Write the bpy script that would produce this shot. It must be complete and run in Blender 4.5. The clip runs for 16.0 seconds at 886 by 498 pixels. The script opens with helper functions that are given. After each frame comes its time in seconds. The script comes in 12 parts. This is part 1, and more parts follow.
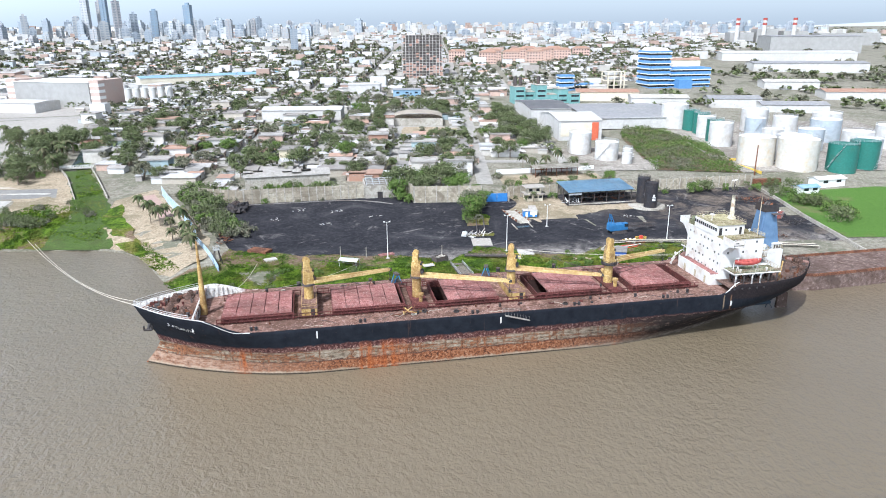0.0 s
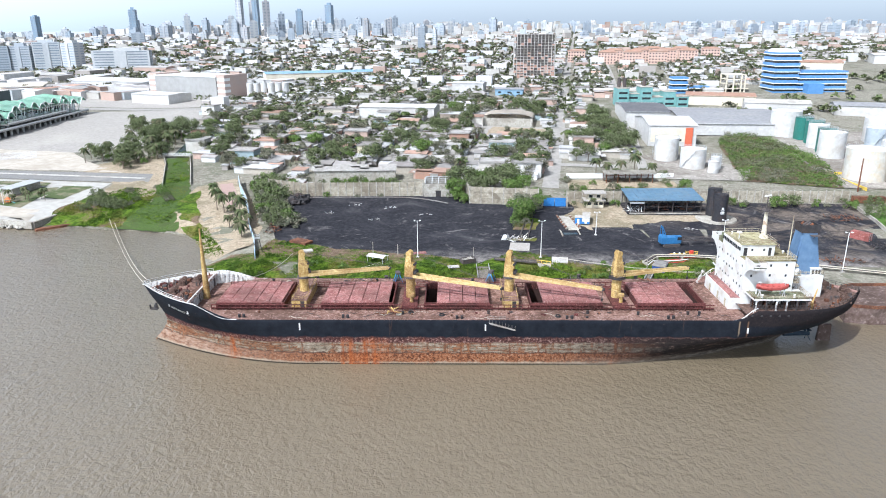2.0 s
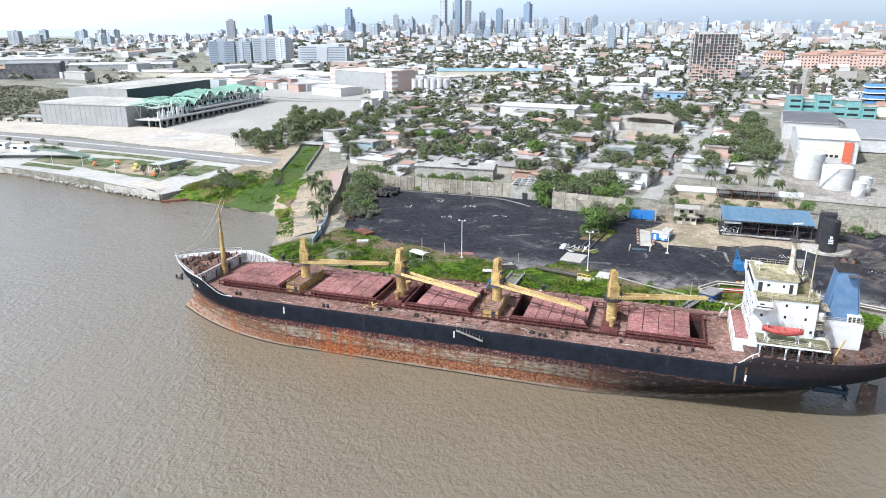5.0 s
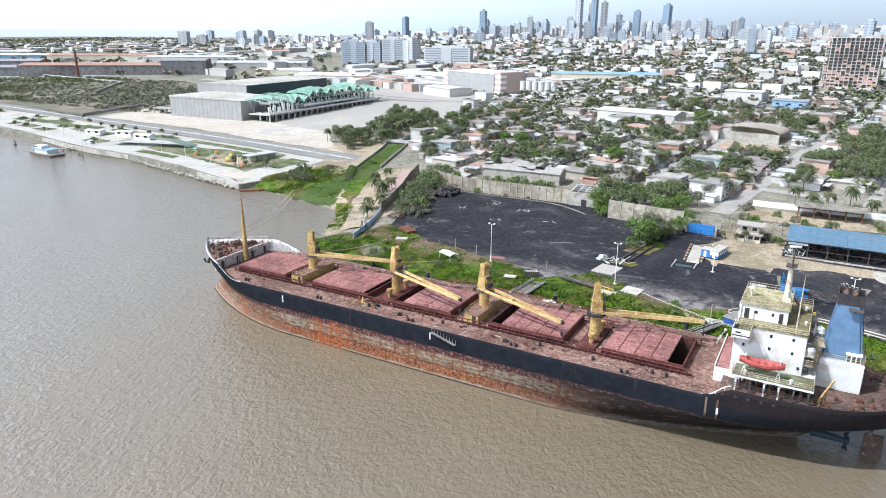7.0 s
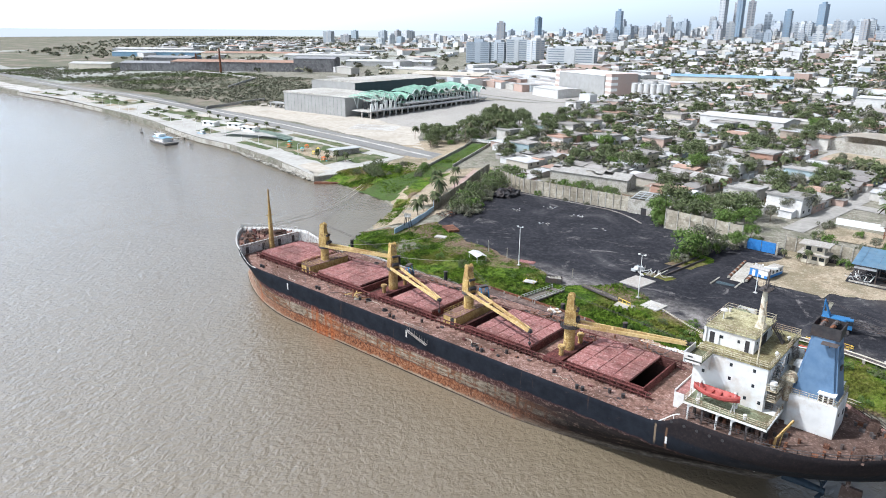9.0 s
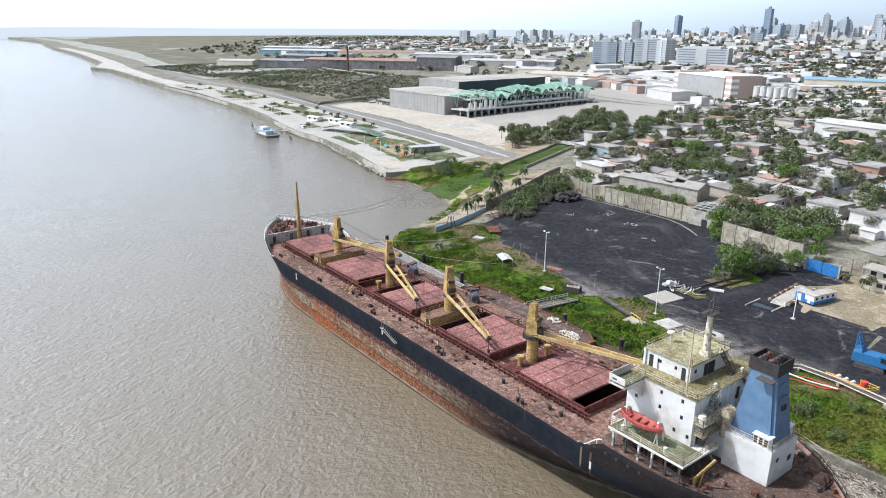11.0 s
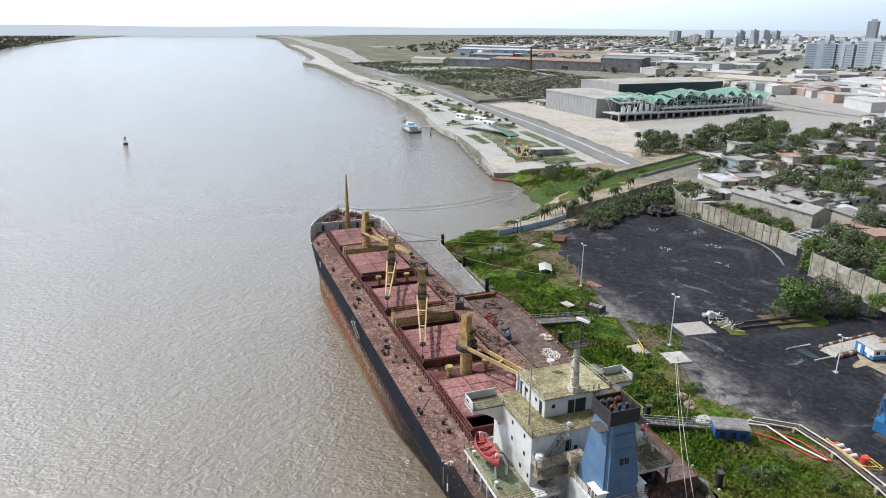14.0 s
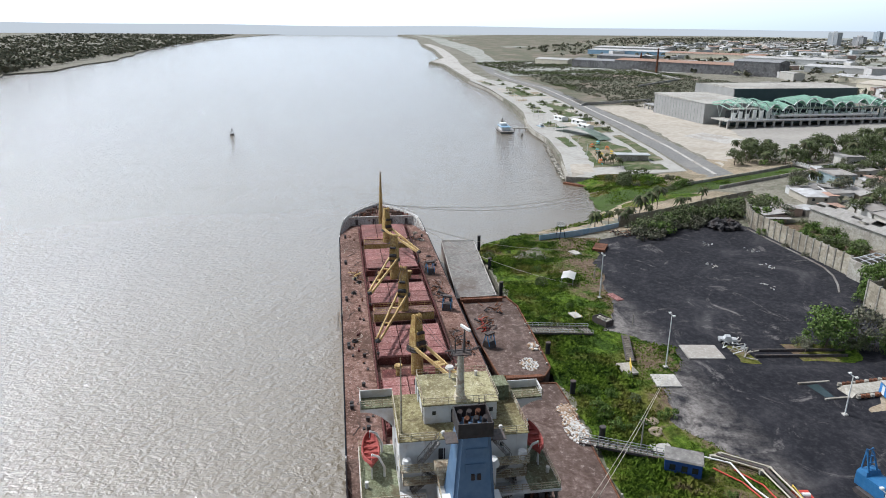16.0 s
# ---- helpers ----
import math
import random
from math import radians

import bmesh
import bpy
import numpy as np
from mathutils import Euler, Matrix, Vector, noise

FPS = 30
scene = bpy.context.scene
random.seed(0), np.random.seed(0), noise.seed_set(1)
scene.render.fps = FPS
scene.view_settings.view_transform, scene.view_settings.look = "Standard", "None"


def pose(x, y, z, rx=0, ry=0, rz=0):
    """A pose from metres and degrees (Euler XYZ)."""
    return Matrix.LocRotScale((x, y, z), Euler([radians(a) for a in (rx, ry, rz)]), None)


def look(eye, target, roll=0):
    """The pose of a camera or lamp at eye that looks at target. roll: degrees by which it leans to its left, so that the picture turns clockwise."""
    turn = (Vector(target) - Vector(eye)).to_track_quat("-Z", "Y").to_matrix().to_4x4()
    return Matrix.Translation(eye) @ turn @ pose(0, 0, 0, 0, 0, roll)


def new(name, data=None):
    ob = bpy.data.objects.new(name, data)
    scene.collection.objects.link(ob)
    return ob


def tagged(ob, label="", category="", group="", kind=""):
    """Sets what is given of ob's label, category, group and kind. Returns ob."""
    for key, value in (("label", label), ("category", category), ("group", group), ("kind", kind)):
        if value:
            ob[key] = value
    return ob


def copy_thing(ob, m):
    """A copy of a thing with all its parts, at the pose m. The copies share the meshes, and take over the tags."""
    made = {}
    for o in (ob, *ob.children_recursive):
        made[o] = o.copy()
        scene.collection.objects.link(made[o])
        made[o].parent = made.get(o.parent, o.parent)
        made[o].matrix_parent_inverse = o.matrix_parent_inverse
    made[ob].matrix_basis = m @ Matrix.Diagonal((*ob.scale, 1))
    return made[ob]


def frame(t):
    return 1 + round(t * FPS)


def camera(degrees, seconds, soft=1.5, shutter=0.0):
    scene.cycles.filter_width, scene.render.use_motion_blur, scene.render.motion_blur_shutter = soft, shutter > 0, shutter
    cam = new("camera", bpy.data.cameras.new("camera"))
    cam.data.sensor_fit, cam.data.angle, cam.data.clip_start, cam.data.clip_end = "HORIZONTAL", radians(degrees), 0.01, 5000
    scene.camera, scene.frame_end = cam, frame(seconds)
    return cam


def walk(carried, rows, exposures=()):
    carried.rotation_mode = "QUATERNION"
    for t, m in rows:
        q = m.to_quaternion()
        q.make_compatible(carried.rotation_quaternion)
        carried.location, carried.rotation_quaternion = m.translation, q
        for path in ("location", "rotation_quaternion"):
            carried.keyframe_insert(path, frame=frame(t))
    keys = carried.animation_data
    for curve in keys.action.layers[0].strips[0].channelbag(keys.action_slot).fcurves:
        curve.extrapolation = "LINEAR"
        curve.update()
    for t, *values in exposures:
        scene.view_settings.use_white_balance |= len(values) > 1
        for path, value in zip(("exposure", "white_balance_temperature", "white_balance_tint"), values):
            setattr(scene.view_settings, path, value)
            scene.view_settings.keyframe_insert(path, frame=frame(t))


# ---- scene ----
cam = camera(65.9, 16.0, soft=1.0)
PATH = [
    (0, (1.644, -0.811, 70.507), (1.994, 1.06, 69.893), -0.38),
    (0.5, (9.665, -1.381, 70.423), (9.921, 0.505, 69.809), -0.36),
    (1, (17.674, -1.701, 70.358), (17.834, 0.195, 69.743), -0.35),
    (1.5, (25.565, -1.626, 70.305), (25.629, 0.277, 69.691), -0.32),
    (2, (33.328, -1.168, 70.256), (33.296, 0.735, 69.642), -0.28),
    (2.5, (41.08, -0.332, 70.133), (40.951, 1.567, 69.519), -0.24),
    (3, (48.854, 0.836, 69.976), (48.63, 2.727, 69.363), -0.2),
    (3.5, (56.558, 2.481, 69.838), (56.24, 4.358, 69.226), -0.18),
    (4, (64.123, 4.542, 69.737), (63.712, 6.401, 69.124), -0.15),
    (4.2, (67.089, 5.531, 69.714), (66.642, 7.381, 69.1), -0.12),
    (6.5, (100.366, 19.291, 69.214), (99.506, 20.991, 68.604), 0.2),
    (7, (107.089, 23.233, 69.135), (106.146, 24.888, 68.525), 0.26),
    (7.5, (113.578, 27.57, 69.058), (112.554, 29.175, 68.448), 0.3),
    (8, (119.888, 32.108, 68.982), (118.784, 33.66, 68.372), 0.33),
    (8.5, (125.983, 36.858, 68.886), (124.803, 38.352, 68.276), 0.36),
    (9, (131.745, 41.922, 68.759), (130.492, 43.357, 68.148), 0.38),
    (11.5, (156.388, 72.252, 68.674), (154.819, 73.329, 68.059), 0.32),
    (12, (160.304, 78.822, 68.755), (158.683, 79.819, 68.139), 0.34),
    (12.5, (163.85, 85.498, 68.834), (162.182, 86.413, 68.217), 0.37),
    (13, (167.094, 92.363, 68.902), (165.382, 93.194, 68.285), 0.4),
    (13.5, (169.957, 99.353, 68.992), (168.208, 100.098, 68.374), 0.43),
    (14, (172.526, 106.5, 69.077), (170.741, 107.157, 68.458), 0.47),
    (14.5, (174.766, 113.706, 69.083), (172.951, 114.274, 68.463), 0.54),
    (15, (176.652, 121.009, 69.075), (174.811, 121.485, 68.454), 0.58),
    (15.5, (178.189, 128.425, 69.1), (176.328, 128.811, 68.479), 0.62),
    (16, (179.472, 135.843, 69.164), (177.594, 136.137, 68.542), 0.66),
]
walk(cam, [(t, look(eye, target, roll)) for t, eye, target, roll in PATH],
     exposures=[(0, 0.29, 5800, 10), (4, 0.29, 5800, 10), (8, 0.21, 5860, 10), (12, -0.07, 6010, 10), (16, -0.34, 6060, 10)])

# ---- light: hazy midday sun from over the river, bright milky sky ----
SUN_DIR = Vector((-0.52, -0.56, 1.0)).normalized()
world = bpy.data.worlds.new("sky")
scene.world = world
world.use_nodes = True
wt = world.node_tree
sky = wt.nodes.new("ShaderNodeTexSky")
sky.sky_type = "NISHITA"
sky.sun_disc = False
sky.sun_elevation = math.asin(SUN_DIR.z)
sky.sun_rotation = math.atan2(SUN_DIR.x, SUN_DIR.y)
sky.air_density, sky.dust_density, sky.ozone_density, sky.altitude = 1.0, 2.2, 1.5, 60
# the haze of the season whitens the sky, most at the horizon and towards the sun
where = wt.nodes.new("ShaderNodeTexCoord")
split = wt.nodes.new("ShaderNodeSeparateXYZ")
wt.links.new(where.outputs["Generated"], split.inputs[0])
haze = wt.nodes.new("ShaderNodeValToRGB")
for k, (p, c) in enumerate(((0.0, (0.45, 0.52, 0.59, 1)), (0.07, (0.62, 0.70, 0.78, 1)), (0.17, (0.40, 0.445, 0.50, 1)), (0.42, (0.13, 0.145, 0.165, 1)), (1.0, (0.02, 0.024, 0.03, 1)))):
    e = haze.color_ramp.elements[0] if k == 0 else haze.color_ramp.elements[-1] if k == 4 else haze.color_ramp.elements.new(p)
    e.position, e.color = p, c
wt.links.new(split.outputs[2], haze.inputs["Fac"])
veil = wt.nodes.new("ShaderNodeBackground")
toward = wt.nodes.new("ShaderNodeVectorMath")
toward.operation = "DOT_PRODUCT"
toward.inputs[1].default_value = Vector((SUN_DIR.x, SUN_DIR.y, 0)).normalized()
wt.links.new(where.outputs["Generated"], toward.inputs[0])
glow = wt.nodes.new("ShaderNodeMapRange")
glow.interpolation_type = "SMOOTHSTEP"
for k, val in zip(range(1, 5), (-0.9, 1.0, 0.88, 3.0)):
    glow.inputs[k].default_value = val
wt.links.new(toward.outputs["Value"], glow.inputs[0])
wt.links.new(glow.outputs[0], veil.inputs["Strength"])
# bright ring of haze round the sun itself
near_sun = wt.nodes.new("ShaderNodeVectorMath")
near_sun.operation = "DOT_PRODUCT"
near_sun.inputs[1].default_value = SUN_DIR
wt.links.new(where.outputs["Generated"], near_sun.inputs[0])
ring = wt.nodes.new("ShaderNodeMapRange")
ring.interpolation_type = "SMOOTHERSTEP"
for k, val in zip(range(1, 5), (0.35, 1.0, 0.0, 0.9)):
    ring.inputs[k].default_value = val
wt.links.new(near_sun.outputs["Value"], ring.inputs[0])
aureole = wt.nodes.new("ShaderNodeBackground")
aureole.inputs["Color"].default_value = (1.0, 0.985, 0.955, 1)
wt.links.new(ring.outputs[0], aureole.inputs["Strength"])
wt.links.new(haze.outputs["Color"], veil.inputs["Color"])
total = wt.nodes.new("ShaderNodeAddShader")
hazy = wt.nodes.new("ShaderNodeAddShader")
wt.links.new(veil.outputs[0], hazy.inputs[0])
wt.links.new(aureole.outputs[0], hazy.inputs[1])
wt.nodes["Background"].inputs["Strength"].default_value = 0.04
wt.links.new(sky.outputs["Color"], wt.nodes["Background"].inputs["Color"])
wt.links.new(wt.nodes["Background"].outputs[0], total.inputs[0])
wt.links.new(hazy.outputs[0], total.inputs[1])
wt.links.new(total.outputs[0], wt.nodes["World Output"].inputs["Surface"])
sun_data = bpy.data.lights.new("sun", "SUN")
sun_data.energy, sun_data.angle, sun_data.color = 5.0, radians(0.6), (1.0, 0.975, 0.94)
sun = new("sun", sun_data)
sun.matrix_world = look((-300, -100, 400), Vector((-300, -100, 400)) - SUN_DIR)

# ---- materials ----
def link(t, a, b):
    t.links.new(a, b)


def noise_node(t, vec, scale, detail=4.0, rough=0.55, distortion=0.0):
    n = t.nodes.new("ShaderNodeTexNoise")
    n.inputs["Scale"].default_value = scale
    n.inputs["Detail"].default_value = detail
    n.inputs["Roughness"].default_value = rough
    n.inputs["Distortion"].default_value = distortion
    link(t, vec, n.inputs["Vector"])
    return n.outputs["Fac"]


def ramp(t, fac, stops):
    r = t.nodes.new("ShaderNodeValToRGB")
    el = r.color_ramp.elements
    while len(el) < len(stops):
        el.new(0.5)
    for e, (p, c) in zip(el, stops):
        e.position = p
        e.color = (*c, 1) if len(c) == 3 else c
    link(t, fac, r.inputs["Fac"])
    return r.outputs["Color"]


def blend(t, fac, a, b, mode="MIX"):
    m = t.nodes.new("ShaderNodeMix")
    m.data_type, m.blend_type = "RGBA", mode
    for sock, val in ((m.inputs[0], fac), (m.inputs[6], a), (m.inputs[7], b)):
        if isinstance(val, bpy.types.NodeSocket):
            link(t, val, sock)
        elif isinstance(val, (int, float)):
            sock.default_value = val if sock.type == "VALUE" else (val, val, val, 1)
        else:
            sock.default_value = (*val, 1)
    return m.outputs[2]


def calc(t, op, a, b=0.0, clamp=False):
    m = t.nodes.new("ShaderNodeMath")
    m.operation, m.use_clamp = op, clamp
    for sock, val in ((m.inputs[0], a), (m.inputs[1], b)):
        if isinstance(val, bpy.types.NodeSocket):
            link(t, val, sock)
        else:
            sock.default_value = val
    return m.outputs[0]


def start(name, rough, metal):
    m = bpy.data.materials.new(name)
    m.use_nodes = True
    t = m.node_tree
    p = t.nodes["Principled BSDF"]
    p.inputs["Roughness"].default_value = rough
    p.inputs["Metallic"].default_value = metal
    pos = t.nodes.new("ShaderNodeNewGeometry").outputs["Position"]
    return m, t, p, pos


def bump(t, p, height, strength, distance):
    b = t.nodes.new("ShaderNodeBump")
    b.inputs["Strength"].default_value = strength
    b.inputs["Distance"].default_value = distance
    link(t, height, b.inputs["Height"])
    link(t, b.outputs["Normal"], p.inputs["Normal"])


def surf(name, a, b, stain=None, rough=0.75, metal=0.0, grain=1.5, big=0.15, amount=0.5, rand=0.0, hue=0.0, relief=0.25, island=0.0, spec=0.4):
    """Two-colour grain, a larger stain, and a random tone from thing to thing."""
    m, t, p, pos = start(name, rough, metal)
    col = ramp(t, noise_node(t, pos, grain, 5), [(0.32, a), (0.68, b)])
    if stain:
        fac = ramp(t, noise_node(t, pos, big, 6, 0.65), [(0.5, (0, 0, 0)), (0.72, (1, 1, 1))])
        col = blend(t, calc(t, "MULTIPLY", fac, amount), col, stain)
    if rand or hue or island:
        if island:
            rnd = t.nodes.new("ShaderNodeNewGeometry").outputs["Random Per Island"]
            span = island
        else:
            rnd = t.nodes.new("ShaderNodeObjectInfo").outputs["Random"]
            span = rand
        h = t.nodes.new("ShaderNodeHueSaturation")
        link(t, calc(t, "ADD", calc(t, "MULTIPLY", rnd, 2 * span), 1 - span), h.inputs["Value"])
        if hue:
            alt = calc(t, "FRACT", calc(t, "MULTIPLY", rnd, 7.31))
            link(t, calc(t, "ADD", calc(t, "MULTIPLY", alt, 2 * hue), 0.5 - hue), h.inputs["Hue"])
        link(t, col, h.inputs["Color"])
        col = h.outputs["Color"]
    link(t, col, p.inputs["Base Color"])
    p.inputs["Specular IOR Level"].default_value = spec
    if relief:
        bump(t, p, noise_node(t, pos, grain * 4, 4), relief, 0.05)
    return m


def palette(name, colours, rough=0.8, grain=2.0, stain=(0.12, 0.1, 0.08), island=True, amount=0.35, value=0.15, metal=0.0):
    """Each house or tree takes one of several colours at random."""
    m, t, p, pos = start(name, rough, metal)
    rnd = t.nodes.new("ShaderNodeNewGeometry").outputs["Random Per Island"] if island else t.nodes.new("ShaderNodeObjectInfo").outputs["Random"]
    r = t.nodes.new("ShaderNodeValToRGB")
    r.color_ramp.interpolation = "CONSTANT"
    el = r.color_ramp.elements
    while len(el) < len(colours):
        el.new(0.5)
    for i, (e, c) in enumerate(zip(el, colours)):
        e.position = i / len(colours)
        e.color = (*c, 1)
    link(t, rnd, r.inputs["Fac"])
    fac = ramp(t, noise_node(t, pos, grain * 0.2, 6, 0.65), [(0.42, (0, 0, 0)), (0.7, (1, 1, 1))])
    col = blend(t, calc(t, "MULTIPLY", fac, amount), r.outputs["Color"], stain)
    h = t.nodes.new("ShaderNodeHueSaturation")
    alt = calc(t, "FRACT", calc(t, "MULTIPLY", rnd, 37.7))
    fine = noise_node(t, pos, grain, 4)
    link(t, calc(t, "ADD", calc(t, "ADD", calc(t, "MULTIPLY", alt, 2 * value), 0.8 - value), calc(t, "MULTIPLY", fine, 0.4)), h.inputs["Value"])
    link(t, col, h.inputs["Color"])
    link(t, h.outputs["Color"], p.inputs["Base Color"])
    bump(t, p, fine, 0.2, 0.05)
    return m


def stretched(t, pos, sx, sy, sz):
    mp = t.nodes.new("ShaderNodeMapping")
    mp.inputs["Scale"].default_value = (sx, sy, sz)
    link(t, pos, mp.inputs["Vector"])
    return mp.outputs[0]


def step(t, v, a, b):
    """0 below a, 1 above b."""
    m = t.nodes.new("ShaderNodeMapRange")
    for k, val in ((1, a), (2, b), (3, 0.0), (4, 1.0)):
        m.inputs[k].default_value = val
    link(t, v, m.inputs[0])
    return m.outputs[0]


def hull_paint():
    m, t, p, pos = start("hull_paint", 0.85, 0.0)
    p.inputs["Specular IOR Level"].default_value = 0.12
    sep = t.nodes.new("ShaderNodeSeparateXYZ")
    link(t, pos, sep.inputs[0])
    fine = noise_node(t, pos, 2.2, 9, 0.72)
    mid = noise_node(t, pos, 0.5, 7, 0.68)
    flake = noise_node(t, stretched(t, pos, 0.35, 0.35, 1.2), 1.5, 9, 0.75)
    run = noise_node(t, stretched(t, pos, 1, 1, 0.09), 0.8, 7, 0.7)
    wide = noise_node(t, stretched(t, pos, 1, 1, 0.2), 0.085, 4, 0.6)
    off = calc(t, "ADD", calc(t, "MULTIPLY", calc(t, "SUBTRACT", fine, 0.5), 1.0), calc(t, "MULTIPLY", calc(t, "SUBTRACT", mid, 0.5), 1.4))
    z = calc(t, "ADD", sep.outputs[2], off)
    # old antifouling: orange and brown rust
    orange = ramp(t, fine, [(0.40, (0.060, 0.026, 0.016)), (0.48, (0.165, 0.062, 0.028)), (0.56, (0.25, 0.108, 0.052)), (0.64, (0.30, 0.20, 0.14))])
    # chalky grey boot-topping eaten by rust
    grey = ramp(t, flake, [(0.38, (0.070, 0.050, 0.034)), (0.47, (0.165, 0.132, 0.094)), (0.54, (0.235, 0.195, 0.145)), (0.64, (0.33, 0.285, 0.225))])
    along = noise_node(t, stretched(t, pos, 0.07, 0.07, 1.0), 1.3, 8, 0.72)
    bite = calc(t, "MAXIMUM", step(t, run, 0.53, 0.60), calc(t, "MAXIMUM", step(t, along, 0.50, 0.56), step(t, mid, 0.56, 0.61)))
    grey = blend(t, calc(t, "MULTIPLY", bite, 0.9), grey, ramp(t, fine, [(0.42, (0.075, 0.030, 0.016)), (0.58, (0.215, 0.085, 0.036))]))
    maroon = ramp(t, fine, [(0.40, (0.035, 0.015, 0.014)), (0.50, (0.075, 0.032, 0.028)), (0.56, (0.14, 0.07, 0.058)), (0.64, (0.28, 0.21, 0.18))])
    black = ramp(t, mid, [(0.3, (0.006, 0.0075, 0.011)), (0.7, (0.015, 0.018, 0.024))])
    black = blend(t, calc(t, "MULTIPLY", step(t, flake, 0.60, 0.68), 0.45), black, (0.075, 0.045, 0.035))
    col = blend(t, step(t, sep.outputs[2], -0.5, -0.3), (0.03, 0.024, 0.018), ramp(t, fine, [(0.35, (0.20, 0.15, 0.10)), (0.65, (0.36, 0.29, 0.22))]))
    bow = calc(t, "SUBTRACT", 1.0, step(t, calc(t, "ADD", sep.outputs[0], calc(t, "MULTIPLY", off, 7.0)), -24.0, 4.0))
    orange = blend(t, calc(t, "MULTIPLY", bow, 0.65), orange, ramp(t, flake, [(0.40, (0.12, 0.065, 0.042)), (0.50, (0.24, 0.165, 0.12)), (0.60, (0.34, 0.265, 0.21))]))
    col = blend(t, step(t, z, -0.2, 0.1), col, orange)
    col = blend(t, step(t, z, 2.05, 2.3), col, grey)
    line = calc(t, "MULTIPLY", step(t, z, 1.95, 2.1), calc(t, "SUBTRACT", 1.0, step(t, z, 2.2, 2.35)))
    col = blend(t, calc(t, "MULTIPLY", line, 0.7), col, (0.05, 0.03, 0.025))
    col = blend(t, step(t, z, 4.45, 4.75), col, maroon)
    col = blend(t, step(t, z, 5.7, 6.1), col, black)
    # towards the stern the bands weather to dull brown and grimy black
    run_aft = step(t, calc(t, "ADD", sep.outputs[0], calc(t, "MULTIPLY", off, 8.0)), 50.0, 80.0)
    grime = blend(t, step(t, z, 0.1, 1.3), ramp(t, flake, [(0.38, (0.055, 0.043, 0.034)), (0.50, (0.115, 0.093, 0.073)), (0.62, (0.19, 0.16, 0.13))]), ramp(t, flake, [(0.40, (0.011, 0.009, 0.009)), (0.56, (0.021, 0.016, 0.014)), (0.66, (0.115, 0.078, 0.060))]))
    col = blend(t, calc(t, "MULTIPLY", run_aft, calc(t, "SUBTRACT", 1.0, step(t, z, 5.6, 6.0))), col, grime)
    # drain runs bleed orange over all the lower bands
    bleed = calc(t, "MULTIPLY", calc(t, "MULTIPLY", step(t, wide, 0.535, 0.60), calc(t, "SUBTRACT", 1.0, run_aft)), calc(t, "MULTIPLY", step(t, run, 0.36, 0.56), calc(t, "SUBTRACT", 1.0, step(t, z, 4.6, 6.2))))
    col = blend(t, calc(t, "MULTIPLY", bleed, 0.92), col, ramp(t, fine, [(0.40, (0.14, 0.036, 0.012)), (0.60, (0.35, 0.105, 0.032))]))
    thin = calc(t, "MULTIPLY", step(t, run, 0.63, 0.72), step(t, sep.outputs[2], 4.5, 9.9))
    col = blend(t, calc(t, "MULTIPLY", thin, 0.55), col, (0.13, 0.065, 0.04))
    # brown poop plating
    aft = calc(t, "MULTIPLY", step(t, sep.outputs[0], 94.0, 97.5), step(t, z, 8.3, 8.8))
    col = blend(t, calc(t, "MULTIPLY", aft, 0.9), col, ramp(t, fine, [(0.40, (0.013, 0.011, 0.012)), (0.58, (0.021, 0.016, 0.016)), (0.70, (0.040, 0.028, 0.026))]))
    # pale scupper runs below the step of the side
    for x0, z0, pale in ((95.1, 6.6, (0.20, 0.15, 0.10)), (96.9, 6.0, (0.13, 0.075, 0.045))):
        wave = calc(t, "ADD", sep.outputs[0], calc(t, "MULTIPLY", calc(t, "SUBTRACT", mid, 0.5), 0.3))
        stripe = calc(t, "MULTIPLY", step(t, wave, x0 - 0.2, x0 - 0.1), calc(t, "SUBTRACT", 1.0, step(t, wave, x0 + 0.12, x0 + 0.22)))
        stripe = calc(t, "MULTIPLY", stripe, calc(t, "MULTIPLY", step(t, z, z0 - 0.6, z0 + 0.4), calc(t, "SUBTRACT", 1.0, step(t, sep.outputs[2], 9.6, 9.9))))
        col = blend(t, calc(t, "MULTIPLY", stripe, 0.8), col, pale)
    link(t, col, p.inputs["Base Color"])
    plates = noise_node(t, stretched(t, pos, 0.3, 0.3, 0.6), 0.8, 2, 0.5)
    bump(t, p, calc(t, "ADD", calc(t, "MULTIPLY", fine, 0.6), calc(t, "MULTIPLY", plates, 1.2)), 0.5, 0.09)
    return m


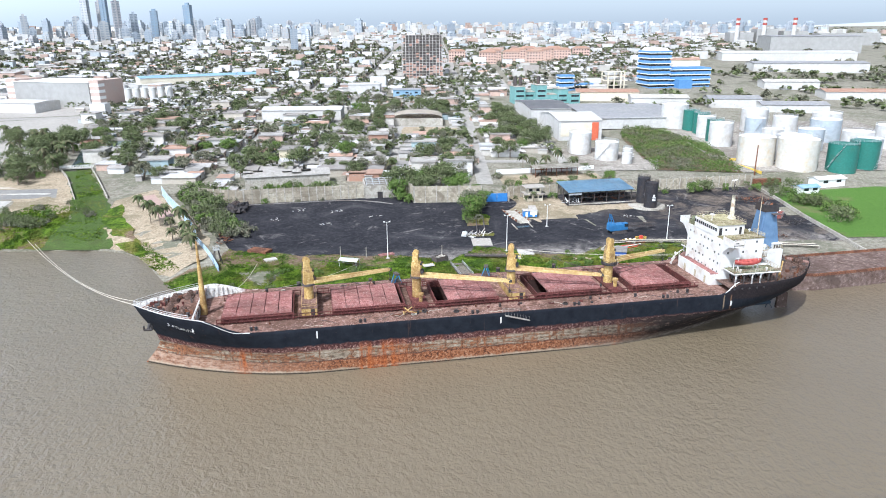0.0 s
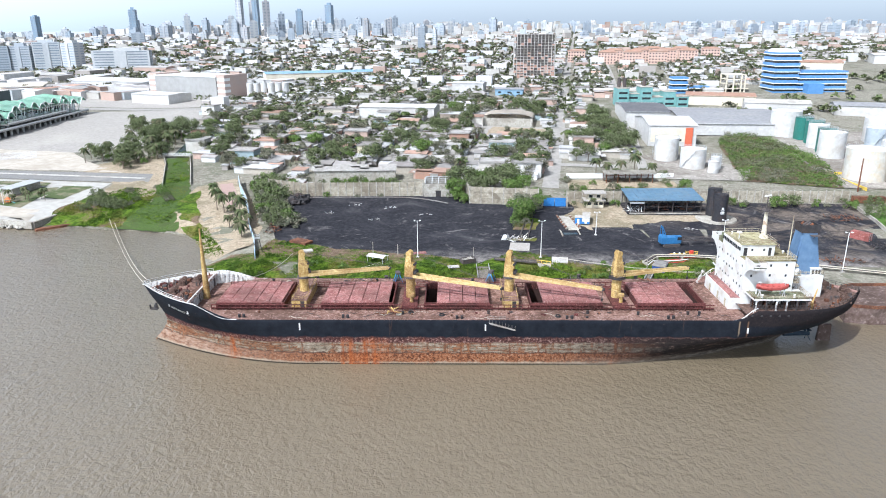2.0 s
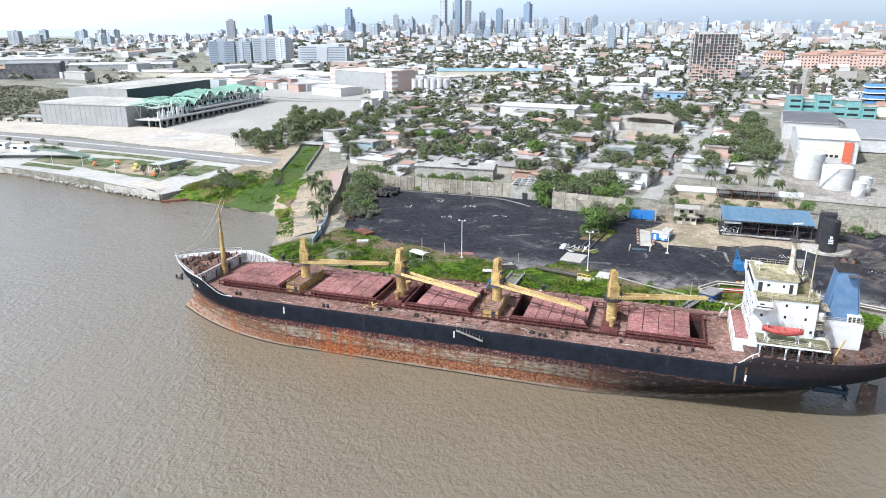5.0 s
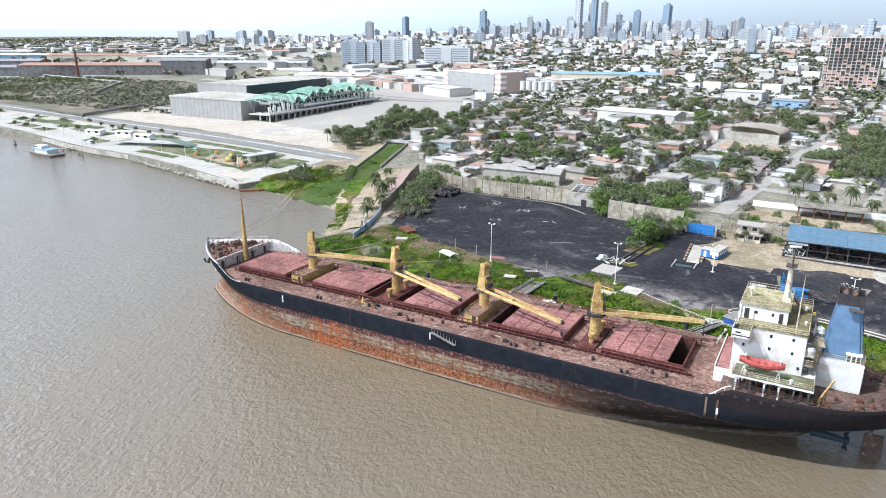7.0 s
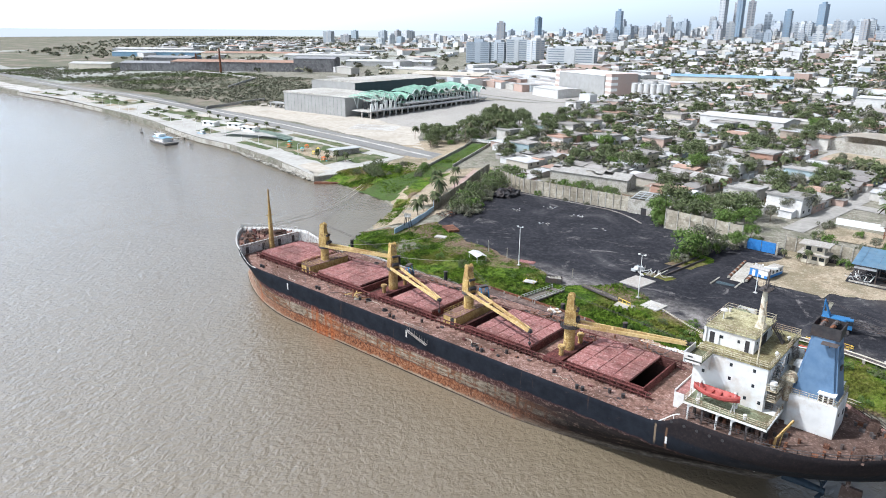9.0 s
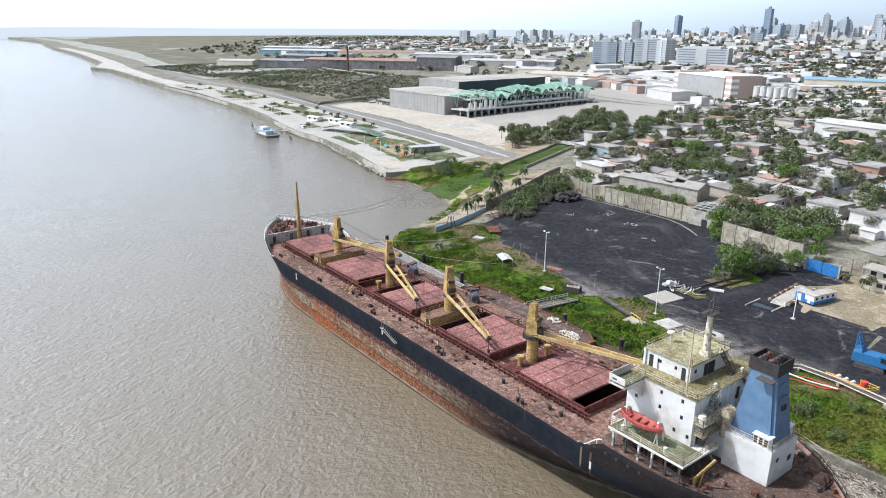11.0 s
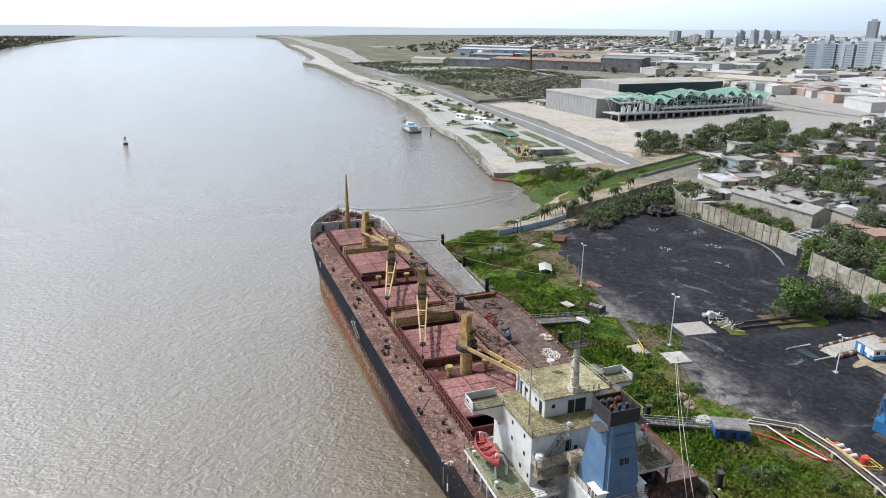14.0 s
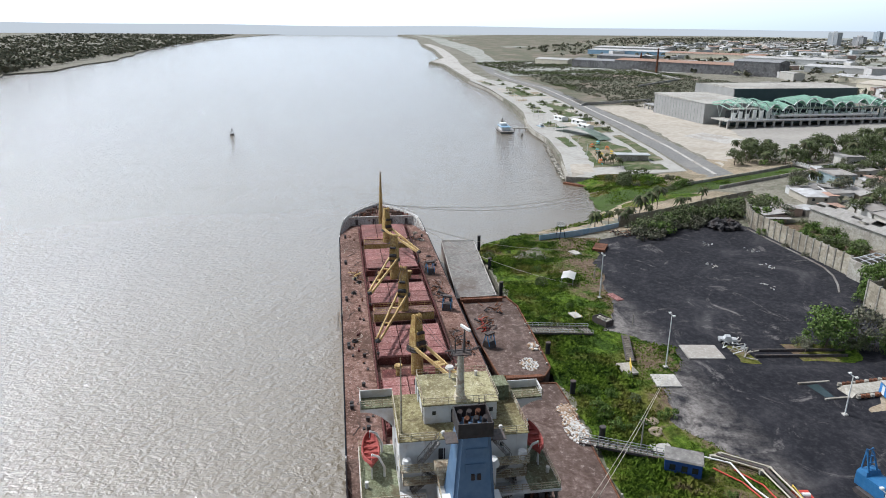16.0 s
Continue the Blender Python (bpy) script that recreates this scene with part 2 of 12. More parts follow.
def worn(name, a, b, c, pale, dark, grain=0.9, rough=0.88, rand=0.0, relief=0.45):
    """Old paint over rust: mottled at two scales, with dark stains and pale scuffs."""
    m, t, p, pos = start(name, rough, 0.0)
    p.inputs["Specular IOR Level"].default_value = 0.2
    fine = noise_node(t, pos, grain * 2.4, 9, 0.74)
    mid = noise_node(t, pos, grain * 0.45, 7, 0.66, 0.5)
    big = noise_node(t, pos, grain * 0.10, 6, 0.62, 0.3)
    col = ramp(t, calc(t, "ADD", calc(t, "MULTIPLY", fine, 0.55), calc(t, "MULTIPLY", mid, 0.45)), [(0.42, a), (0.50, b), (0.575, c)])
    col = blend(t, calc(t, "MULTIPLY", step(t, big, 0.50, 0.60), 0.6), col, dark)
    col = blend(t, calc(t, "MULTIPLY", step(t, fine, 0.57, 0.63), 0.6), col, pale)
    col = blend(t, calc(t, "MULTIPLY", step(t, mid, 0.56, 0.62), 0.7), col, dark)
    if rand:
        h = t.nodes.new("ShaderNodeHueSaturation")
        link(t, calc(t, "ADD", calc(t, "MULTIPLY", t.nodes.new("ShaderNodeObjectInfo").outputs["Random"], 2 * rand), 1 - rand), h.inputs["Value"])
        link(t, col, h.inputs["Color"])
        col = h.outputs["Color"]
    link(t, col, p.inputs["Base Color"])
    bump(t, p, calc(t, "ADD", fine, mid), relief, 0.05)
    return m


def river_water():
    m, t, p, pos = start("river_water", 0.50, 0.0)
    p.inputs["IOR"].default_value = 1.45
    p.inputs["Specular IOR Level"].default_value = 1.0
    mud = noise_node(t, pos, 0.012, 5, 0.6, 0.6)
    link(t, ramp(t, mud, [(0.3, (0.137, 0.107, 0.066)), (0.7, (0.164, 0.131, 0.083))]), p.inputs["Base Color"])
    mp = t.nodes.new("ShaderNodeMapping")
    mp.inputs["Rotation"].default_value = (0, 0, radians(28))
    mp.inputs["Scale"].default_value = (1.15, 0.92, 1.0)
    link(t, pos, mp.inputs["Vector"])
    chop = noise_node(t, mp.outputs[0], 0.62, 2, 0.5, 0.5)
    wavelet = noise_node(t, mp.outputs[0], 1.35, 2, 0.5, 0.6)
    swell = noise_node(t, pos, 0.05, 3)
    hgt = calc(t, "ADD", calc(t, "ADD", calc(t, "MULTIPLY", chop, 1.0), calc(t, "MULTIPLY", wavelet, 0.48)), calc(t, "MULTIPLY", swell, 1.5))
    bump(t, p, hgt, 0.7, 0.45)
    # smooth film between the ripples mirrors the low sky
    p.inputs["Coat Weight"].default_value = 1.0
    p.inputs["Coat Roughness"].default_value = 0.09
    p.inputs["Coat IOR"].default_value = 1.44
    film = t.nodes.new("ShaderNodeBump")
    film.inputs["Strength"].default_value = 0.8
    film.inputs["Distance"].default_value = 0.72
    link(t, hgt, film.inputs["Height"])
    link(t, film.outputs["Normal"], p.inputs["Coat Normal"])
    return m


HULL = hull_paint()
WATER = river_water()
DECK_RUST = worn("rusty_deck_plating", (0.095, 0.050, 0.036), (0.20, 0.115, 0.089), (0.30, 0.19, 0.16), (0.46, 0.35, 0.32), (0.070, 0.040, 0.028), 0.7)
HATCH_RED = worn("faded_red_hatch_paint", (0.18, 0.070, 0.062), (0.275, 0.122, 0.110), (0.38, 0.205, 0.188), (0.50, 0.37, 0.35), (0.13, 0.062, 0.052), 1.1, 0.75, 0.12)
COAMING_RED = worn("dark_red_oxide_paint", (0.060, 0.020, 0.018), (0.115, 0.036, 0.033), (0.18, 0.065, 0.056), (0.30, 0.16, 0.14), (0.045, 0.022, 0.018), 1.4, 0.75)
HOLD_DARK = surf("dark_hold_steel", (0.035, 0.018, 0.016), (0.06, 0.03, 0.025), None, 0.9)
CRANE_YELLOW = worn("weathered_yellow_paint", (0.30, 0.185, 0.060), (0.46, 0.315, 0.115), (0.56, 0.42, 0.185), (0.62, 0.52, 0.33), (0.17, 0.080, 0.034), 1.2, 0.6, 0.0, 0.25)
JIB_YELLOW = worn("pale_yellow_jib_paint", (0.46, 0.32, 0.12), (0.58, 0.43, 0.19), (0.64, 0.50, 0.25), (0.70, 0.60, 0.40), (0.33, 0.20, 0.08), 0.8, 0.6, 0.0, 0.15)
RAIL_DULL = surf("dull_grey_rail_paint", (0.24, 0.22, 0.20), (0.34, 0.32, 0.29), (0.18, 0.11, 0.07), 0.7)
SHIP_WHITE = surf("chalky_white_ship_paint", (0.55, 0.54, 0.515), (0.64, 0.63, 0.61), (0.38, 0.29, 0.21), 0.6, 0, 0.8, 0.45, 0.6)
MONKEY_DECK = worn("peeling_olive_deck_coating", (0.20, 0.17, 0.09), (0.36, 0.33, 0.19), (0.47, 0.43, 0.28), (0.58, 0.55, 0.42), (0.12, 0.095, 0.05), 1.2)
BRIDGE_DECK = worn("stained_olive_deck_coating", (0.13, 0.105, 0.05), (0.24, 0.215, 0.11), (0.34, 0.31, 0.18), (0.46, 0.43, 0.31), (0.085, 0.06, 0.03), 1.2)
GREEN_DECK = worn("faded_green_deck_coating", (0.095, 0.095, 0.052), (0.165, 0.185, 0.115), (0.24, 0.255, 0.17), (0.38, 0.38, 0.28), (0.085, 0.062, 0.034), 1.2)
FUNNEL_BLUE = surf("faded_blue_funnel_paint", (0.082, 0.150, 0.255), (0.122, 0.200, 0.305), (0.040, 0.076, 0.138), 0.55, 0, 0.7, 0.22, 0.6)
POOP_DECK = worn("dark_brown_poop_plating", (0.075, 0.046, 0.036), (0.135, 0.085, 0.068), (0.20, 0.135, 0.11), (0.30, 0.23, 0.20), (0.055, 0.036, 0.028), 0.9)
SOOT = surf("sooty_black_steel", (0.02, 0.02, 0.022), (0.045, 0.04, 0.04), (0.09, 0.05, 0.035), 0.7)
BLACK_RUBBER = surf("black_rubber", (0.018, 0.018, 0.02), (0.03, 0.03, 0.03), None, 0.85)
RUST = worn("rusted_steel", (0.09, 0.038, 0.024), (0.18, 0.078, 0.045), (0.27, 0.125, 0.07), (0.34, 0.20, 0.13), (0.06, 0.03, 0.022), 2.0)


def bulwark_lining():
    """Inside of the plating: scuffed white round the forecastle, rusty red along the deck."""
    m, t, p, pos = start("bulwark_lining_paint", 0.7, 0.0)
    sep = t.nodes.new("ShaderNodeSeparateXYZ")
    link(t, pos, sep.inputs[0])
    fine = noise_node(t, pos, 2.0, 9, 0.74)
    white = ramp(t, fine, [(0.36, (0.17, 0.11, 0.08)), (0.44, (0.44, 0.41, 0.37)), (0.56, (0.62, 0.61, 0.59))])
    rust = ramp(t, fine, [(0.40, (0.11, 0.055, 0.045)), (0.50, (0.21, 0.115, 0.095)), (0.60, (0.32, 0.20, 0.17))])
    link(t, blend(t, step(t, sep.outputs[0], -18.5, -17.0), white, rust), p.inputs["Base Color"])
    return m


LINING = bulwark_lining()
DARK_STEEL = surf("dark_grimy_steel", (0.05, 0.045, 0.045), (0.10, 0.085, 0.08), (0.14, 0.07, 0.04), 0.75, 0, 2.5, 0.6, 0.5)
LIFEBOAT_RED = surf("faded_red_boat_paint", (0.30, 0.05, 0.042), (0.38, 0.085, 0.07), (0.20, 0.05, 0.04), 0.65, 0, 1.5, 0.6, 0.5)
BLUE_MACHINE = surf("blue_machine_paint", (0.03, 0.20, 0.45), (0.05, 0.28, 0.55), (0.05, 0.08, 0.12), 0.5, 0, 2.0, 0.6, 0.4)
RED_PAINT = surf("red_pump_paint", (0.48, 0.05, 0.035), (0.58, 0.08, 0.05), (0.25, 0.06, 0.04), 0.5)
YELLOW_PAINT = surf("yellow_safety_paint", (0.65, 0.44, 0.06), (0.72, 0.52, 0.10), (0.35, 0.25, 0.10), 0.6)
WHITE_PAINT = surf("white_paint", (0.70, 0.70, 0.68), (0.80, 0.80, 0.78), (0.52, 0.47, 0.40), 0.6, 0, 1.0, 0.4, 0.35)
GALV = surf("galvanised_steel", (0.42, 0.43, 0.43), (0.55, 0.56, 0.56), (0.33, 0.29, 0.25), 0.5, 0.3)
ROPE = surf("pale_mooring_rope", (0.42, 0.38, 0.31), (0.55, 0.50, 0.42), None, 0.9, relief=0)
BARGE_GREY = worn("grey_barge_deck", (0.17, 0.16, 0.15), (0.23, 0.22, 0.205), (0.28, 0.265, 0.25), (0.36, 0.33, 0.30), (0.13, 0.10, 0.085), 0.5)
BARGE_RUST = worn("brown_barge_deck", (0.080, 0.052, 0.042), (0.135, 0.094, 0.080), (0.195, 0.145, 0.126), (0.32, 0.26, 0.23), (0.060, 0.040, 0.032), 0.4)
CONCRETE = worn("weathered_concrete", (0.29, 0.27, 0.23), (0.40, 0.375, 0.325), (0.47, 0.445, 0.39), (0.54, 0.515, 0.46), (0.20, 0.175, 0.14), 0.7, 0.9)
CONCRETE_PANEL = worn("stained_concrete_panel", (0.27, 0.235, 0.175), (0.39, 0.35, 0.275), (0.45, 0.41, 0.33), (0.50, 0.46, 0.385), (0.18, 0.15, 0.11), 0.35, 0.9, 0.12)
PALE_CONCRETE = worn("pale_concrete_slab", (0.36, 0.34, 0.31), (0.46, 0.44, 0.405), (0.53, 0.51, 0.475), (0.58, 0.56, 0.53), (0.27, 0.24, 0.205), 0.6, 0.9)
GLASS_DARK = surf("dark_window_glass", (0.02, 0.025, 0.03), (0.035, 0.04, 0.045), None, 0.12, relief=0, spec=0.6)
BLUE_SHEET = surf("blue_painted_sheet", (0.03, 0.17, 0.46), (0.05, 0.23, 0.55), (0.10, 0.17, 0.30), 0.6)
BLUE_ROOF = surf("pale_blue_roof_sheet", (0.17, 0.30, 0.42), (0.24, 0.38, 0.50), (0.35, 0.37, 0.38), 0.55, 0, 0.6, 0.2, 0.4)
BLACK_TANK = surf("black_tank_paint", (0.018, 0.018, 0.022), (0.032, 0.032, 0.037), (0.09, 0.06, 0.045), 0.55, 0, 1.5, 0.4, 0.5)
GREEN_TANK = surf("green_tank_paint", (0.02, 0.13, 0.105), (0.03, 0.17, 0.135), (0.06, 0.12, 0.09), 0.5)
TRUNK = surf("grey_brown_bark", (0.13, 0.10, 0.075), (0.21, 0.17, 0.13), None, 0.95, 0, 4.0)

# ---- building helpers ----
def mesh_of(name, bm, material, smooth=False):
    me = bpy.data.meshes.new(name)
    bm.to_mesh(me)
    bm.free()
    for m in material if isinstance(material, (list, tuple)) else (material,):
        me.materials.append(m)
    if smooth:
        for f in me.polygons:
            f.use_smooth = True
    return me


def part(name, bm, material, parent, label="", smooth=False):
    ob = new(name, mesh_of(name, bm, material, smooth))
    ob.parent = parent
    if label:
        tagged(ob, label)
    return ob


def thing(name, label, category, at=(0, 0, 0), rz=0.0, group="", kind=""):
    ob = new(name)
    ob.empty_display_size = 0.5
    ob.matrix_basis = pose(*at, 0, 0, rz)
    return tagged(ob, label, category, group, kind)


def single(name, bm, material, label, category, group="", kind="", smooth=False):
    ob = new(name, mesh_of(name, bm, material, smooth))
    return tagged(ob, label, category, group, kind)


def quadmesh(bm, pts, faces, mi=0):
    vs = [bm.verts.new(p) for p in pts]
    for f in faces:
        fc = bm.faces.new([vs[i] for i in f])
        fc.material_index = mi
    return vs


BOX_FACES = ((0, 3, 2, 1), (4, 5, 6, 7), (0, 1, 5, 4), (1, 2, 6, 5), (2, 3, 7, 6), (3, 0, 4, 7))


def box(bm, x0, x1, y0, y1, z0, z1, mi=0):
    quadmesh(bm, [(x0, y0, z0), (x1, y0, z0), (x1, y1, z0), (x0, y1, z0), (x0, y0, z1), (x1, y0, z1), (x1, y1, z1), (x0, y1, z1)], BOX_FACES, mi)


def taper(bm, low, high, z0, z1, mi=0):
    """A box whose plan goes from low to high, each (x0, x1, y0, y1)."""
    a, b = low, high
    quadmesh(bm, [(a[0], a[2], z0), (a[1], a[2], z0), (a[1], a[3], z0), (a[0], a[3], z0), (b[0], b[2], z1), (b[1], b[2], z1), (b[1], b[3], z1), (b[0], b[3], z1)], BOX_FACES, mi)


def beam(bm, p, q, w, d=None, mi=0):
    """A square bar from p to q."""
    p, q = Vector(p), Vector(q)
    d = d or w
    way = (q - p).normalized()
    side = way.cross(Vector((0, 0, 1)))
    side = side.normalized() if side.length > 1e-3 else Vector((1, 0, 0))
    up = side.cross(way)
    pts = []
    for c in (p, q):
        for s, u in ((-1, -1), (1, -1), (1, 1), (-1, 1)):
            pts.append(c + side * (s * w / 2) + up * (u * d / 2))
    quadmesh(bm, pts, ((0, 1, 2, 3), (7, 6, 5, 4), (0, 4, 5, 1), (1, 5, 6, 2), (2, 6, 7, 3), (3, 7, 4, 0)), mi)


def pipe(bm, p, q, r0, r1=None, n=10, mi=0, caps=True):
    p, q = Vector(p), Vector(q)
    r1 = r0 if r1 is None else r1
    way = (q - p).normalized()
    side = way.cross(Vector((0, 0, 1)))
    side = side.normalized() if side.length > 1e-3 else Vector((1, 0, 0))
    up = side.cross(way)
    rings = []
    for c, r in ((p, r0), (q, r1)):
        rings.append([bm.verts.new(c + (side * math.cos(2 * math.pi * k / n) + up * math.sin(2 * math.pi * k / n)) * r) for k in range(n)])
    for k in range(n):
        f = bm.faces.new((rings[0][k], rings[0][(k + 1) % n], rings[1][(k + 1) % n], rings[1][k]))
        f.material_index, f.smooth = mi, True
    if caps:
        for ring in (rings[0][::-1], rings[1]):
            f = bm.faces.new(ring)
            f.material_index = mi
            for e in f.edges:
                e.smooth = False


def bent(bm, pts, r, n=6, mi=0):
    for p, q in zip(pts, pts[1:]):
        pipe(bm, p, q, r, r, n, mi)


def railing(bm, pts, height=1.0, step=1.6, r=0.05, bars=2, mi=0):
    """Posts and bars along a line of points."""
    for p, q in zip(pts, pts[1:]):
        p, q = Vector(p), Vector(q)
        n = max(1, round((q - p).length / step))
        for k in range(n + 1):
            a = p.lerp(q, k / n)
            beam(bm, a, a + Vector((0, 0, height)), 1.6 * r, None, mi)
        for b in range(bars):
            up = Vector((0, 0, height * (1 - b / bars)))
            beam(bm, p + up, q + up, 1.6 * r, None, mi)


def lump(bm, c, r, seed, n=2, squash=1.0, rough=0.35, mi=0):
    """An uneven heap or boulder."""
    made = bmesh.ops.create_icosphere(bm, subdivisions=n, radius=1.0)
    off = Vector((seed * 3.7, seed * 1.3, seed * 7.1))
    for v in made["verts"]:
        d = 1 + rough * noise.noise(v.co * 1.7 + off) * 1.6
        v.co = Vector(c) + Vector((v.co.x * r * d, v.co.y * r * d, v.co.z * r * d * squash))
    for f in {f for v in made["verts"] for f in v.link_faces}:
        f.material_index = mi


# ---- lie of the land ----
SHORE_SOFT = [(-124, 243.5), (-112, 246.5), (-100, 243), (-92, 242), (-80, 239.5), (-70, 237), (-63, 233), (-58, 228), (-52.5, 218), (-48, 208), (-43.5, 198.5), (-39, 190), (-33, 182), (-22, 178.5)]
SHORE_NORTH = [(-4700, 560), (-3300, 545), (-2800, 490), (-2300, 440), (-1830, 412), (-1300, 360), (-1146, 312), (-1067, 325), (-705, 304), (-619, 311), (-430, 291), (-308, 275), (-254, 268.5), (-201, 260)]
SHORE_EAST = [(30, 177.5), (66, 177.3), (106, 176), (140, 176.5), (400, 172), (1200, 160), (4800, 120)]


def smooth(a, b, v):
    k = min(1.0, max(0.0, (v - a) / (b - a)))
    return k * k * (3 - 2 * k)


def to_shore(x, y):
    best = 1e9
    for (ax, ay), (bx, by) in zip(SHORE_SOFT, SHORE_SOFT[1:]):
        dx, dy = bx - ax, by - ay
        k = min(1.0, max(0.0, ((x - ax) * dx + (y - ay) * dy) / (dx * dx + dy * dy)))
        best = min(best, math.hypot(x - ax - k * dx, y - ay - k * dy))
    return best


def land(x, y):
    """Height of the ground: low by the river, rising inland."""
    if y < 100:
        return 1.2
    f = 0.33 + 0.67 * smooth(-260, 60, x) + 0.25 * smooth(60, 300, x)
    g = 0.049 * max(0.0, min(y, 690) - 225) + 0.023 * max(0.0, min(y, 2600) - 690)
    f += (1.0 - f) * smooth(700, 1500, y) * smooth(-1500, -700, x)
    z = 1.8 + f * g
    if -130 < x < -15 and y < 275:
        z = -0.55 + (z + 0.55) * smooth(-1, 14, to_shore(x, y))
    return z


def carve(bm, xs, ys):
    for axis, cuts in ((Vector((1, 0, 0)), xs), (Vector((0, 1, 0)), ys)):
        for c in cuts:
            bmesh.ops.bisect_plane(bm, geom=bm.verts[:] + bm.edges[:] + bm.faces[:], plane_co=axis * c, plane_no=axis, dist=1e-4)


def ragged(poly, amount, step, seed=0, closed=True):
    """The outline with its long sides broken up and shaken a little."""
    out = []
    for (ax, ay), (bx, by) in zip(poly, poly[1:] + (poly[:1] if closed else [])):
        n = max(1, int(math.hypot(bx - ax, by - ay) / step))
        for k in range(n):
            x, y = ax + (bx - ax) * k / n, ay + (by - ay) * k / n
            o = noise.noise_vector(Vector((x * 0.11, y * 0.11, seed))) + 0.5 * noise.noise_vector(Vector((x * 0.37, y * 0.37, seed + 5)))
            out.append((x + amount * o.x, y + amount * o.y))
    return out


def sheet(name, poly, material, label, category, dz=0.12, grid=20.0, shake=0.0, step=3.0, kind="structure", drop=0.0):
    """A patch of surface that follows the land, laid dz above it."""
    pts = ragged(poly, shake, step, len(name)) if shake else poly
    bm = bmesh.new()
    f = bm.faces.new([bm.verts.new((x, y, 0)) for x, y in pts])
    if f.normal.z < 0 or sum(a[0] * b[1] - b[0] * a[1] for a, b in zip(pts, pts[1:] + pts[:1])) < 0:
        bmesh.ops.reverse_faces(bm, faces=[f])
    bmesh.ops.triangulate(bm, faces=bm.faces[:])
    x0, x1 = min(p[0] for p in pts), max(p[0] for p in pts)
    y0, y1 = min(p[1] for p in pts), max(p[1] for p in pts)
    lines = lambda a, b: [g * grid for g in range(int(a // grid) + 1, int(b // grid) + 1)]
    carve(bm, lines(x0, x1), lines(y0, y1))
    for v in bm.verts:
        v.co.z = land(v.co.x, v.co.y) + dz
    if drop:
        edges = [e for e in bm.edges if e.is_boundary]
        ret = bmesh.ops.extrude_edge_only(bm, edges=edges)
        for v in ret["geom"]:
            if isinstance(v, bmesh.types.BMVert):
                v.co.z -= drop
    return single(name, bm, material, label, category, kind=kind)


def weedy(name, trodden=0.14):
    """Bank growth: fresh and dull greens in tufts, yellowed spells, trodden bare earth."""
    m, t, p, pos = start(name, 0.95, 0.0)
    p.inputs["Specular IOR Level"].default_value = 0.12
    fine = noise_node(t, pos, 1.3, 9, 0.75)
    mid = noise_node(t, pos, 0.22, 7, 0.68, 0.4)
    big = noise_node(t, pos, 0.055, 5, 0.6, 0.6)
    dark = ramp(t, fine, [(0.36, (0.010, 0.022, 0.003)), (0.5, (0.034, 0.066, 0.008)), (0.62, (0.070, 0.118, 0.016))])
    fresh = ramp(t, fine, [(0.36, (0.036, 0.066, 0.006)), (0.5, (0.092, 0.152, 0.014)), (0.62, (0.158, 0.226, 0.030))])
    straw = ramp(t, fine, [(0.36, (0.075, 0.078, 0.014)), (0.5, (0.135, 0.132, 0.028)), (0.62, (0.20, 0.18, 0.055))])
    earth = ramp(t, fine, [(0.32, (0.085, 0.058, 0.038)), (0.5, (0.15, 0.105, 0.072)), (0.66, (0.23, 0.18, 0.135))])
    col = blend(t, step(t, mid, 0.44, 0.56), dark, fresh)
    col = blend(t, calc(t, "MULTIPLY", step(t, big, 0.48, 0.60), 0.8), col, straw)
    sep = t.nodes.new("ShaderNodeSeparateXYZ")
    link(t, pos, sep.inputs[0])
    inland = calc(t, "MULTIPLY", step(t, sep.outputs[1], 186.0, 206.0), trodden)
    bare = calc(t, "ADD", calc(t, "ADD", calc(t, "MULTIPLY", big, 0.5), calc(t, "MULTIPLY", mid, 0.5)), inland)
    col = blend(t, step(t, bare, 0.57, 0.64), col, earth)
    link(t, col, p.inputs["Base Color"])
    bump(t, p, calc(t, "ADD", fine, calc(t, "MULTIPLY", mid, 2.0)), 1.0, 0.3)
    return m


def grass_paint(name, a, b, c, soil, scale=0.12, cover=0.5):
    m, t, p, pos = start(name, 0.95, 0.0)
    p.inputs["Specular IOR Level"].default_value = 0.15
    fine = noise_node(t, pos, 1.6, 6, 0.7)
    col = ramp(t, fine, [(0.25, a), (0.5, b), (0.75, c)])
    f = ramp(t, noise_node(t, pos, scale, 6, 0.65), [(cover, (0, 0, 0)), (cover + 0.14, (1, 1, 1))])
    col = blend(t, f, col, soil)
    link(t, col, p.inputs["Base Color"])
    bump(t, p, noise_node(t, pos, 2.5, 5, 0.7), 0.8, 0.25)
    return m


SOIL = worn("dry_dusty_soil", (0.14, 0.13, 0.10), (0.215, 0.20, 0.16), (0.28, 0.26, 0.215), (0.38, 0.35, 0.30), (0.10, 0.105, 0.068), 0.35, 0.95)
SAND = worn("pale_beach_sand", (0.22, 0.175, 0.115), (0.32, 0.26, 0.185), (0.40, 0.335, 0.25), (0.48, 0.42, 0.34), (0.15, 0.13, 0.08), 0.6, 0.95)
GRASS = weedy("riverside_weeds")
BANK_WEEDS = weedy("trodden_creek_bank_weeds", 0.085)
LUSH = weedy("lush_creek_growth", 0.04)
CREEK_GREEN = grass_paint("floating_water_plants", (0.032, 0.056, 0.016), (0.062, 0.098, 0.026), (0.098, 0.140, 0.045), (0.060, 0.078, 0.028), 0.15, 0.47)
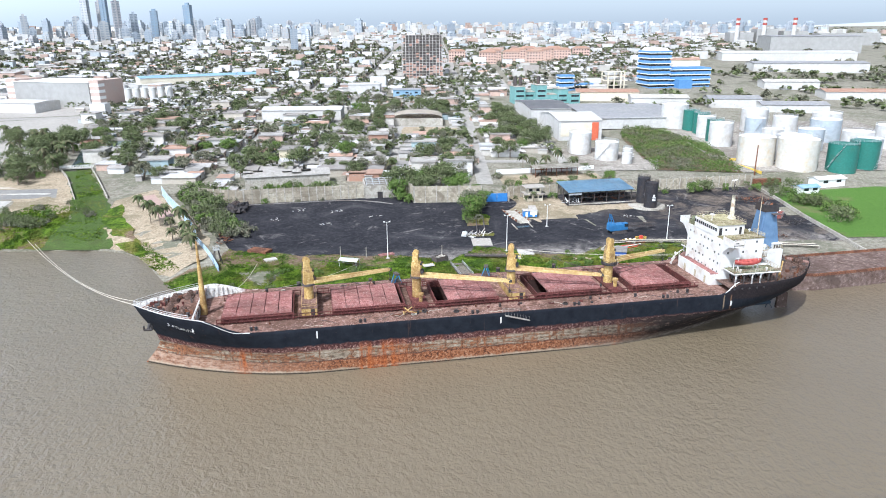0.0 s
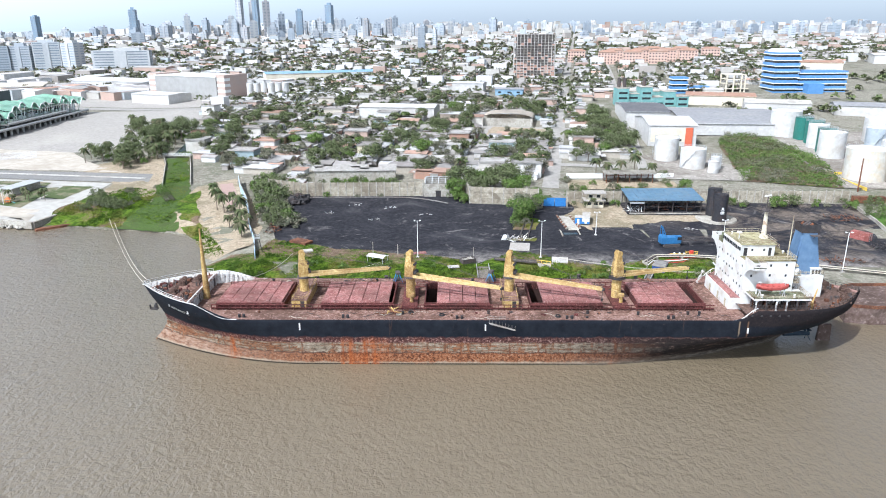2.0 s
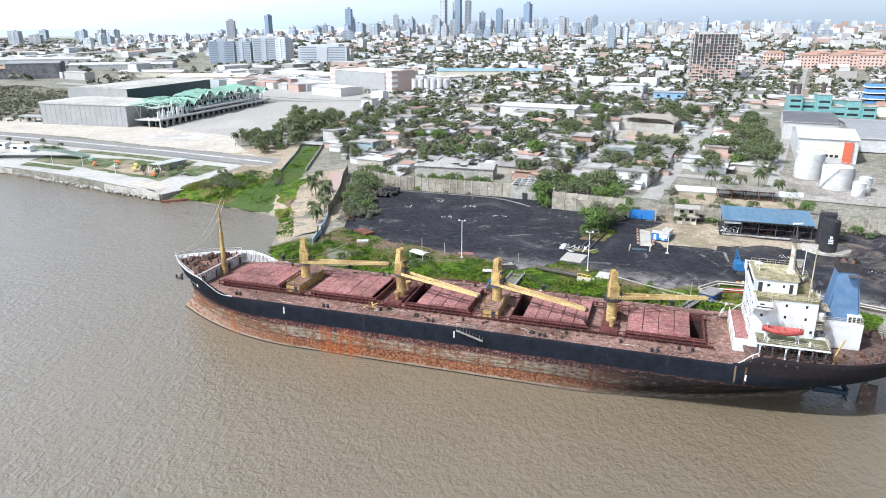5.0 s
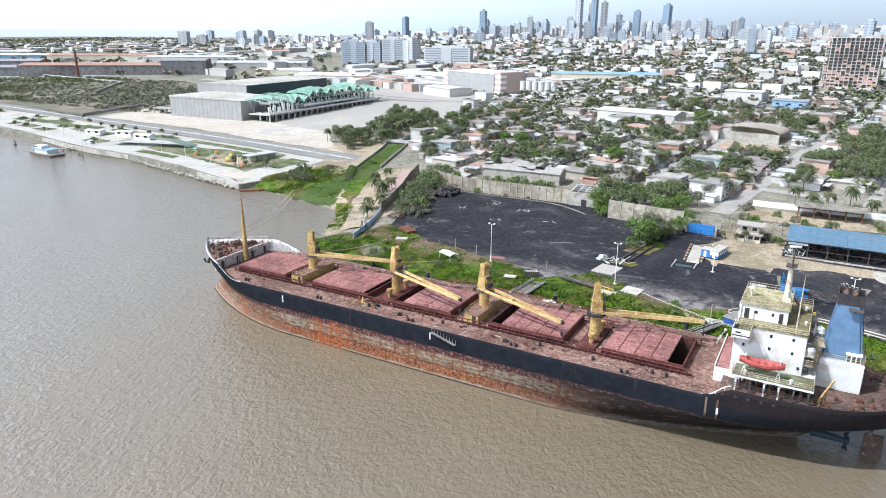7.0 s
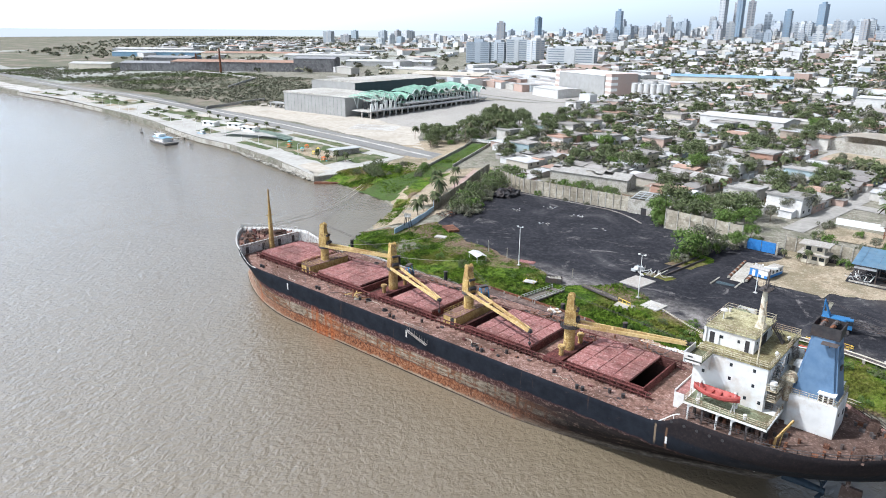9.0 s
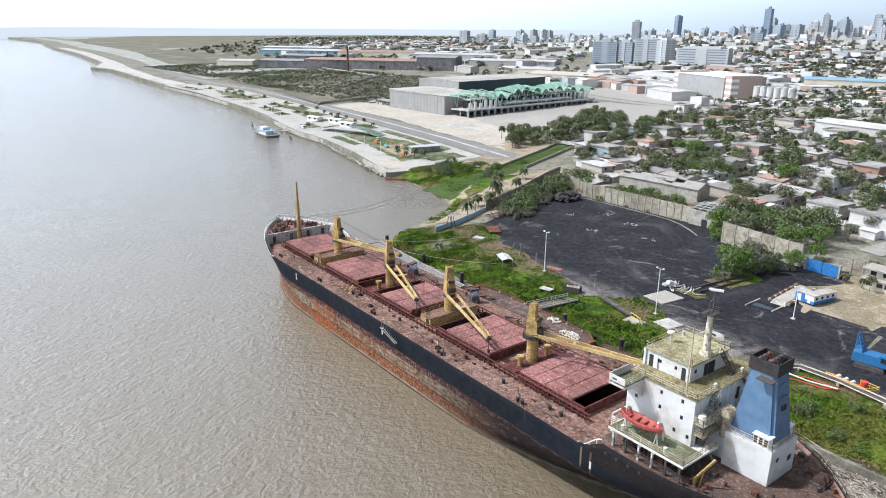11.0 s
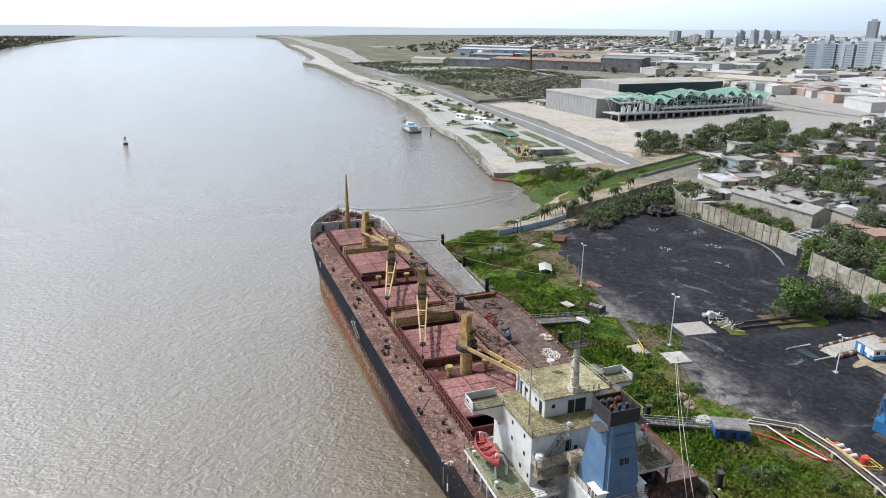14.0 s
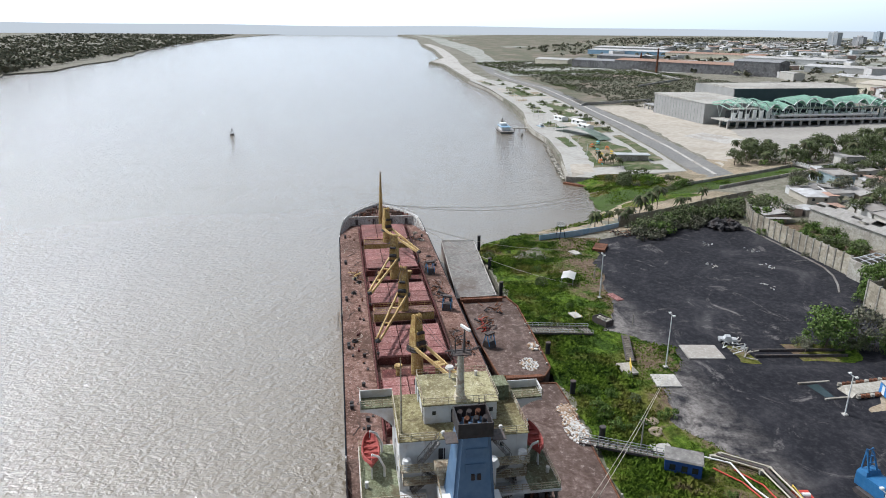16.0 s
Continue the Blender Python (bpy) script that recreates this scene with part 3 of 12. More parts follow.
DRY_GRASS = grass_paint("dry_scrub_ground", (0.085, 0.092, 0.060), (0.130, 0.130, 0.090), (0.185, 0.170, 0.130), (0.23, 0.19, 0.15), 0.02, 0.48)


def coal_yard():
    m, t, p, pos = start("coal_dusted_asphalt", 0.95, 0.0)
    p.inputs["Specular IOR Level"].default_value = 0.12
    swirl = noise_node(t, pos, 0.045, 8, 0.62, 1.6)
    fine = noise_node(t, pos, 0.8, 9, 0.75)
    base = ramp(t, swirl, [(0.30, (0.011, 0.011, 0.014)), (0.48, (0.018, 0.018, 0.022)), (0.58, (0.032, 0.031, 0.036)), (0.70, (0.085, 0.082, 0.084))])
    base = blend(t, 0.45, base, ramp(t, fine, [(0.32, (0.008, 0.008, 0.011)), (0.5, (0.027, 0.027, 0.032)), (0.66, (0.078, 0.076, 0.078))]))
    pale = ramp(t, noise_node(t, pos, 0.06, 9, 0.75, 2.2), [(0.57, (0, 0, 0)), (0.70, (1, 1, 1))])
    base = blend(t, calc(t, "MULTIPLY", pale, 0.75), base, (0.26, 0.24, 0.23))
    # washed-out pale strip along the grass
    sep = t.nodes.new("ShaderNodeSeparateXYZ")
    link(t, pos, sep.inputs[0])
    edge = ramp(t, calc(t, "DIVIDE", calc(t, "SUBTRACT", sep.outputs[1], calc(t, "MULTIPLY", sep.outputs[0], -0.03)), 300.0), [(0.668, (1, 1, 1)), (0.704, (0, 0, 0))])
    dusty = ramp(t, noise_node(t, pos, 0.09, 8, 0.68, 1.2), [(0.38, (0, 0, 0)), (0.54, (1, 1, 1))])
    base = blend(t, calc(t, "MULTIPLY", calc(t, "MULTIPLY", edge, dusty), 0.85), base, ramp(t, fine, [(0.38, (0.14, 0.125, 0.115)), (0.6, (0.34, 0.315, 0.295))]))
    # brown trodden dirt towards the depot end
    far_end = calc(t, "MULTIPLY", step(t, calc(t, "ADD", sep.outputs[0], calc(t, "MULTIPLY", sep.outputs[1], 0.9)), 318.0, 352.0), 1.0)
    base = blend(t, calc(t, "MULTIPLY", calc(t, "MULTIPLY", far_end, ramp(t, noise_node(t, pos, 0.07, 8, 0.7, 1.0), [(0.47, (0, 0, 0)), (0.62, (1, 1, 1))])), 0.7), base, ramp(t, fine, [(0.35, (0.12, 0.095, 0.075)), (0.65, (0.27, 0.22, 0.175))]))
    link(t, base, p.inputs["Base Color"])
    bump(t, p, fine, 0.4, 0.06)
    return m


COAL = coal_yard()
ROAD = surf("worn_asphalt_road", (0.16, 0.155, 0.15), (0.22, 0.215, 0.20), (0.30, 0.28, 0.25), 0.9, 0, 0.7, 0.06, 0.5)
STREET = surf("dusty_concrete_street", (0.26, 0.245, 0.225), (0.34, 0.325, 0.295), (0.18, 0.165, 0.145), 0.9, 0, 0.5, 0.06, 0.5)

# river, one sheet to the horizon
RIVER = -0.7
bm = bmesh.new()
quadmesh(bm, [(-4790, -4700, RIVER), (4790, -4700, RIVER), (4790, 620, RIVER), (-4790, 620, RIVER)], ((0, 1, 2, 3),))
carve(bm, [-2000, -600, -200, 0, 200, 600, 2000], [-2000, -600, -200, 0, 100, 200, 300, 450])
single("water", bm, WATER, "wide brown muddy river with small wind ripples", "river", kind="structure")

# ground: the city bank and the far bank in one sheet
bm = bmesh.new()
bank = SHORE_NORTH + SHORE_SOFT + SHORE_EAST + [(4800, 4800), (-4700, 4800)]
f1 = bm.faces.new([bm.verts.new((x, y, 0)) for x, y in bank])
FAR_BANK = [(-4700, -200), (-3700, -330), (-2264, -376), (-1500, -310), (-1158, -264), (-1080, -275), (-911, -262), (-840, -290), (-782, -283), (-640, -330), (-500, -420), (-400, -600), (-200, -900), (200, -1200), (1200, -1300), (4800, -1200), (4800, -4700), (-4700, -4700)]
f2 = bm.faces.new([bm.verts.new((x, y, 0)) for x, y in ragged(FAR_BANK[:-3], 14, 60, 3, False) + FAR_BANK[-4:]])
for f in (f1, f2):
    f.normal_update()
bmesh.ops.reverse_faces(bm, faces=[f for f in (f1, f2) if f.normal.z < 0])
bmesh.ops.triangulate(bm, faces=bm.faces[:])
carve(bm, [-3000] + list(range(-1600, -599, 100)) + [-450] + list(range(-360, 461, 20)) + [600, 900, 1500, 3000], [-2500, -1200, -500] + list(range(160, 721, 20)) + list(range(760, 2641, 80)) + [3400])
for v in bm.verts:
    v.co.z = land(v.co.x, v.co.y)
edges = [e for e in bm.edges if e.is_boundary]
ret = bmesh.ops.extrude_edge_only(bm, edges=edges)
for v in ret["geom"]:
    if isinstance(v, bmesh.types.BMVert):
        v.co.z = -2.0
single("ground", bm, SOIL, "dry dusty ground rising gently from the river", "ground", kind="structure")

# surfaces on the ground
GRASS_POLY = [(-45.5, 200), (-39, 190.5), (-33, 182.5), (-22, 179), (30, 178), (66, 177.8), (106, 176.5), (128, 177), (133, 190), (120, 199), (104, 205), (92, 200), (80, 193), (66, 200), (60, 206), (52, 208), (46, 201), (40, 196), (30, 203), (12, 207), (-4, 211), (-20, 217), (-28, 222), (-31, 206), (-37, 206)]
sheet("grass", GRASS_POLY, GRASS, "lush green weeds along the river bank", "grass", 0.16, 20, 2.2, 2.0)
sheet("pavement", [(-28, 221), (-20, 216), (-4, 210), (12, 206), (30, 202), (40, 195), (46, 200), (52, 207), (60, 205), (66, 199), (80, 192), (92, 199), (104, 204), (120, 198), (180, 190), (185, 238), (190, 262), (130, 264), (78, 268), (69, 262), (56, 262), (39, 268), (34, 278), (15, 276.5), (-27, 276.5), (-36, 272), (-34, 240)], COAL, "coal-blackened asphalt storage yard with pale dusty streaks", "yard", 0.10, 20, 1.2, 3.0)
sheet("pavement_sandy", [(77, 236), (84, 230), (93, 229.5), (98, 236), (106, 241.5), (120, 240.5), (132, 243), (135, 250), (131, 251), (118, 248), (100, 249), (98, 262), (80, 264), (77, 250)], SAND, "sandy bare ground by the open shed", "bare ground", 0.17, 20, 3.6, 1.6)
sheet("bank_weeds", [(-121, 246), (-112, 247), (-100, 244), (-92, 243), (-90, 250), (-92, 285), (-98, 300), (-110, 303), (-118, 285), (-124, 262)], BANK_WEEDS, "rough green weeds beside the creek mouth", "grass", 0.16, 20, 2.0, 2.5)
sheet("shore_growth", [(-121, 246), (-112, 247), (-100, 244), (-92, 243), (-91, 254), (-99, 258), (-110, 257), (-121, 259)], LUSH, "lush growth at the water's edge", "grass", 0.24, 20, 2.0, 2.0)
sheet("creek", [(-93, 241.5), (-80, 239.5), (-70, 237.5), (-66, 240), (-70, 252), (-73, 266), (-85, 297), (-100, 336), (-107, 354), (-118, 353), (-111, 337), (-96, 293), (-90, 262)], CREEK_GREEN, "creek choked with bright green floating plants", "creek", 0.22, 20, 2.0, 1.8)
sheet("beach", [(-70, 238), (-63, 233.5), (-58, 228.5), (-52.5, 218.5), (-47, 207.5), (-43, 204), (-35, 214), (-34, 226), (-40, 246), (-47, 264), (-62, 296), (-68, 306), (-80, 292), (-78, 268), (-73, 252)], SAND, "pale sandy strip by the river", "beach", 0.19, 20, 1.6, 2.0)
sheet("beach_weeds", [(-67, 239), (-63, 233.5), (-58, 228.5), (-55.5, 231), (-61, 243), (-69, 262), (-76, 286), (-79, 280), (-77, 262), (-72, 250)], LUSH, "green weeds at the water's edge", "grass", 0.25, 20, 1.6, 1.8)
sheet("shore_dirt", [(-705, 308), (-1067, 329), (-1146, 317), (-1300, 365), (-1830, 418), (-2300, 446), (-2300, 470), (-1850, 446), (-1300, 390), (-1050, 356), (-825, 334), (-705, 332)], PALE_CONCRETE, "pale graded dirt along the far shore", "bare ground", 0.17, 40, 3.0, 12)
sheet("creek_bank_dirt", [(-98, 300), (-112.5, 340), (-119.5, 354), (-128, 362), (-140, 352), (-150, 340), (-146, 316), (-125, 303), (-112, 302)], SAND, "bare sandy bank beside the creek wall", "bare ground", 0.17, 20, 1.5, 3.0)

# distance haze is put into the base colour of the far flats
FLATS = worn("haze_paled_flats", (0.25, 0.255, 0.22), (0.32, 0.32, 0.285), (0.38, 0.375, 0.34), (0.46, 0.45, 0.42), (0.19, 0.21, 0.165), 0.05, 0.95)
sheet("far_flats", [(-760, 372), (-1050, 392), (-1300, 430), (-1850, 482), (-2300, 505), (-3200, 590), (-4500, 640), (-4500, 4500), (-900, 4500), (-800, 1500), (-760, 760)], FLATS, "haze-paled flats along the far shore", "bare ground", 0.25, 200)

# ---- the moored bulk carrier ----
CL, HALF = 148.4, 13.1
MAIN, FORE, POOP = 9.8, 12.3, 11.2


def lerp_table(table, v):
    for (a, fa), (b, fb) in zip(table, table[1:]):
        if v <= b:
            return fa + (fb - fa) * max(0.0, (v - a) / (b - a))
    return table[-1][1]


def stem(z):
    return lerp_table([(-2, -39.6), (-0.8, -38.8), (0.6, -37.6), (2.2, -36.2), (4.2, -35.2), (6.0, -35.7), (7.7, -36.6), (10.5, -38.4), (14.2, -40.2)], z)


def sternx(z):
    return lerp_table([(-2, 108), (0, 110.5), (2, 112.8), (3.4, 115.2), (4.6, 120.0), (6, 124.4), (9, 127), (12, 127.8)], z)


def sheer(x):
    fore = 12.8 + 0.45 * smooth(-24, -40, x)
    z = 9.95 + (fore - 9.95) * smooth(-16.5, -25, x)
    return z + (12.15 - 9.95) * smooth(94.6, 98.5, x) - 0.45 * smooth(108, 122, x)


def half_breadth(x, z):
    k = min(1.0, max(0.0, z / 10.0))
    run = 40 - 14 * k
    s = min(1.0, max(0.0, (x - stem(z)) / run))
    b = 1 - (1 - s) ** (1.9 + 0.25 * k)
    run = 46 - 20 * min(1.0, max(0.0, z / 9.0))
    s = min(1.0, max(0.0, (sternx(z) - x) / run))
    b = min(b, 1 - (1 - s) ** (1.7 + 1.0 * k))
    return HALF * max(0.0, b)


def hull_mesh():
    bm = bmesh.new()
    us = [0.5 - 0.5 * math.cos(math.pi * k / 84) for k in range(85)]
    vs = [k / 15 for k in range(16)]
    grid = []
    for side in (-1, 1):
        cols = []
        for u in us:
            col = []
            top = sheer(-40 + u * 167.6)
            for v in vs:
                z = -2.0 + v * (top + 2.0)
                x = stem(z) + u * (sternx(z) - stem(z))
                col.append(bm.verts.new((x, CL + side * half_breadth(x, z), z)))
            cols.append(col)
        grid.append(cols)
    for i, cols in enumerate(grid):
        for a, b in zip(cols, cols[1:]):
            for k in range(len(vs) - 1):
                q = (a[k], b[k], b[k + 1], a[k + 1])
                bm.faces.new(q if i == 0 else q[::-1]).smooth = True
    bmesh.ops.remove_doubles(bm, verts=bm.verts[:], dist=0.02)
    return bm


HATCHES = [(-20.6, -5.2, -20.5, -5.6), (3.2, 19.6, 3.3, 18.6), (26.6, 41.4, 29.4, 41.3), (50.6, 66.8, 53.4, 66.7), (74.6, 89.8, 74.7, 87.0)]
HATCH_Y = (CL - 6.4, CL + 6.3)


def deck_plate(bm, x0, x1, z, inset=0.12, n=60, holes=()):
    """Deck at one height inside the plating, open over the holds."""
    xs = sorted({x0 + (x1 - x0) * k / n for k in range(n + 1)} | {x for h in holes for x in h})
    for a, b in zip(xs, xs[1:]):
        wa, wb = (max(0.05, half_breadth(x, z) - inset) for x in (a, b))
        open_here = any(h[0] - 0.01 < a and b < h[1] + 0.01 for h in holes)
        if open_here:
            quadmesh(bm, [(a, CL - wa, z), (b, CL - wb, z), (b, HATCH_Y[0], z), (a, HATCH_Y[0], z)], ((0, 1, 2, 3),))
            quadmesh(bm, [(a, HATCH_Y[1], z), (b, HATCH_Y[1], z), (b, CL + wb, z), (a, CL + wa, z)], ((0, 1, 2, 3),))
        else:
            quadmesh(bm, [(a, CL - wa, z), (b, CL - wb, z), (b, CL + wb, z), (a, CL + wa, z)], ((0, 1, 2, 3),))


ship = thing("bulk_carrier", "rust-streaked black bulk carrier with red hatches and yellow cranes", "ship", (0, 0, 0))
hull = part("hull", hull_mesh(), (HULL, LINING), ship, "black hull above flaking grey and orange rust bands")
mod = hull.modifiers.new("plating", "SOLIDIFY")
mod.thickness, mod.offset, mod.material_offset = 0.22, -1.0, 1

bm = bmesh.new()
deck_plate(bm, -26.3, 98.5, MAIN, 0.12, 60, [(h[0] + 0.12, h[1] - 0.12) for h in HATCHES])
part("main_deck", bm, DECK_RUST, ship, "pinkish rusty steel deck with worn plating")
bm = bmesh.new()
deck_plate(bm, -39.4, -25.6, FORE, 0.15, 24)
part("forecastle_deck", bm, DECK_RUST, ship)
bm = bmesh.new()
deck_plate(bm, 96.6, 127.2, POOP, 0.15, 30)
part("poop_deck", bm, POOP_DECK, ship)

# forecastle bulkhead with doors, white bulwark cap and stays
bm = bmesh.new()
b = half_breadth(-26, 11.0) - 0.2
box(bm, -26.2, -25.9, CL - b, CL + b, MAIN, 12.6)
for k in range(9):
    y = CL - b + 1.2 + k * (2 * b - 2.4) / 8
    beam(bm, (-25.8, y, MAIN), (-25.8, y, 12.55), 0.18, 0.14)
bulkhead = part("forecastle_bulkhead", bm, LINING, ship, "scuffed white steel bulkhead")
for y in (CL - 7.5, CL - 2.2, CL + 3.1, CL + 7.8):
    bm = bmesh.new()
    box(bm, -25.88, -25.78, y - 0.45, y + 0.45, MAIN + 0.15, MAIN + 2.0)
    part("bulkhead_door", bm, DARK_STEEL, bulkhead)
bm = bmesh.new()
for side in (-1, 1):
    prev = None
    for k in range(40):
        x = -40.0 + k * 0.66
        z = sheer(x)
        p = Vector((x + 0.1, CL + side * max(0.05, half_breadth(x + 0.1, z - 0.1) - 0.05), z + 0.06))
        if prev is not None:
            beam(bm, prev, p, 0.26, 0.10)
        prev = p
part("bulwark_cap", bm, SHIP_WHITE, ship, "white painted bulwark cap rail")
for side in (-1, 1):
    for k in range(14):
        x = -38.5 + k * 1.0
        bb = half_breadth(x, 13.0) - 0.35
        if bb > 0.8:
            bm = bmesh.new()
            beam(bm, (x, CL + side * (half_breadth(x, FORE) - 0.6), FORE), (x, CL + side * (half_breadth(x, sheer(x)) - 0.38), sheer(x) - 0.05), 0.12, 0.2)
            part("bulwark_stay", bm, SHIP_WHITE, ship)
    for k in range(7):
        x = -24.6 + k * 1.1
        bb = half_breadth(x, 10.5) - 0.3
        bm = bmesh.new()
        beam(bm, (x, CL + side * (bb - 0.6), MAIN), (x, CL + side * bb, max(MAIN + 0.2, sheer(x) - 0.15)), 0.12, 0.25)
        part("bulwark_stay", bm, SHIP_WHITE, ship)
bm = bmesh.new()
pts = []
for k in range(25):
    a = -1 + 2 * k / 24
    x = -39.6 + 13.0 * abs(a) ** 1.6
    pts.append((x, CL + math.copysign(max(0.0, half_breadth(x, sheer(x)) - 0.1), a), sheer(x)))
railing(bm, pts, 0.9, 1.3, 0.045)
part("bow_railing", bm, SHIP_WHITE, ship)
# anchor at the bow
bm = bmesh.new()
pipe(bm, (-36.2, 145.9, 9.6), (-36.5, 145.3, 8.4), 0.32, 0.3)
pipe(bm, (-37.3, 145.1, 8.5), (-35.6, 145.0, 8.5), 0.28, 0.28)
beam(bm, (-37.3, 145.1, 8.5), (-37.2, 144.8, 9.5), 0.35)
beam(bm, (-35.6, 145.0, 8.5), (-35.6, 144.7, 9.5), 0.35)
part("anchor", bm, SOOT, ship, "dark anchor hauled up in its hawse pipe")

# foremast and forecastle gear
bm = bmesh.new()
pipe(bm, (-25.0, 148.3, FORE - 2.4), (-25.0, 148.3, 20.5), 0.8, 0.42, 14)
pipe(bm, (-25.0, 148.3, 20.5), (-25.0, 148.3, 26.9), 0.42, 0.16, 10)
beam(bm, (-25.0, 147.0, 19.6), (-25.0, 149.6, 19.6), 0.14)
beam(bm, (-25.35, 147.9, FORE), (-25.35, 147.9, 20.0), 0.07)
beam(bm, (-25.35, 148.7, FORE), (-25.35, 148.7, 20.0), 0.07)
part("foremast", bm, CRANE_YELLOW, ship, "yellow tapered foremast")


def windlass(x, y, r):
    bm = bmesh.new()
    pipe(bm, (x, y - 1.5, FORE + r + 0.1), (x, y + 1.5, FORE + r + 0.1), 0.22, 0.22, 10)
    for o in (-1.3, -0.35, 0.35, 1.3):
        pipe(bm, (x, y + o - 0.08, FORE + r + 0.1), (x, y + o + 0.08, FORE + r + 0.1), r, r, 16)
    pipe(bm, (x, y - 1.2, FORE + r + 0.1), (x, y - 0.45, FORE + r + 0.1), 0.38, 0.38, 14)
    box(bm, x - 0.9, x + 0.9, y - 1.6, y + 1.6, FORE, FORE + 0.35)
    part("windlass", bm, POOP_DECK, ship, "rusted anchor windlass drum")


windlass(-31.5, 145.6, 0.7)
windlass(-31.5, 151.2, 0.7)
windlass(-28.6, 143.4, 0.6)
windlass(-28.6, 153.2, 0.6)
rng = random.Random(4)
for k in range(60):
    bm = bmesh.new()
    x = rng.uniform(-36.5, -26.8)
    w = half_breadth(x, 12) - 1.2
    y = CL + rng.uniform(-w, w)
    if rng.random() < 0.5:
        box(bm, x - rng.uniform(0.15, 0.5), x + rng.uniform(0.15, 0.6), y - rng.uniform(0.15, 0.5), y + rng.uniform(0.15, 0.5), FORE, FORE + rng.uniform(0.25, 0.9))
    else:
        pipe(bm, (x, y, FORE), (x, y, FORE + rng.uniform(0.4, 1.1)), rng.uniform(0.12, 0.28), None, 8)
    part("deck_fitting", bm, (DARK_STEEL, RUST, DARK_STEEL, COAMING_RED)[k % 4], ship)


# holds: coaming, sliding covers, the row of posts at their side
def hatch(x0, x1, cover0, cover1):
    y0, y1 = CL - 6.5, CL + 6.4
    bm = bmesh.new()
    t = 0.25
    for a in ((x0, x1, y0, y0 + t), (x0, x1, y1 - t, y1), (x0, x0 + t, y0 + t, y1 - t), (x1 - t, x1, y0 + t, y1 - t)):
        box(bm, *a, MAIN, 11.3)
    n = round((x1 - x0) / 1.1)
    for k in range(n + 1):
        x = x0 + (x1 - x0) * k / n
        for y, s in ((y0, -1), (y1, 1)):
            beam(bm, (x, y + s * 0.14, MAIN), (x, y + s * 0.10, 11.2), 0.12, 0.22)
    beam(bm, (x0, y0 - 0.15, 10.9), (x1, y0 - 0.15, 10.9), 0.3, 0.12)
    beam(bm, (x0, y1 + 0.15, 10.9), (x1, y1 + 0.15, 10.9), 0.3, 0.12)
    coaming = part("hatch_coaming", bm, COAMING_RED, ship)
    bm = bmesh.new()
    box(bm, x0 + t, x1 - t, y0 + t, y1 - t, 2.0, 2.2)
    part("hold_bottom", bm, HOLD_DARK, coaming)
    for a in ((x0, x1, y0, y0 + 0.2), (x0, x1, y1 - 0.2, y1), (x0, x0 + 0.2, y0 + 0.2, y1 - 0.2), (x1 - 0.2, x1, y0 + 0.2, y1 - 0.2)):
        bm = bmesh.new()
        box(bm, *a, 2.2, MAIN - 0.01)
        part("hold_wall", bm, HOLD_DARK, coaming)
    n = max(2, round((cover1 - cover0) / 2.9))
    for k in range(n):
        a, b = cover0 + (cover1 - cover0) * k / n + 0.03, cover0 + (cover1 - cover0) * (k + 1) / n - 0.03
        for j in range(3):
            c, d = y0 + 0.05 + (y1 - y0 - 0.1) * j / 3 + 0.045, y0 + 0.05 + (y1 - y0 - 0.1) * (j + 1) / 3 - 0.045
            bm = bmesh.new()
            lift = 11.62 + 0.02 * ((k + j) % 2)
            taper(bm, (a, b, c, d), (a + 0.06, b - 0.06, c + 0.06, d - 0.06), 11.3, lift)
            beam(bm, (a + 0.5, c + 0.3, lift + 0.04), (b - 0.5, c + 0.3, lift + 0.04), 0.12, 0.1)
            beam(bm, (a + 0.2, (c + d) / 2, lift + 0.03), (b - 0.2, (c + d) / 2, lift + 0.03), 0.09, 0.08)
            part("hatch_cover_panel", bm, HATCH_RED, coaming)


for h in HATCHES:
    hatch(*h)

for side, y in ((-1, CL - 7.3), (1, CL + 7.2)):
    bm = bmesh.new()
    x = -21.5
    while x < 91.5:
        beam(bm, (x, y, MAIN), (x, y, 11.15), 0.16)
        if int(x * 10) % 3 == 0:
            beam(bm, (x, y, 10.9), (x + 0.9, y, MAIN), 0.1)
        x += 1.35
    beam(bm, (-21.5, y, 11.15), (91.5, y, 11.15), 0.22, 0.16)
    beam(bm, (-21.5, y, 10.45), (91.5, y, 10.45), 0.12, 0.12)
    pipe(bm, (-21.5, y - side * 0.3, 10.15), (91.5, y - side * 0.3, 10.15), 0.14, 0.14, 6)
    part("hatch_side_rail", bm, COAMING_RED, ship, "dark red rail of posts along the hatches")


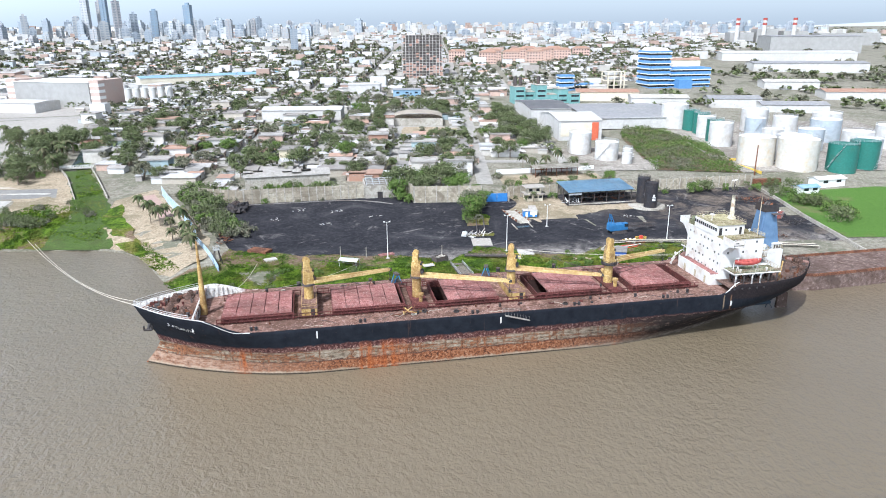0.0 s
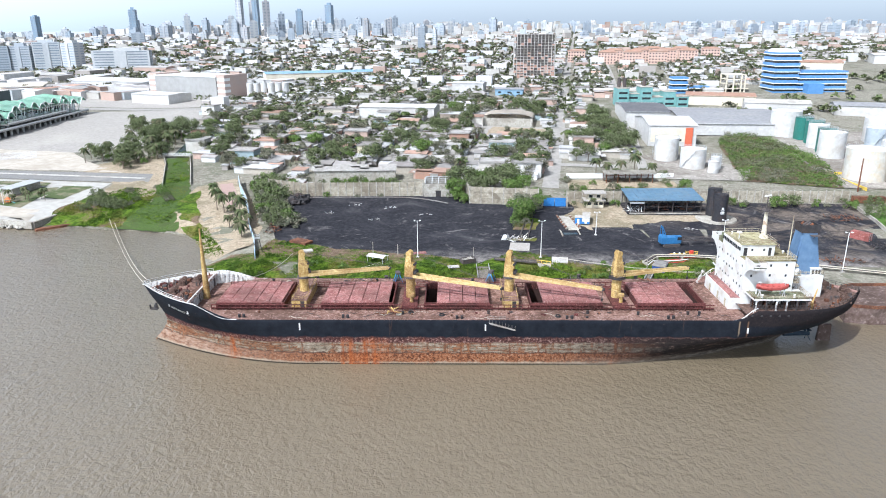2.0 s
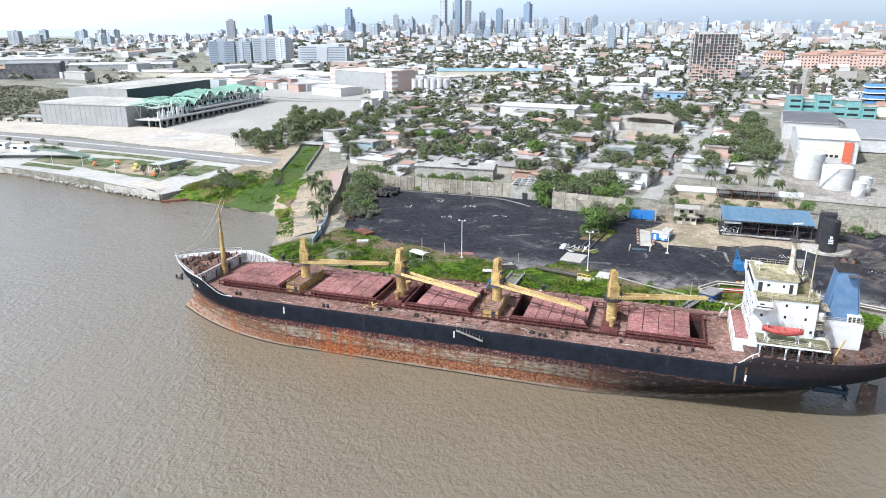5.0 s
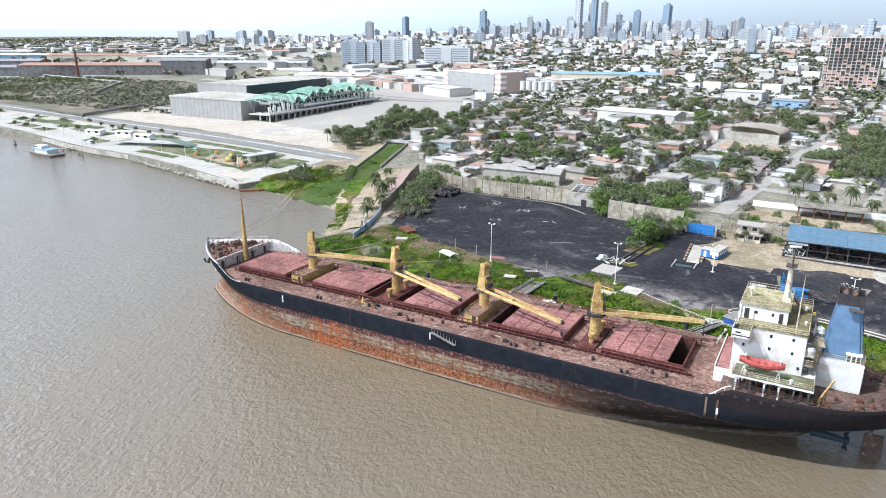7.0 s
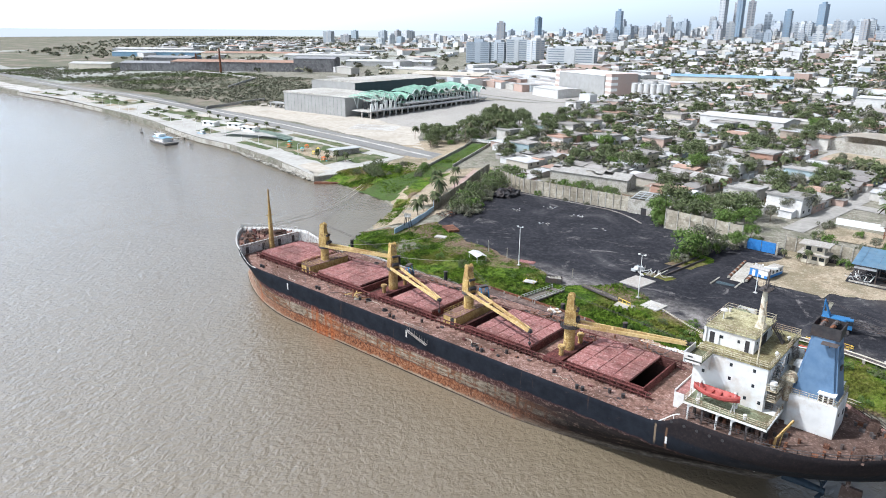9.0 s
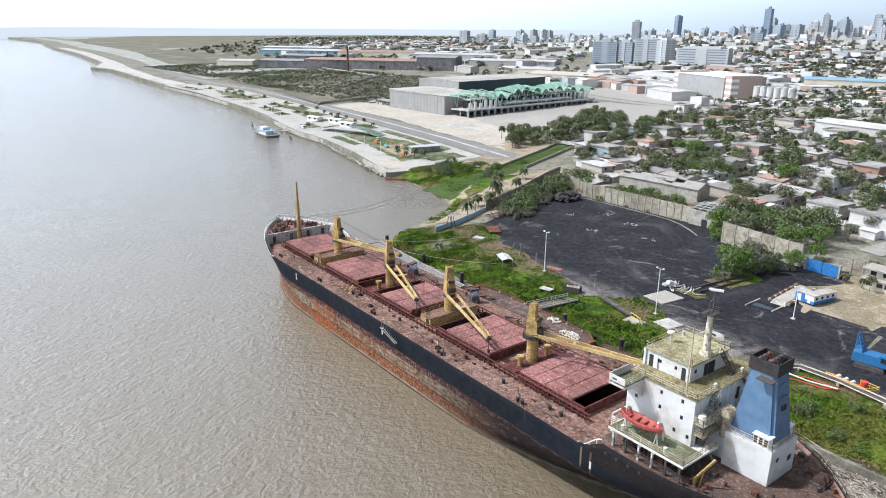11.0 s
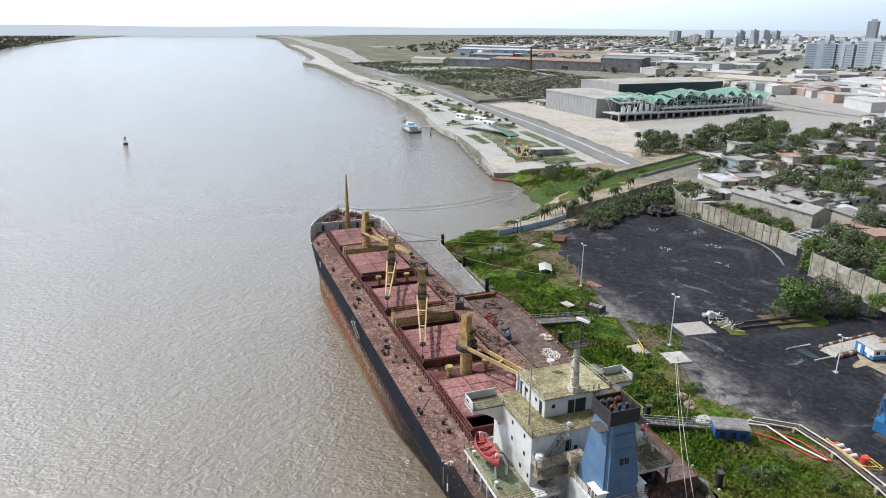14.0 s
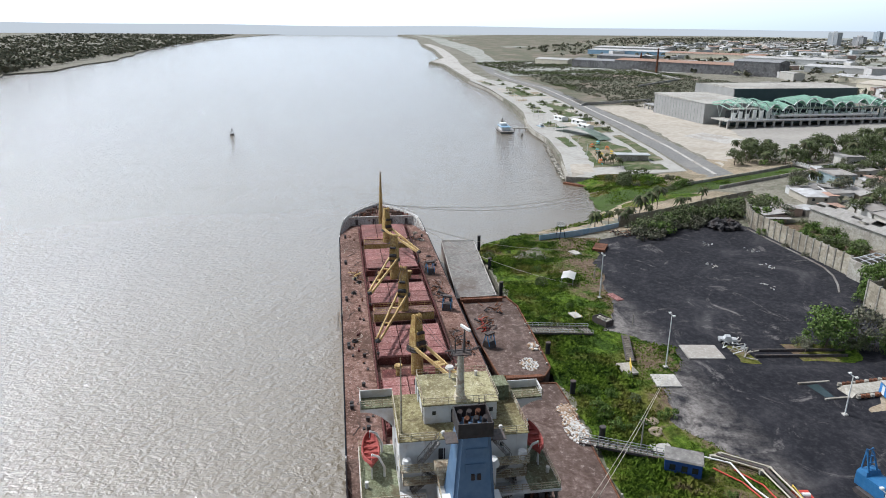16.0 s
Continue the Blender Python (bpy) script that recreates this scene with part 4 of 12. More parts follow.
# deck cranes
def deck_crane(x, tip, house):
    tip = Vector(tip)
    foot = Vector((x, CL, MAIN))
    holder = new("deck_crane")
    holder.parent = ship
    tagged(holder, "yellow deck crane with its twin-beam jib laid down")
    if house:
        bm = bmesh.new()
        box(bm, x - 1.7, x + 1.7, CL - 6.3, CL + 6.3, MAIN, 11.75)
        part("winch_house", bm, CRANE_YELLOW, holder, "stained yellow winch house under the crane")
        bm = bmesh.new()
        box(bm, x - 1.8, x + 1.8, CL - 6.4, CL + 6.4, 11.75, 11.87)
        part("winch_house_top", bm, DECK_RUST, holder)
        bm = bmesh.new()
        box(bm, x + 0.3, x + 1.2, CL - 6.36, CL - 6.27, MAIN + 0.2, MAIN + 1.8)
        part("door", bm, SOOT, holder)
        bm = bmesh.new()
        railing(bm, [(x - 1.6, CL + 6.2, 11.87), (x - 1.6, CL - 6.2, 11.87), (x + 1.6, CL - 6.2, 11.87), (x + 1.6, CL + 6.2, 11.87)], 0.9, 1.6, 0.03)
        part("railing", bm, CRANE_YELLOW, holder)
    else:
        bm = bmesh.new()
        box(bm, x - 1.8, x + 1.8, CL - 6.2, CL + 6.2, MAIN, MAIN + 0.5)
        part("plinth", bm, COAMING_RED, holder)
        for o in (-3.4, 3.6):
            bm = bmesh.new()
            pipe(bm, (x + 0.4, CL + o, MAIN), (x + 0.4, CL + o, MAIN + 2.0), 0.45, 0.45, 12)
            pipe(bm, (x + 0.4, CL + o, MAIN + 2.0), (x + 0.4, CL + o, MAIN + 2.5), 0.75, 0.7, 12)
            part("vent", bm, CRANE_YELLOW, holder)
    bm = bmesh.new()
    pipe(bm, foot, (x, CL, 15.2), 1.12, 1.05, 20)
    part("pedestal", bm, CRANE_YELLOW, holder)
    bm = bmesh.new()
    pipe(bm, (x, CL, 15.1), (x, CL, 15.5), 1.5, 1.5, 20)
    part("slewing_ring", bm, DARK_STEEL, holder)
    way = tip - Vector((x, CL, tip.z))
    way.z = 0
    way.normalize()
    left = Vector((-way.y, way.x, 0))

    def at(f, s, z):
        return Vector((x, CL, z)) + way * f + left * s

    bm = bmesh.new()
    shells = [[at(f, w, z) for f, w in ((-b, -h), (c, -h), (c, h), (-b, h))] for z, b, c, h in ((15.5, 1.1, 1.1, 1.0), (18.3, 1.05, 0.95, 0.92), (18.5, 1.0, 0.62, 0.85), (20.3, 0.8, 0.45, 0.72), (20.9, 0.6, 0.3, 0.6))]
    vs = [[bm.verts.new(p) for p in ring] for ring in shells]
    for a, b in zip(vs, vs[1:]):
        for k in range(4):
            bm.faces.new((a[k], a[(k + 1) % 4], b[(k + 1) % 4], b[k]))
    bm.faces.new(vs[-1])
    bm.faces.new(vs[0][::-1])
    part("tower", bm, CRANE_YELLOW, holder)
    # sheave housing at the head, cheek plates with wire sheaves in front
    bm = bmesh.new()
    for w in (-0.62, 0.62):
        pipe(bm, at(-0.1, w - 0.07, 20.95), at(-0.1, w + 0.07, 20.95), 0.72, 0.72, 16)
    for w in (-0.35, 0.0, 0.35):
        pipe(bm, at(-0.1, w - 0.09, 20.95), at(-0.1, w + 0.09, 20.95), 0.58, 0.58, 16)
    pipe(bm, at(-0.1, -0.75, 20.95), at(-0.1, 0.75, 20.95), 0.14, 0.14, 8)
    part("head_sheave", bm, CRANE_YELLOW, holder)
    for w in (-0.55, 0.0, 0.55):
        bm = bmesh.new()
        quadmesh(bm, [at(0.55, w - 0.06, 17.2), at(1.25, w - 0.06, 17.4), at(1.25, w - 0.06, 18.7), at(0.45, w - 0.06, 19.3), at(0.55, w + 0.06, 17.2), at(1.25, w + 0.06, 17.4), at(1.25, w + 0.06, 18.7), at(0.45, w + 0.06, 19.3)],
                 ((3, 2, 1, 0), (4, 5, 6, 7), (0, 1, 5, 4), (1, 2, 6, 5), (2, 3, 7, 6), (3, 0, 4, 7)))
        part("cheek_plate", bm, CRANE_YELLOW, holder)
    bm = bmesh.new()
    pipe(bm, at(1.35, -0.8, 16.6), at(1.35, 0.8, 16.6), 0.42, 0.42, 14)
    part("winch_drum", bm, SOOT, holder)
    bm = bmesh.new()
    pipe(bm, at(1.2, -0.65, 18.5), at(1.2, 0.65, 18.5), 0.3, 0.3, 12)
    part("wire_sheave", bm, SOOT, holder)
    bm = bmesh.new()
    for w in (0.25, 0.65):
        beam(bm, at(-1.25, w, 15.6), at(-0.85, w, 20.6), 0.06)
    for k in range(12):
        u = k / 12
        beam(bm, at(-1.24 + 0.38 * u, 0.25, 15.8 + 4.8 * u), at(-1.24 + 0.38 * u, 0.65, 15.8 + 4.8 * u), 0.05)
    part("ladder", bm, DARK_STEEL, holder)
    if not house and x > 50:
        # walkway ring round the slewing bearing
        bm = bmesh.new()
        pipe(bm, (x, CL, 15.0), (x, CL, 15.12), 1.95, 1.95, 20)
        ring = [(x + 1.85 * math.cos(k * math.pi / 8), CL + 1.85 * math.sin(k * math.pi / 8), 15.12) for k in range(17)]
        railing(bm, ring, 0.9, 1.0, 0.035)
        part("walkway", bm, SOOT, holder, "dark walkway ring with rails")
    bm = bmesh.new()
    mid_z = 15.75
    for s in (-1, 1):
        beam(bm, at(1.0, s * 1.05, mid_z), tip + left * (s * 0.35), 0.26, 0.62)
    for k in (0.33, 0.66, 0.97):
        a = at(1.2, 0, mid_z).lerp(tip, k)
        w = 1.0 + (0.35 - 1.0) * k
        beam(bm, a + left * w, a - left * w, 0.5, 0.22)
    part("jib", bm, JIB_YELLOW, holder)
    bm = bmesh.new()
    for s in (-0.3, 0.3):
        beam(bm, at(0.1, s, 21.3), tip + left * s + Vector((0, 0, 0.4)), 0.05)
    part("luffing_wire", bm, DARK_STEEL, holder)
    bm = bmesh.new()
    lump(bm, tip + Vector((0, 0, -0.1)), 0.6, x, 1, 0.8)
    pipe(bm, tip + Vector((0, 0, -0.2)), tip + Vector((0, 0, -2.4)), 0.06, 0.06, 6)
    pipe(bm, tip + Vector((0, 0, -2.4)), tip + Vector((0, 0, -3.0)), 0.3, 0.2, 8)
    part("hook_block", bm, SOOT, holder)


deck_crane(-1.8, (17.6, 155.0, 15.1), True)
deck_crane(23.2, (43.9, 141.5, 15.1), False)
deck_crane(46.2, (66.5, 141.8, 14.8), True)
deck_crane(71.2, (90.5, 157.2, 14.4), False)

# accommodation block
HOUSE_X0, HOUSE_X1 = 97.4, 108.4
HY0, HY1 = 141.9, 157.9
BRIDGE, ROOF_Z, BOAT = 21.3, 24.1, 14.2
ROOF_X0, ROOF_X1, ROOF_Y0, ROOF_Y1 = 97.4, 105.3, 145.1, 154.9
RAIL_CREAM = worn("rust_bitten_cream_rail_paint", (0.26, 0.19, 0.11), (0.48, 0.43, 0.31), (0.58, 0.54, 0.43), (0.64, 0.62, 0.55), (0.17, 0.09, 0.045), 3.0, 0.7, 0.0, 0.2)
STREAKED_WHITE = surf("streaked_chalky_ship_white", (0.58, 0.575, 0.555), (0.68, 0.675, 0.655), (0.40, 0.30, 0.20), 0.6, 0, 0.5, 0.3, 0.7)
tower = new("accommodation_block")
tower.parent = ship
tagged(tower, "chalky white accommodation block with bridge wings")
bm = bmesh.new()
box(bm, HOUSE_X0, HOUSE_X1, HY0, HY1, MAIN, BRIDGE)
part("wall", bm, STREAKED_WHITE, tower)
k = HY0 + 0.8
while k < HY1:
    bm = bmesh.new()
    beam(bm, (HOUSE_X1 + 0.03, k, POOP), (HOUSE_X1 + 0.03, k, BRIDGE - 0.1), 0.10, 0.07)
    part("stiffener", bm, STREAKED_WHITE, tower)
    k += 1.15
bm = bmesh.new()
box(bm, HOUSE_X0 + 0.1, HOUSE_X1 + 0.25, HY0 - 0.15, HY1 + 0.15, BRIDGE, BRIDGE + 0.08)
part("bridge_deck", bm, BRIDGE_DECK, tower, "peeling olive deck round the wheelhouse")
bm = bmesh.new()
box(bm, HOUSE_X0 + 0.3, ROOF_X1 - 0.25, ROOF_Y0 + 0.25, ROOF_Y1 - 0.25, BRIDGE + 0.08, ROOF_Z - 0.12)
part("wheelhouse", bm, STREAKED_WHITE, tower)
bm = bmesh.new()
box(bm, ROOF_X0, ROOF_X1, ROOF_Y0, ROOF_Y1, ROOF_Z - 0.12, ROOF_Z + 0.06)
part("wheelhouse_roof", bm, MONKEY_DECK, tower, "peeling olive-coloured monkey island deck")
# front of the wheelhouse runs out to the wings
bm = bmesh.new()
box(bm, HOUSE_X0 - 0.12, HOUSE_X0 + 0.28, ROOF_Y0, ROOF_Y1, BRIDGE + 0.08, ROOF_Z - 0.1)
part("bridge_front", bm, STREAKED_WHITE, tower)
for j in range(11):
    y = ROOF_Y0 + 0.2 + j * 0.94
    bm = bmesh.new()
    box(bm, HOUSE_X0 - 0.17, HOUSE_X0 - 0.1, y - 0.33, y + 0.33, BRIDGE + 1.35, BRIDGE + 2.15)
    part("bridge_window", bm, GLASS_DARK, tower)
for s in (-1, 1):
    y_in, y_out = (HY0, 137.5) if s < 0 else (HY1, 162.2)
    ya, yb = min(y_in, y_out), max(y_in, y_out)
    bm = bmesh.new()
    box(bm, HOUSE_X0, 100.1, ya, yb, BRIDGE - 0.25, BRIDGE - 0.05)
    wing = part("bridge_wing", bm, GREEN_DECK, tower, "open bridge wing with a faded green deck")
    bm = bmesh.new()
    box(bm, HOUSE_X0 - 0.1, HOUSE_X0 + 0.02, ya, yb, BRIDGE - 0.7, BRIDGE + 1.05)
    yo = (y_out, y_out + 0.12) if s < 0 else (y_out - 0.12, y_out)
    box(bm, HOUSE_X0 + 0.02, 100.1, *yo, BRIDGE - 0.6, BRIDGE + 0.95)
    part("wing_bulwark", bm, STREAKED_WHITE, wing)
    bm = bmesh.new()
    yi = y_out - s * 0.16
    box(bm, HOUSE_X0 + 0.5, HOUSE_X0 + 1.3, min(y_out + s * 0.03, yi), max(y_out + s * 0.03, yi), BRIDGE + 0.3, BRIDGE + 0.55)
    part("light_slot", bm, SOOT, wing)
    # curved bracket under the wing, port and starboard
    for x in (HOUSE_X0 + 0.05, 99.9):
        bm = bmesh.new()
        prof = [(y_in, BRIDGE - 0.26), (y_out, BRIDGE - 0.26), (y_out, BRIDGE - 0.7)]
        for q in range(1, 7):
            u = q / 6
            prof.append((y_out + (y_in - y_out) * u, BRIDGE - 0.7 - 2.6 * u ** 2.2))
        a = [bm.verts.new((x, y, z)) for y, z in prof]
        b = [bm.verts.new((x + 0.1, y, z)) for y, z in prof]
        bm.faces.new(a)
        bm.faces.new(b[::-1])
        for q in range(len(prof)):
            bm.faces.new((a[q], b[q], b[(q + 1) % len(prof)], a[(q + 1) % len(prof)]))
        part("wing_bracket", bm, STREAKED_WHITE, wing)
    bm = bmesh.new()
    railing(bm, [(HOUSE_X0 + 0.6, y_in, BRIDGE + 0.08), (100.1, y_in, BRIDGE + 0.08), (HOUSE_X1 + 0.1, y_in, BRIDGE + 0.08), (HOUSE_X1 + 0.1, CL + s * 2.0, BRIDGE + 0.08)], 1.0, 1.4, 0.04, 3)
    part("deck_railing", bm, RAIL_CREAM, tower)
    bm = bmesh.new()
    railing(bm, [(100.1, y_in, BRIDGE), (100.1, y_out, BRIDGE)], 1.0, 1.4, 0.04, 3)
    part("wing_railing", bm, RAIL_CREAM, wing)
bm = bmesh.new()
railing(bm, [(ROOF_X0 + 0.1, ROOF_Y0 + 0.1, ROOF_Z), (ROOF_X1 - 0.1, ROOF_Y0 + 0.1, ROOF_Z), (ROOF_X1 - 0.1, ROOF_Y1 - 0.1, ROOF_Z), (ROOF_X0 + 0.1, ROOF_Y1 - 0.1, ROOF_Z), (ROOF_X0 + 0.1, ROOF_Y0 + 0.1, ROOF_Z)], 0.95, 1.6, 0.035, 2)
part("roof_railing", bm, RAIL_CREAM, tower)
# pale locker on the starboard side of the roof
bm = bmesh.new()
taper(bm, (97.6, 100.6, 155.0, 157.4), (97.7, 100.5, 155.1, 157.3), BRIDGE + 0.08, BRIDGE + 2.2)
part("chart_locker", bm, GREEN_DECK, tower, "pale green flat-topped locker beside the wheelhouse")


def port_window(x, y, z, axis, w=0.42, h=0.55):
    bm = bmesh.new()
    if axis == "y":
        box(bm, x - w / 2, x + w / 2, y - 0.04, y + 0.04, z - h / 2, z + h / 2)
    else:
        box(bm, x - 0.04, x + 0.04, y - w / 2, y + w / 2, z - h / 2, z + h / 2)
    part("window", bm, GLASS_DARK, tower)


for x, z in ((103.1, 20.3), (106.5, 20.4), (99.05, 17.9), (103.1, 18.0), (106.6, 17.95), (107.8, 15.5), (105.7, 15.6)):
    port_window(x, HY0, z, "y")
    port_window(x, HY1, z, "y")
for z in (19.8, 17.4, 15.0, 12.9):
    for j in range(9):
        if (j * 7 + int(z)) % 5 != 1:
            port_window(HOUSE_X0, HY0 + 1.3 + j * 1.68, z, "x", 0.36, 0.46)
for y, z in ((145.6, 19.9), (154.6, 19.9), (143.2, 17.2), (148.2, 18.6), (152.2, 18.6), (156.6, 17.0)):
    port_window(HOUSE_X1, y, z, "x")
for x, w in ((100.0, 0.6), (102.7, 0.4)):
    port_window(x, ROOF_Y0 + 0.25, BRIDGE + 1.5, "y", w, 0.5)
for y in (146.6, 153.9):
    port_window(ROOF_X1 - 0.25, y, BRIDGE + 1.55, "x", 0.5, 0.55)
for x, y, sx, sy in ((98.6, ROOF_Y0 + 0.22, 0.75, 0.1), (104.0, ROOF_Y0 + 0.22, 0.62, 0.1), (ROOF_X1 - 0.22, 149.2, 0.1, 0.9), (ROOF_X1 - 0.22, 150.6, 0.1, 1.5)):
    bm = bmesh.new()
    box(bm, x - sx / 2, x + sx / 2, y - sy / 2, y + sy / 2, BRIDGE + 0.15, BRIDGE + 2.0)
    part("wheelhouse_door", bm, SOOT, tower)
bm = bmesh.new()
box(bm, 99.05, 99.75, ROOF_Y0 + 0.05, ROOF_Y0 + 0.13, BRIDGE + 0.15, BRIDGE + 2.0)
part("open_door_leaf", bm, STREAKED_WHITE, tower)
# front annex with a red top
bm = bmesh.new()
box(bm, 94.9, HOUSE_X0, HY0 + 0.2, 157.0, MAIN, 12.5)
annex = part("front_annex", bm, STREAKED_WHITE, tower)
bm = bmesh.new()
box(bm, 95.05, HOUSE_X0, HY0 + 0.35, 156.85, 12.5, 12.58)
part("annex_top", bm, HATCH_RED, annex, "faded red deck over the front annex")
for y in (144.0, 148.5, 153.5):
    bm = bmesh.new()
    box(bm, 94.84, 94.93, y - 0.4, y + 0.4, MAIN + 0.15, MAIN + 1.95)
    part("annex_door", bm, RAIL_CREAM, annex)
bm = bmesh.new()
box(bm, 94.9, 95.05, HY0 + 0.2, 157.0, 12.5, 12.95)
part("annex_coaming", bm, STREAKED_WHITE, annex)
# ragged canvas cover hung from the starboard corner
bm = bmesh.new()
rows = []
for i in range(7):
    u = i / 6
    rows.append([bm.verts.new((94.6 - 1.4 * u + 0.25 * math.sin(i * 2.1 + j), 157.2 + 0.7 * j / 3 + 0.2 * math.sin(i * 1.7), 13.4 - 3.1 * u ** 1.4 + 0.2 * math.sin(j * 2.0 + i))) for j in range(5)])
for a, b in zip(rows, rows[1:]):
    for j in range(4):
        bm.faces.new((a[j], b[j], b[j + 1], a[j + 1]))
bmesh.ops.solidify(bm, geom=bm.faces[:], thickness=0.05)
part("canvas_cover", bm, surf("dusty_white_canvas", (0.50, 0.48, 0.45), (0.66, 0.64, 0.61), (0.36, 0.30, 0.25), 0.95), tower, "dusty white canvas hanging over the rail")

# radar mast and poles on the monkey island
CREAM_MAST = worn("rust_streaked_cream_mast", (0.42, 0.36, 0.26), (0.58, 0.53, 0.42), (0.66, 0.62, 0.52), (0.72, 0.70, 0.62), (0.26, 0.15, 0.08), 1.0, 0.6, 0.0, 0.2)
MX, MY = 104.3, 150.0
bm = bmesh.new()
pipe(bm, (MX, MY, ROOF_Z), (MX - 0.1, MY, 30.6), 0.62, 0.36, 14)
taper(bm, (MX - 0.75, MX + 0.75, MY - 0.7, MY + 0.7), (MX - 0.62, MX + 0.62, MY - 0.6, MY + 0.6), ROOF_Z + 0.05, ROOF_Z + 0.8)
for z, w in ((26.0, 0.8), (27.6, 0.75), (29.0, 0.65)):
    box(bm, MX - 0.1, MX + 0.15, MY - w, MY + w * 0.5, z, z + 0.14)
radar = part("radar_mast", bm, CREAM_MAST, tower, "cream tapered radar mast")
bm = bmesh.new()
box(bm, MX - 0.9, MX + 0.8, MY - 1.2, MY + 1.2, 30.6, 30.72)
railing(bm, [(MX - 0.9, MY - 1.2, 30.7), (MX + 0.8, MY - 1.2, 30.7), (MX + 0.8, MY + 1.2, 30.7), (MX - 0.9, MY + 1.2, 30.7)], 0.6, 1.0, 0.03, 1)
part("radar_platform", bm, DARK_STEEL, radar)
bm = bmesh.new()
beam(bm, (MX, MY - 2.0, 31.0), (MX, MY + 2.0, 31.0), 0.12)
pipe(bm, (MX, MY + 0.4, 30.7), (MX, MY + 0.4, 33.8), 0.16, 0.10, 8)
pipe(bm, (MX, MY - 0.7, 30.7), (MX, MY - 0.7, 32.8), 0.10, 0.05, 6)
beam(bm, (MX, MY + 0.4, 33.2), (MX, MY - 0.9, 32.2), 0.08)
part("topmast", bm, DARK_STEEL, radar)
bm = bmesh.new()
beam(bm, (MX - 0.9, MY + 0.1, 34.0), (MX + 0.9, MY + 0.9, 34.0), 0.28, 0.3)
part("radar_scanner", bm, WHITE_PAINT, radar, "white bar-shaped radar scanner")
bm = bmesh.new()
pipe(bm, (106.6, 142.3, BRIDGE), (106.6, 142.3, 31.6), 0.15, 0.07, 8)
part("whip_mast", bm, RAIL_CREAM, tower)
bm = bmesh.new()
pipe(bm, (98.6, 149.6, ROOF_Z), (98.6, 149.6, ROOF_Z + 1.5), 0.12, 0.10, 8)
pipe(bm, (98.6, 149.6, ROOF_Z + 1.5), (98.6, 149.6, ROOF_Z + 1.75), 0.62, 0.5, 14)
part("compass_stand", bm, STREAKED_WHITE, tower)
bm = bmesh.new()
pipe(bm, (98.4, 153.2, ROOF_Z), (98.4, 153.2, ROOF_Z + 0.7), 0.2, 0.24, 8)
part("roof_vent", bm, STREAKED_WHITE, tower)


def steep_ladder(bm, foot, top, width, steps):
    """Sloping ship's ladder with handrails; width runs across its way."""
    foot, top = Vector(foot), Vector(top)
    flat = Vector((top.x - foot.x, top.y - foot.y, 0)).normalized()
    side = Vector((-flat.y, flat.x, 0)) * width / 2
    for s in (-1, 1):
        beam(bm, foot + side * s, top + side * s, 0.07, 0.2)
        up = Vector((0, 0, 0.95))
        beam(bm, foot + side * s + up, top + side * s + up, 0.06)
        for u in (0.0, 0.33, 0.66, 1.0):
            c = foot.lerp(top, u) + side * s
            beam(bm, c, c + up, 0.05)
    for k in range(steps):
        c = foot.lerp(top, (k + 0.5) / steps)
        box(bm, c.x - 0.14 - abs(side.x), c.x + 0.14 + abs(side.x), c.y - 0.14 - abs(side.y), c.y + 0.14 + abs(side.y), c.z - 0.03, c.z + 0.02)


bm = bmesh.new()
steep_ladder(bm, (107.4, 152.6, BRIDGE + 0.08), (ROOF_X1, 152.6, ROOF_Z), 0.75, 8)
part("ladder", bm, DARK_STEEL, tower)
for x, y in ((107.6, 154.6), (107.9, 147.3)):
    bm = bmesh.new()
    pipe(bm, (x, y, BRIDGE), (x, y, BRIDGE + 0.5), 0.16, 0.16, 8)
    pipe(bm, (x, y, BRIDGE + 0.5), (x, y, BRIDGE + 0.75), 0.3, 0.2, 10)
    part("deck_vent", bm, STREAKED_WHITE, tower)

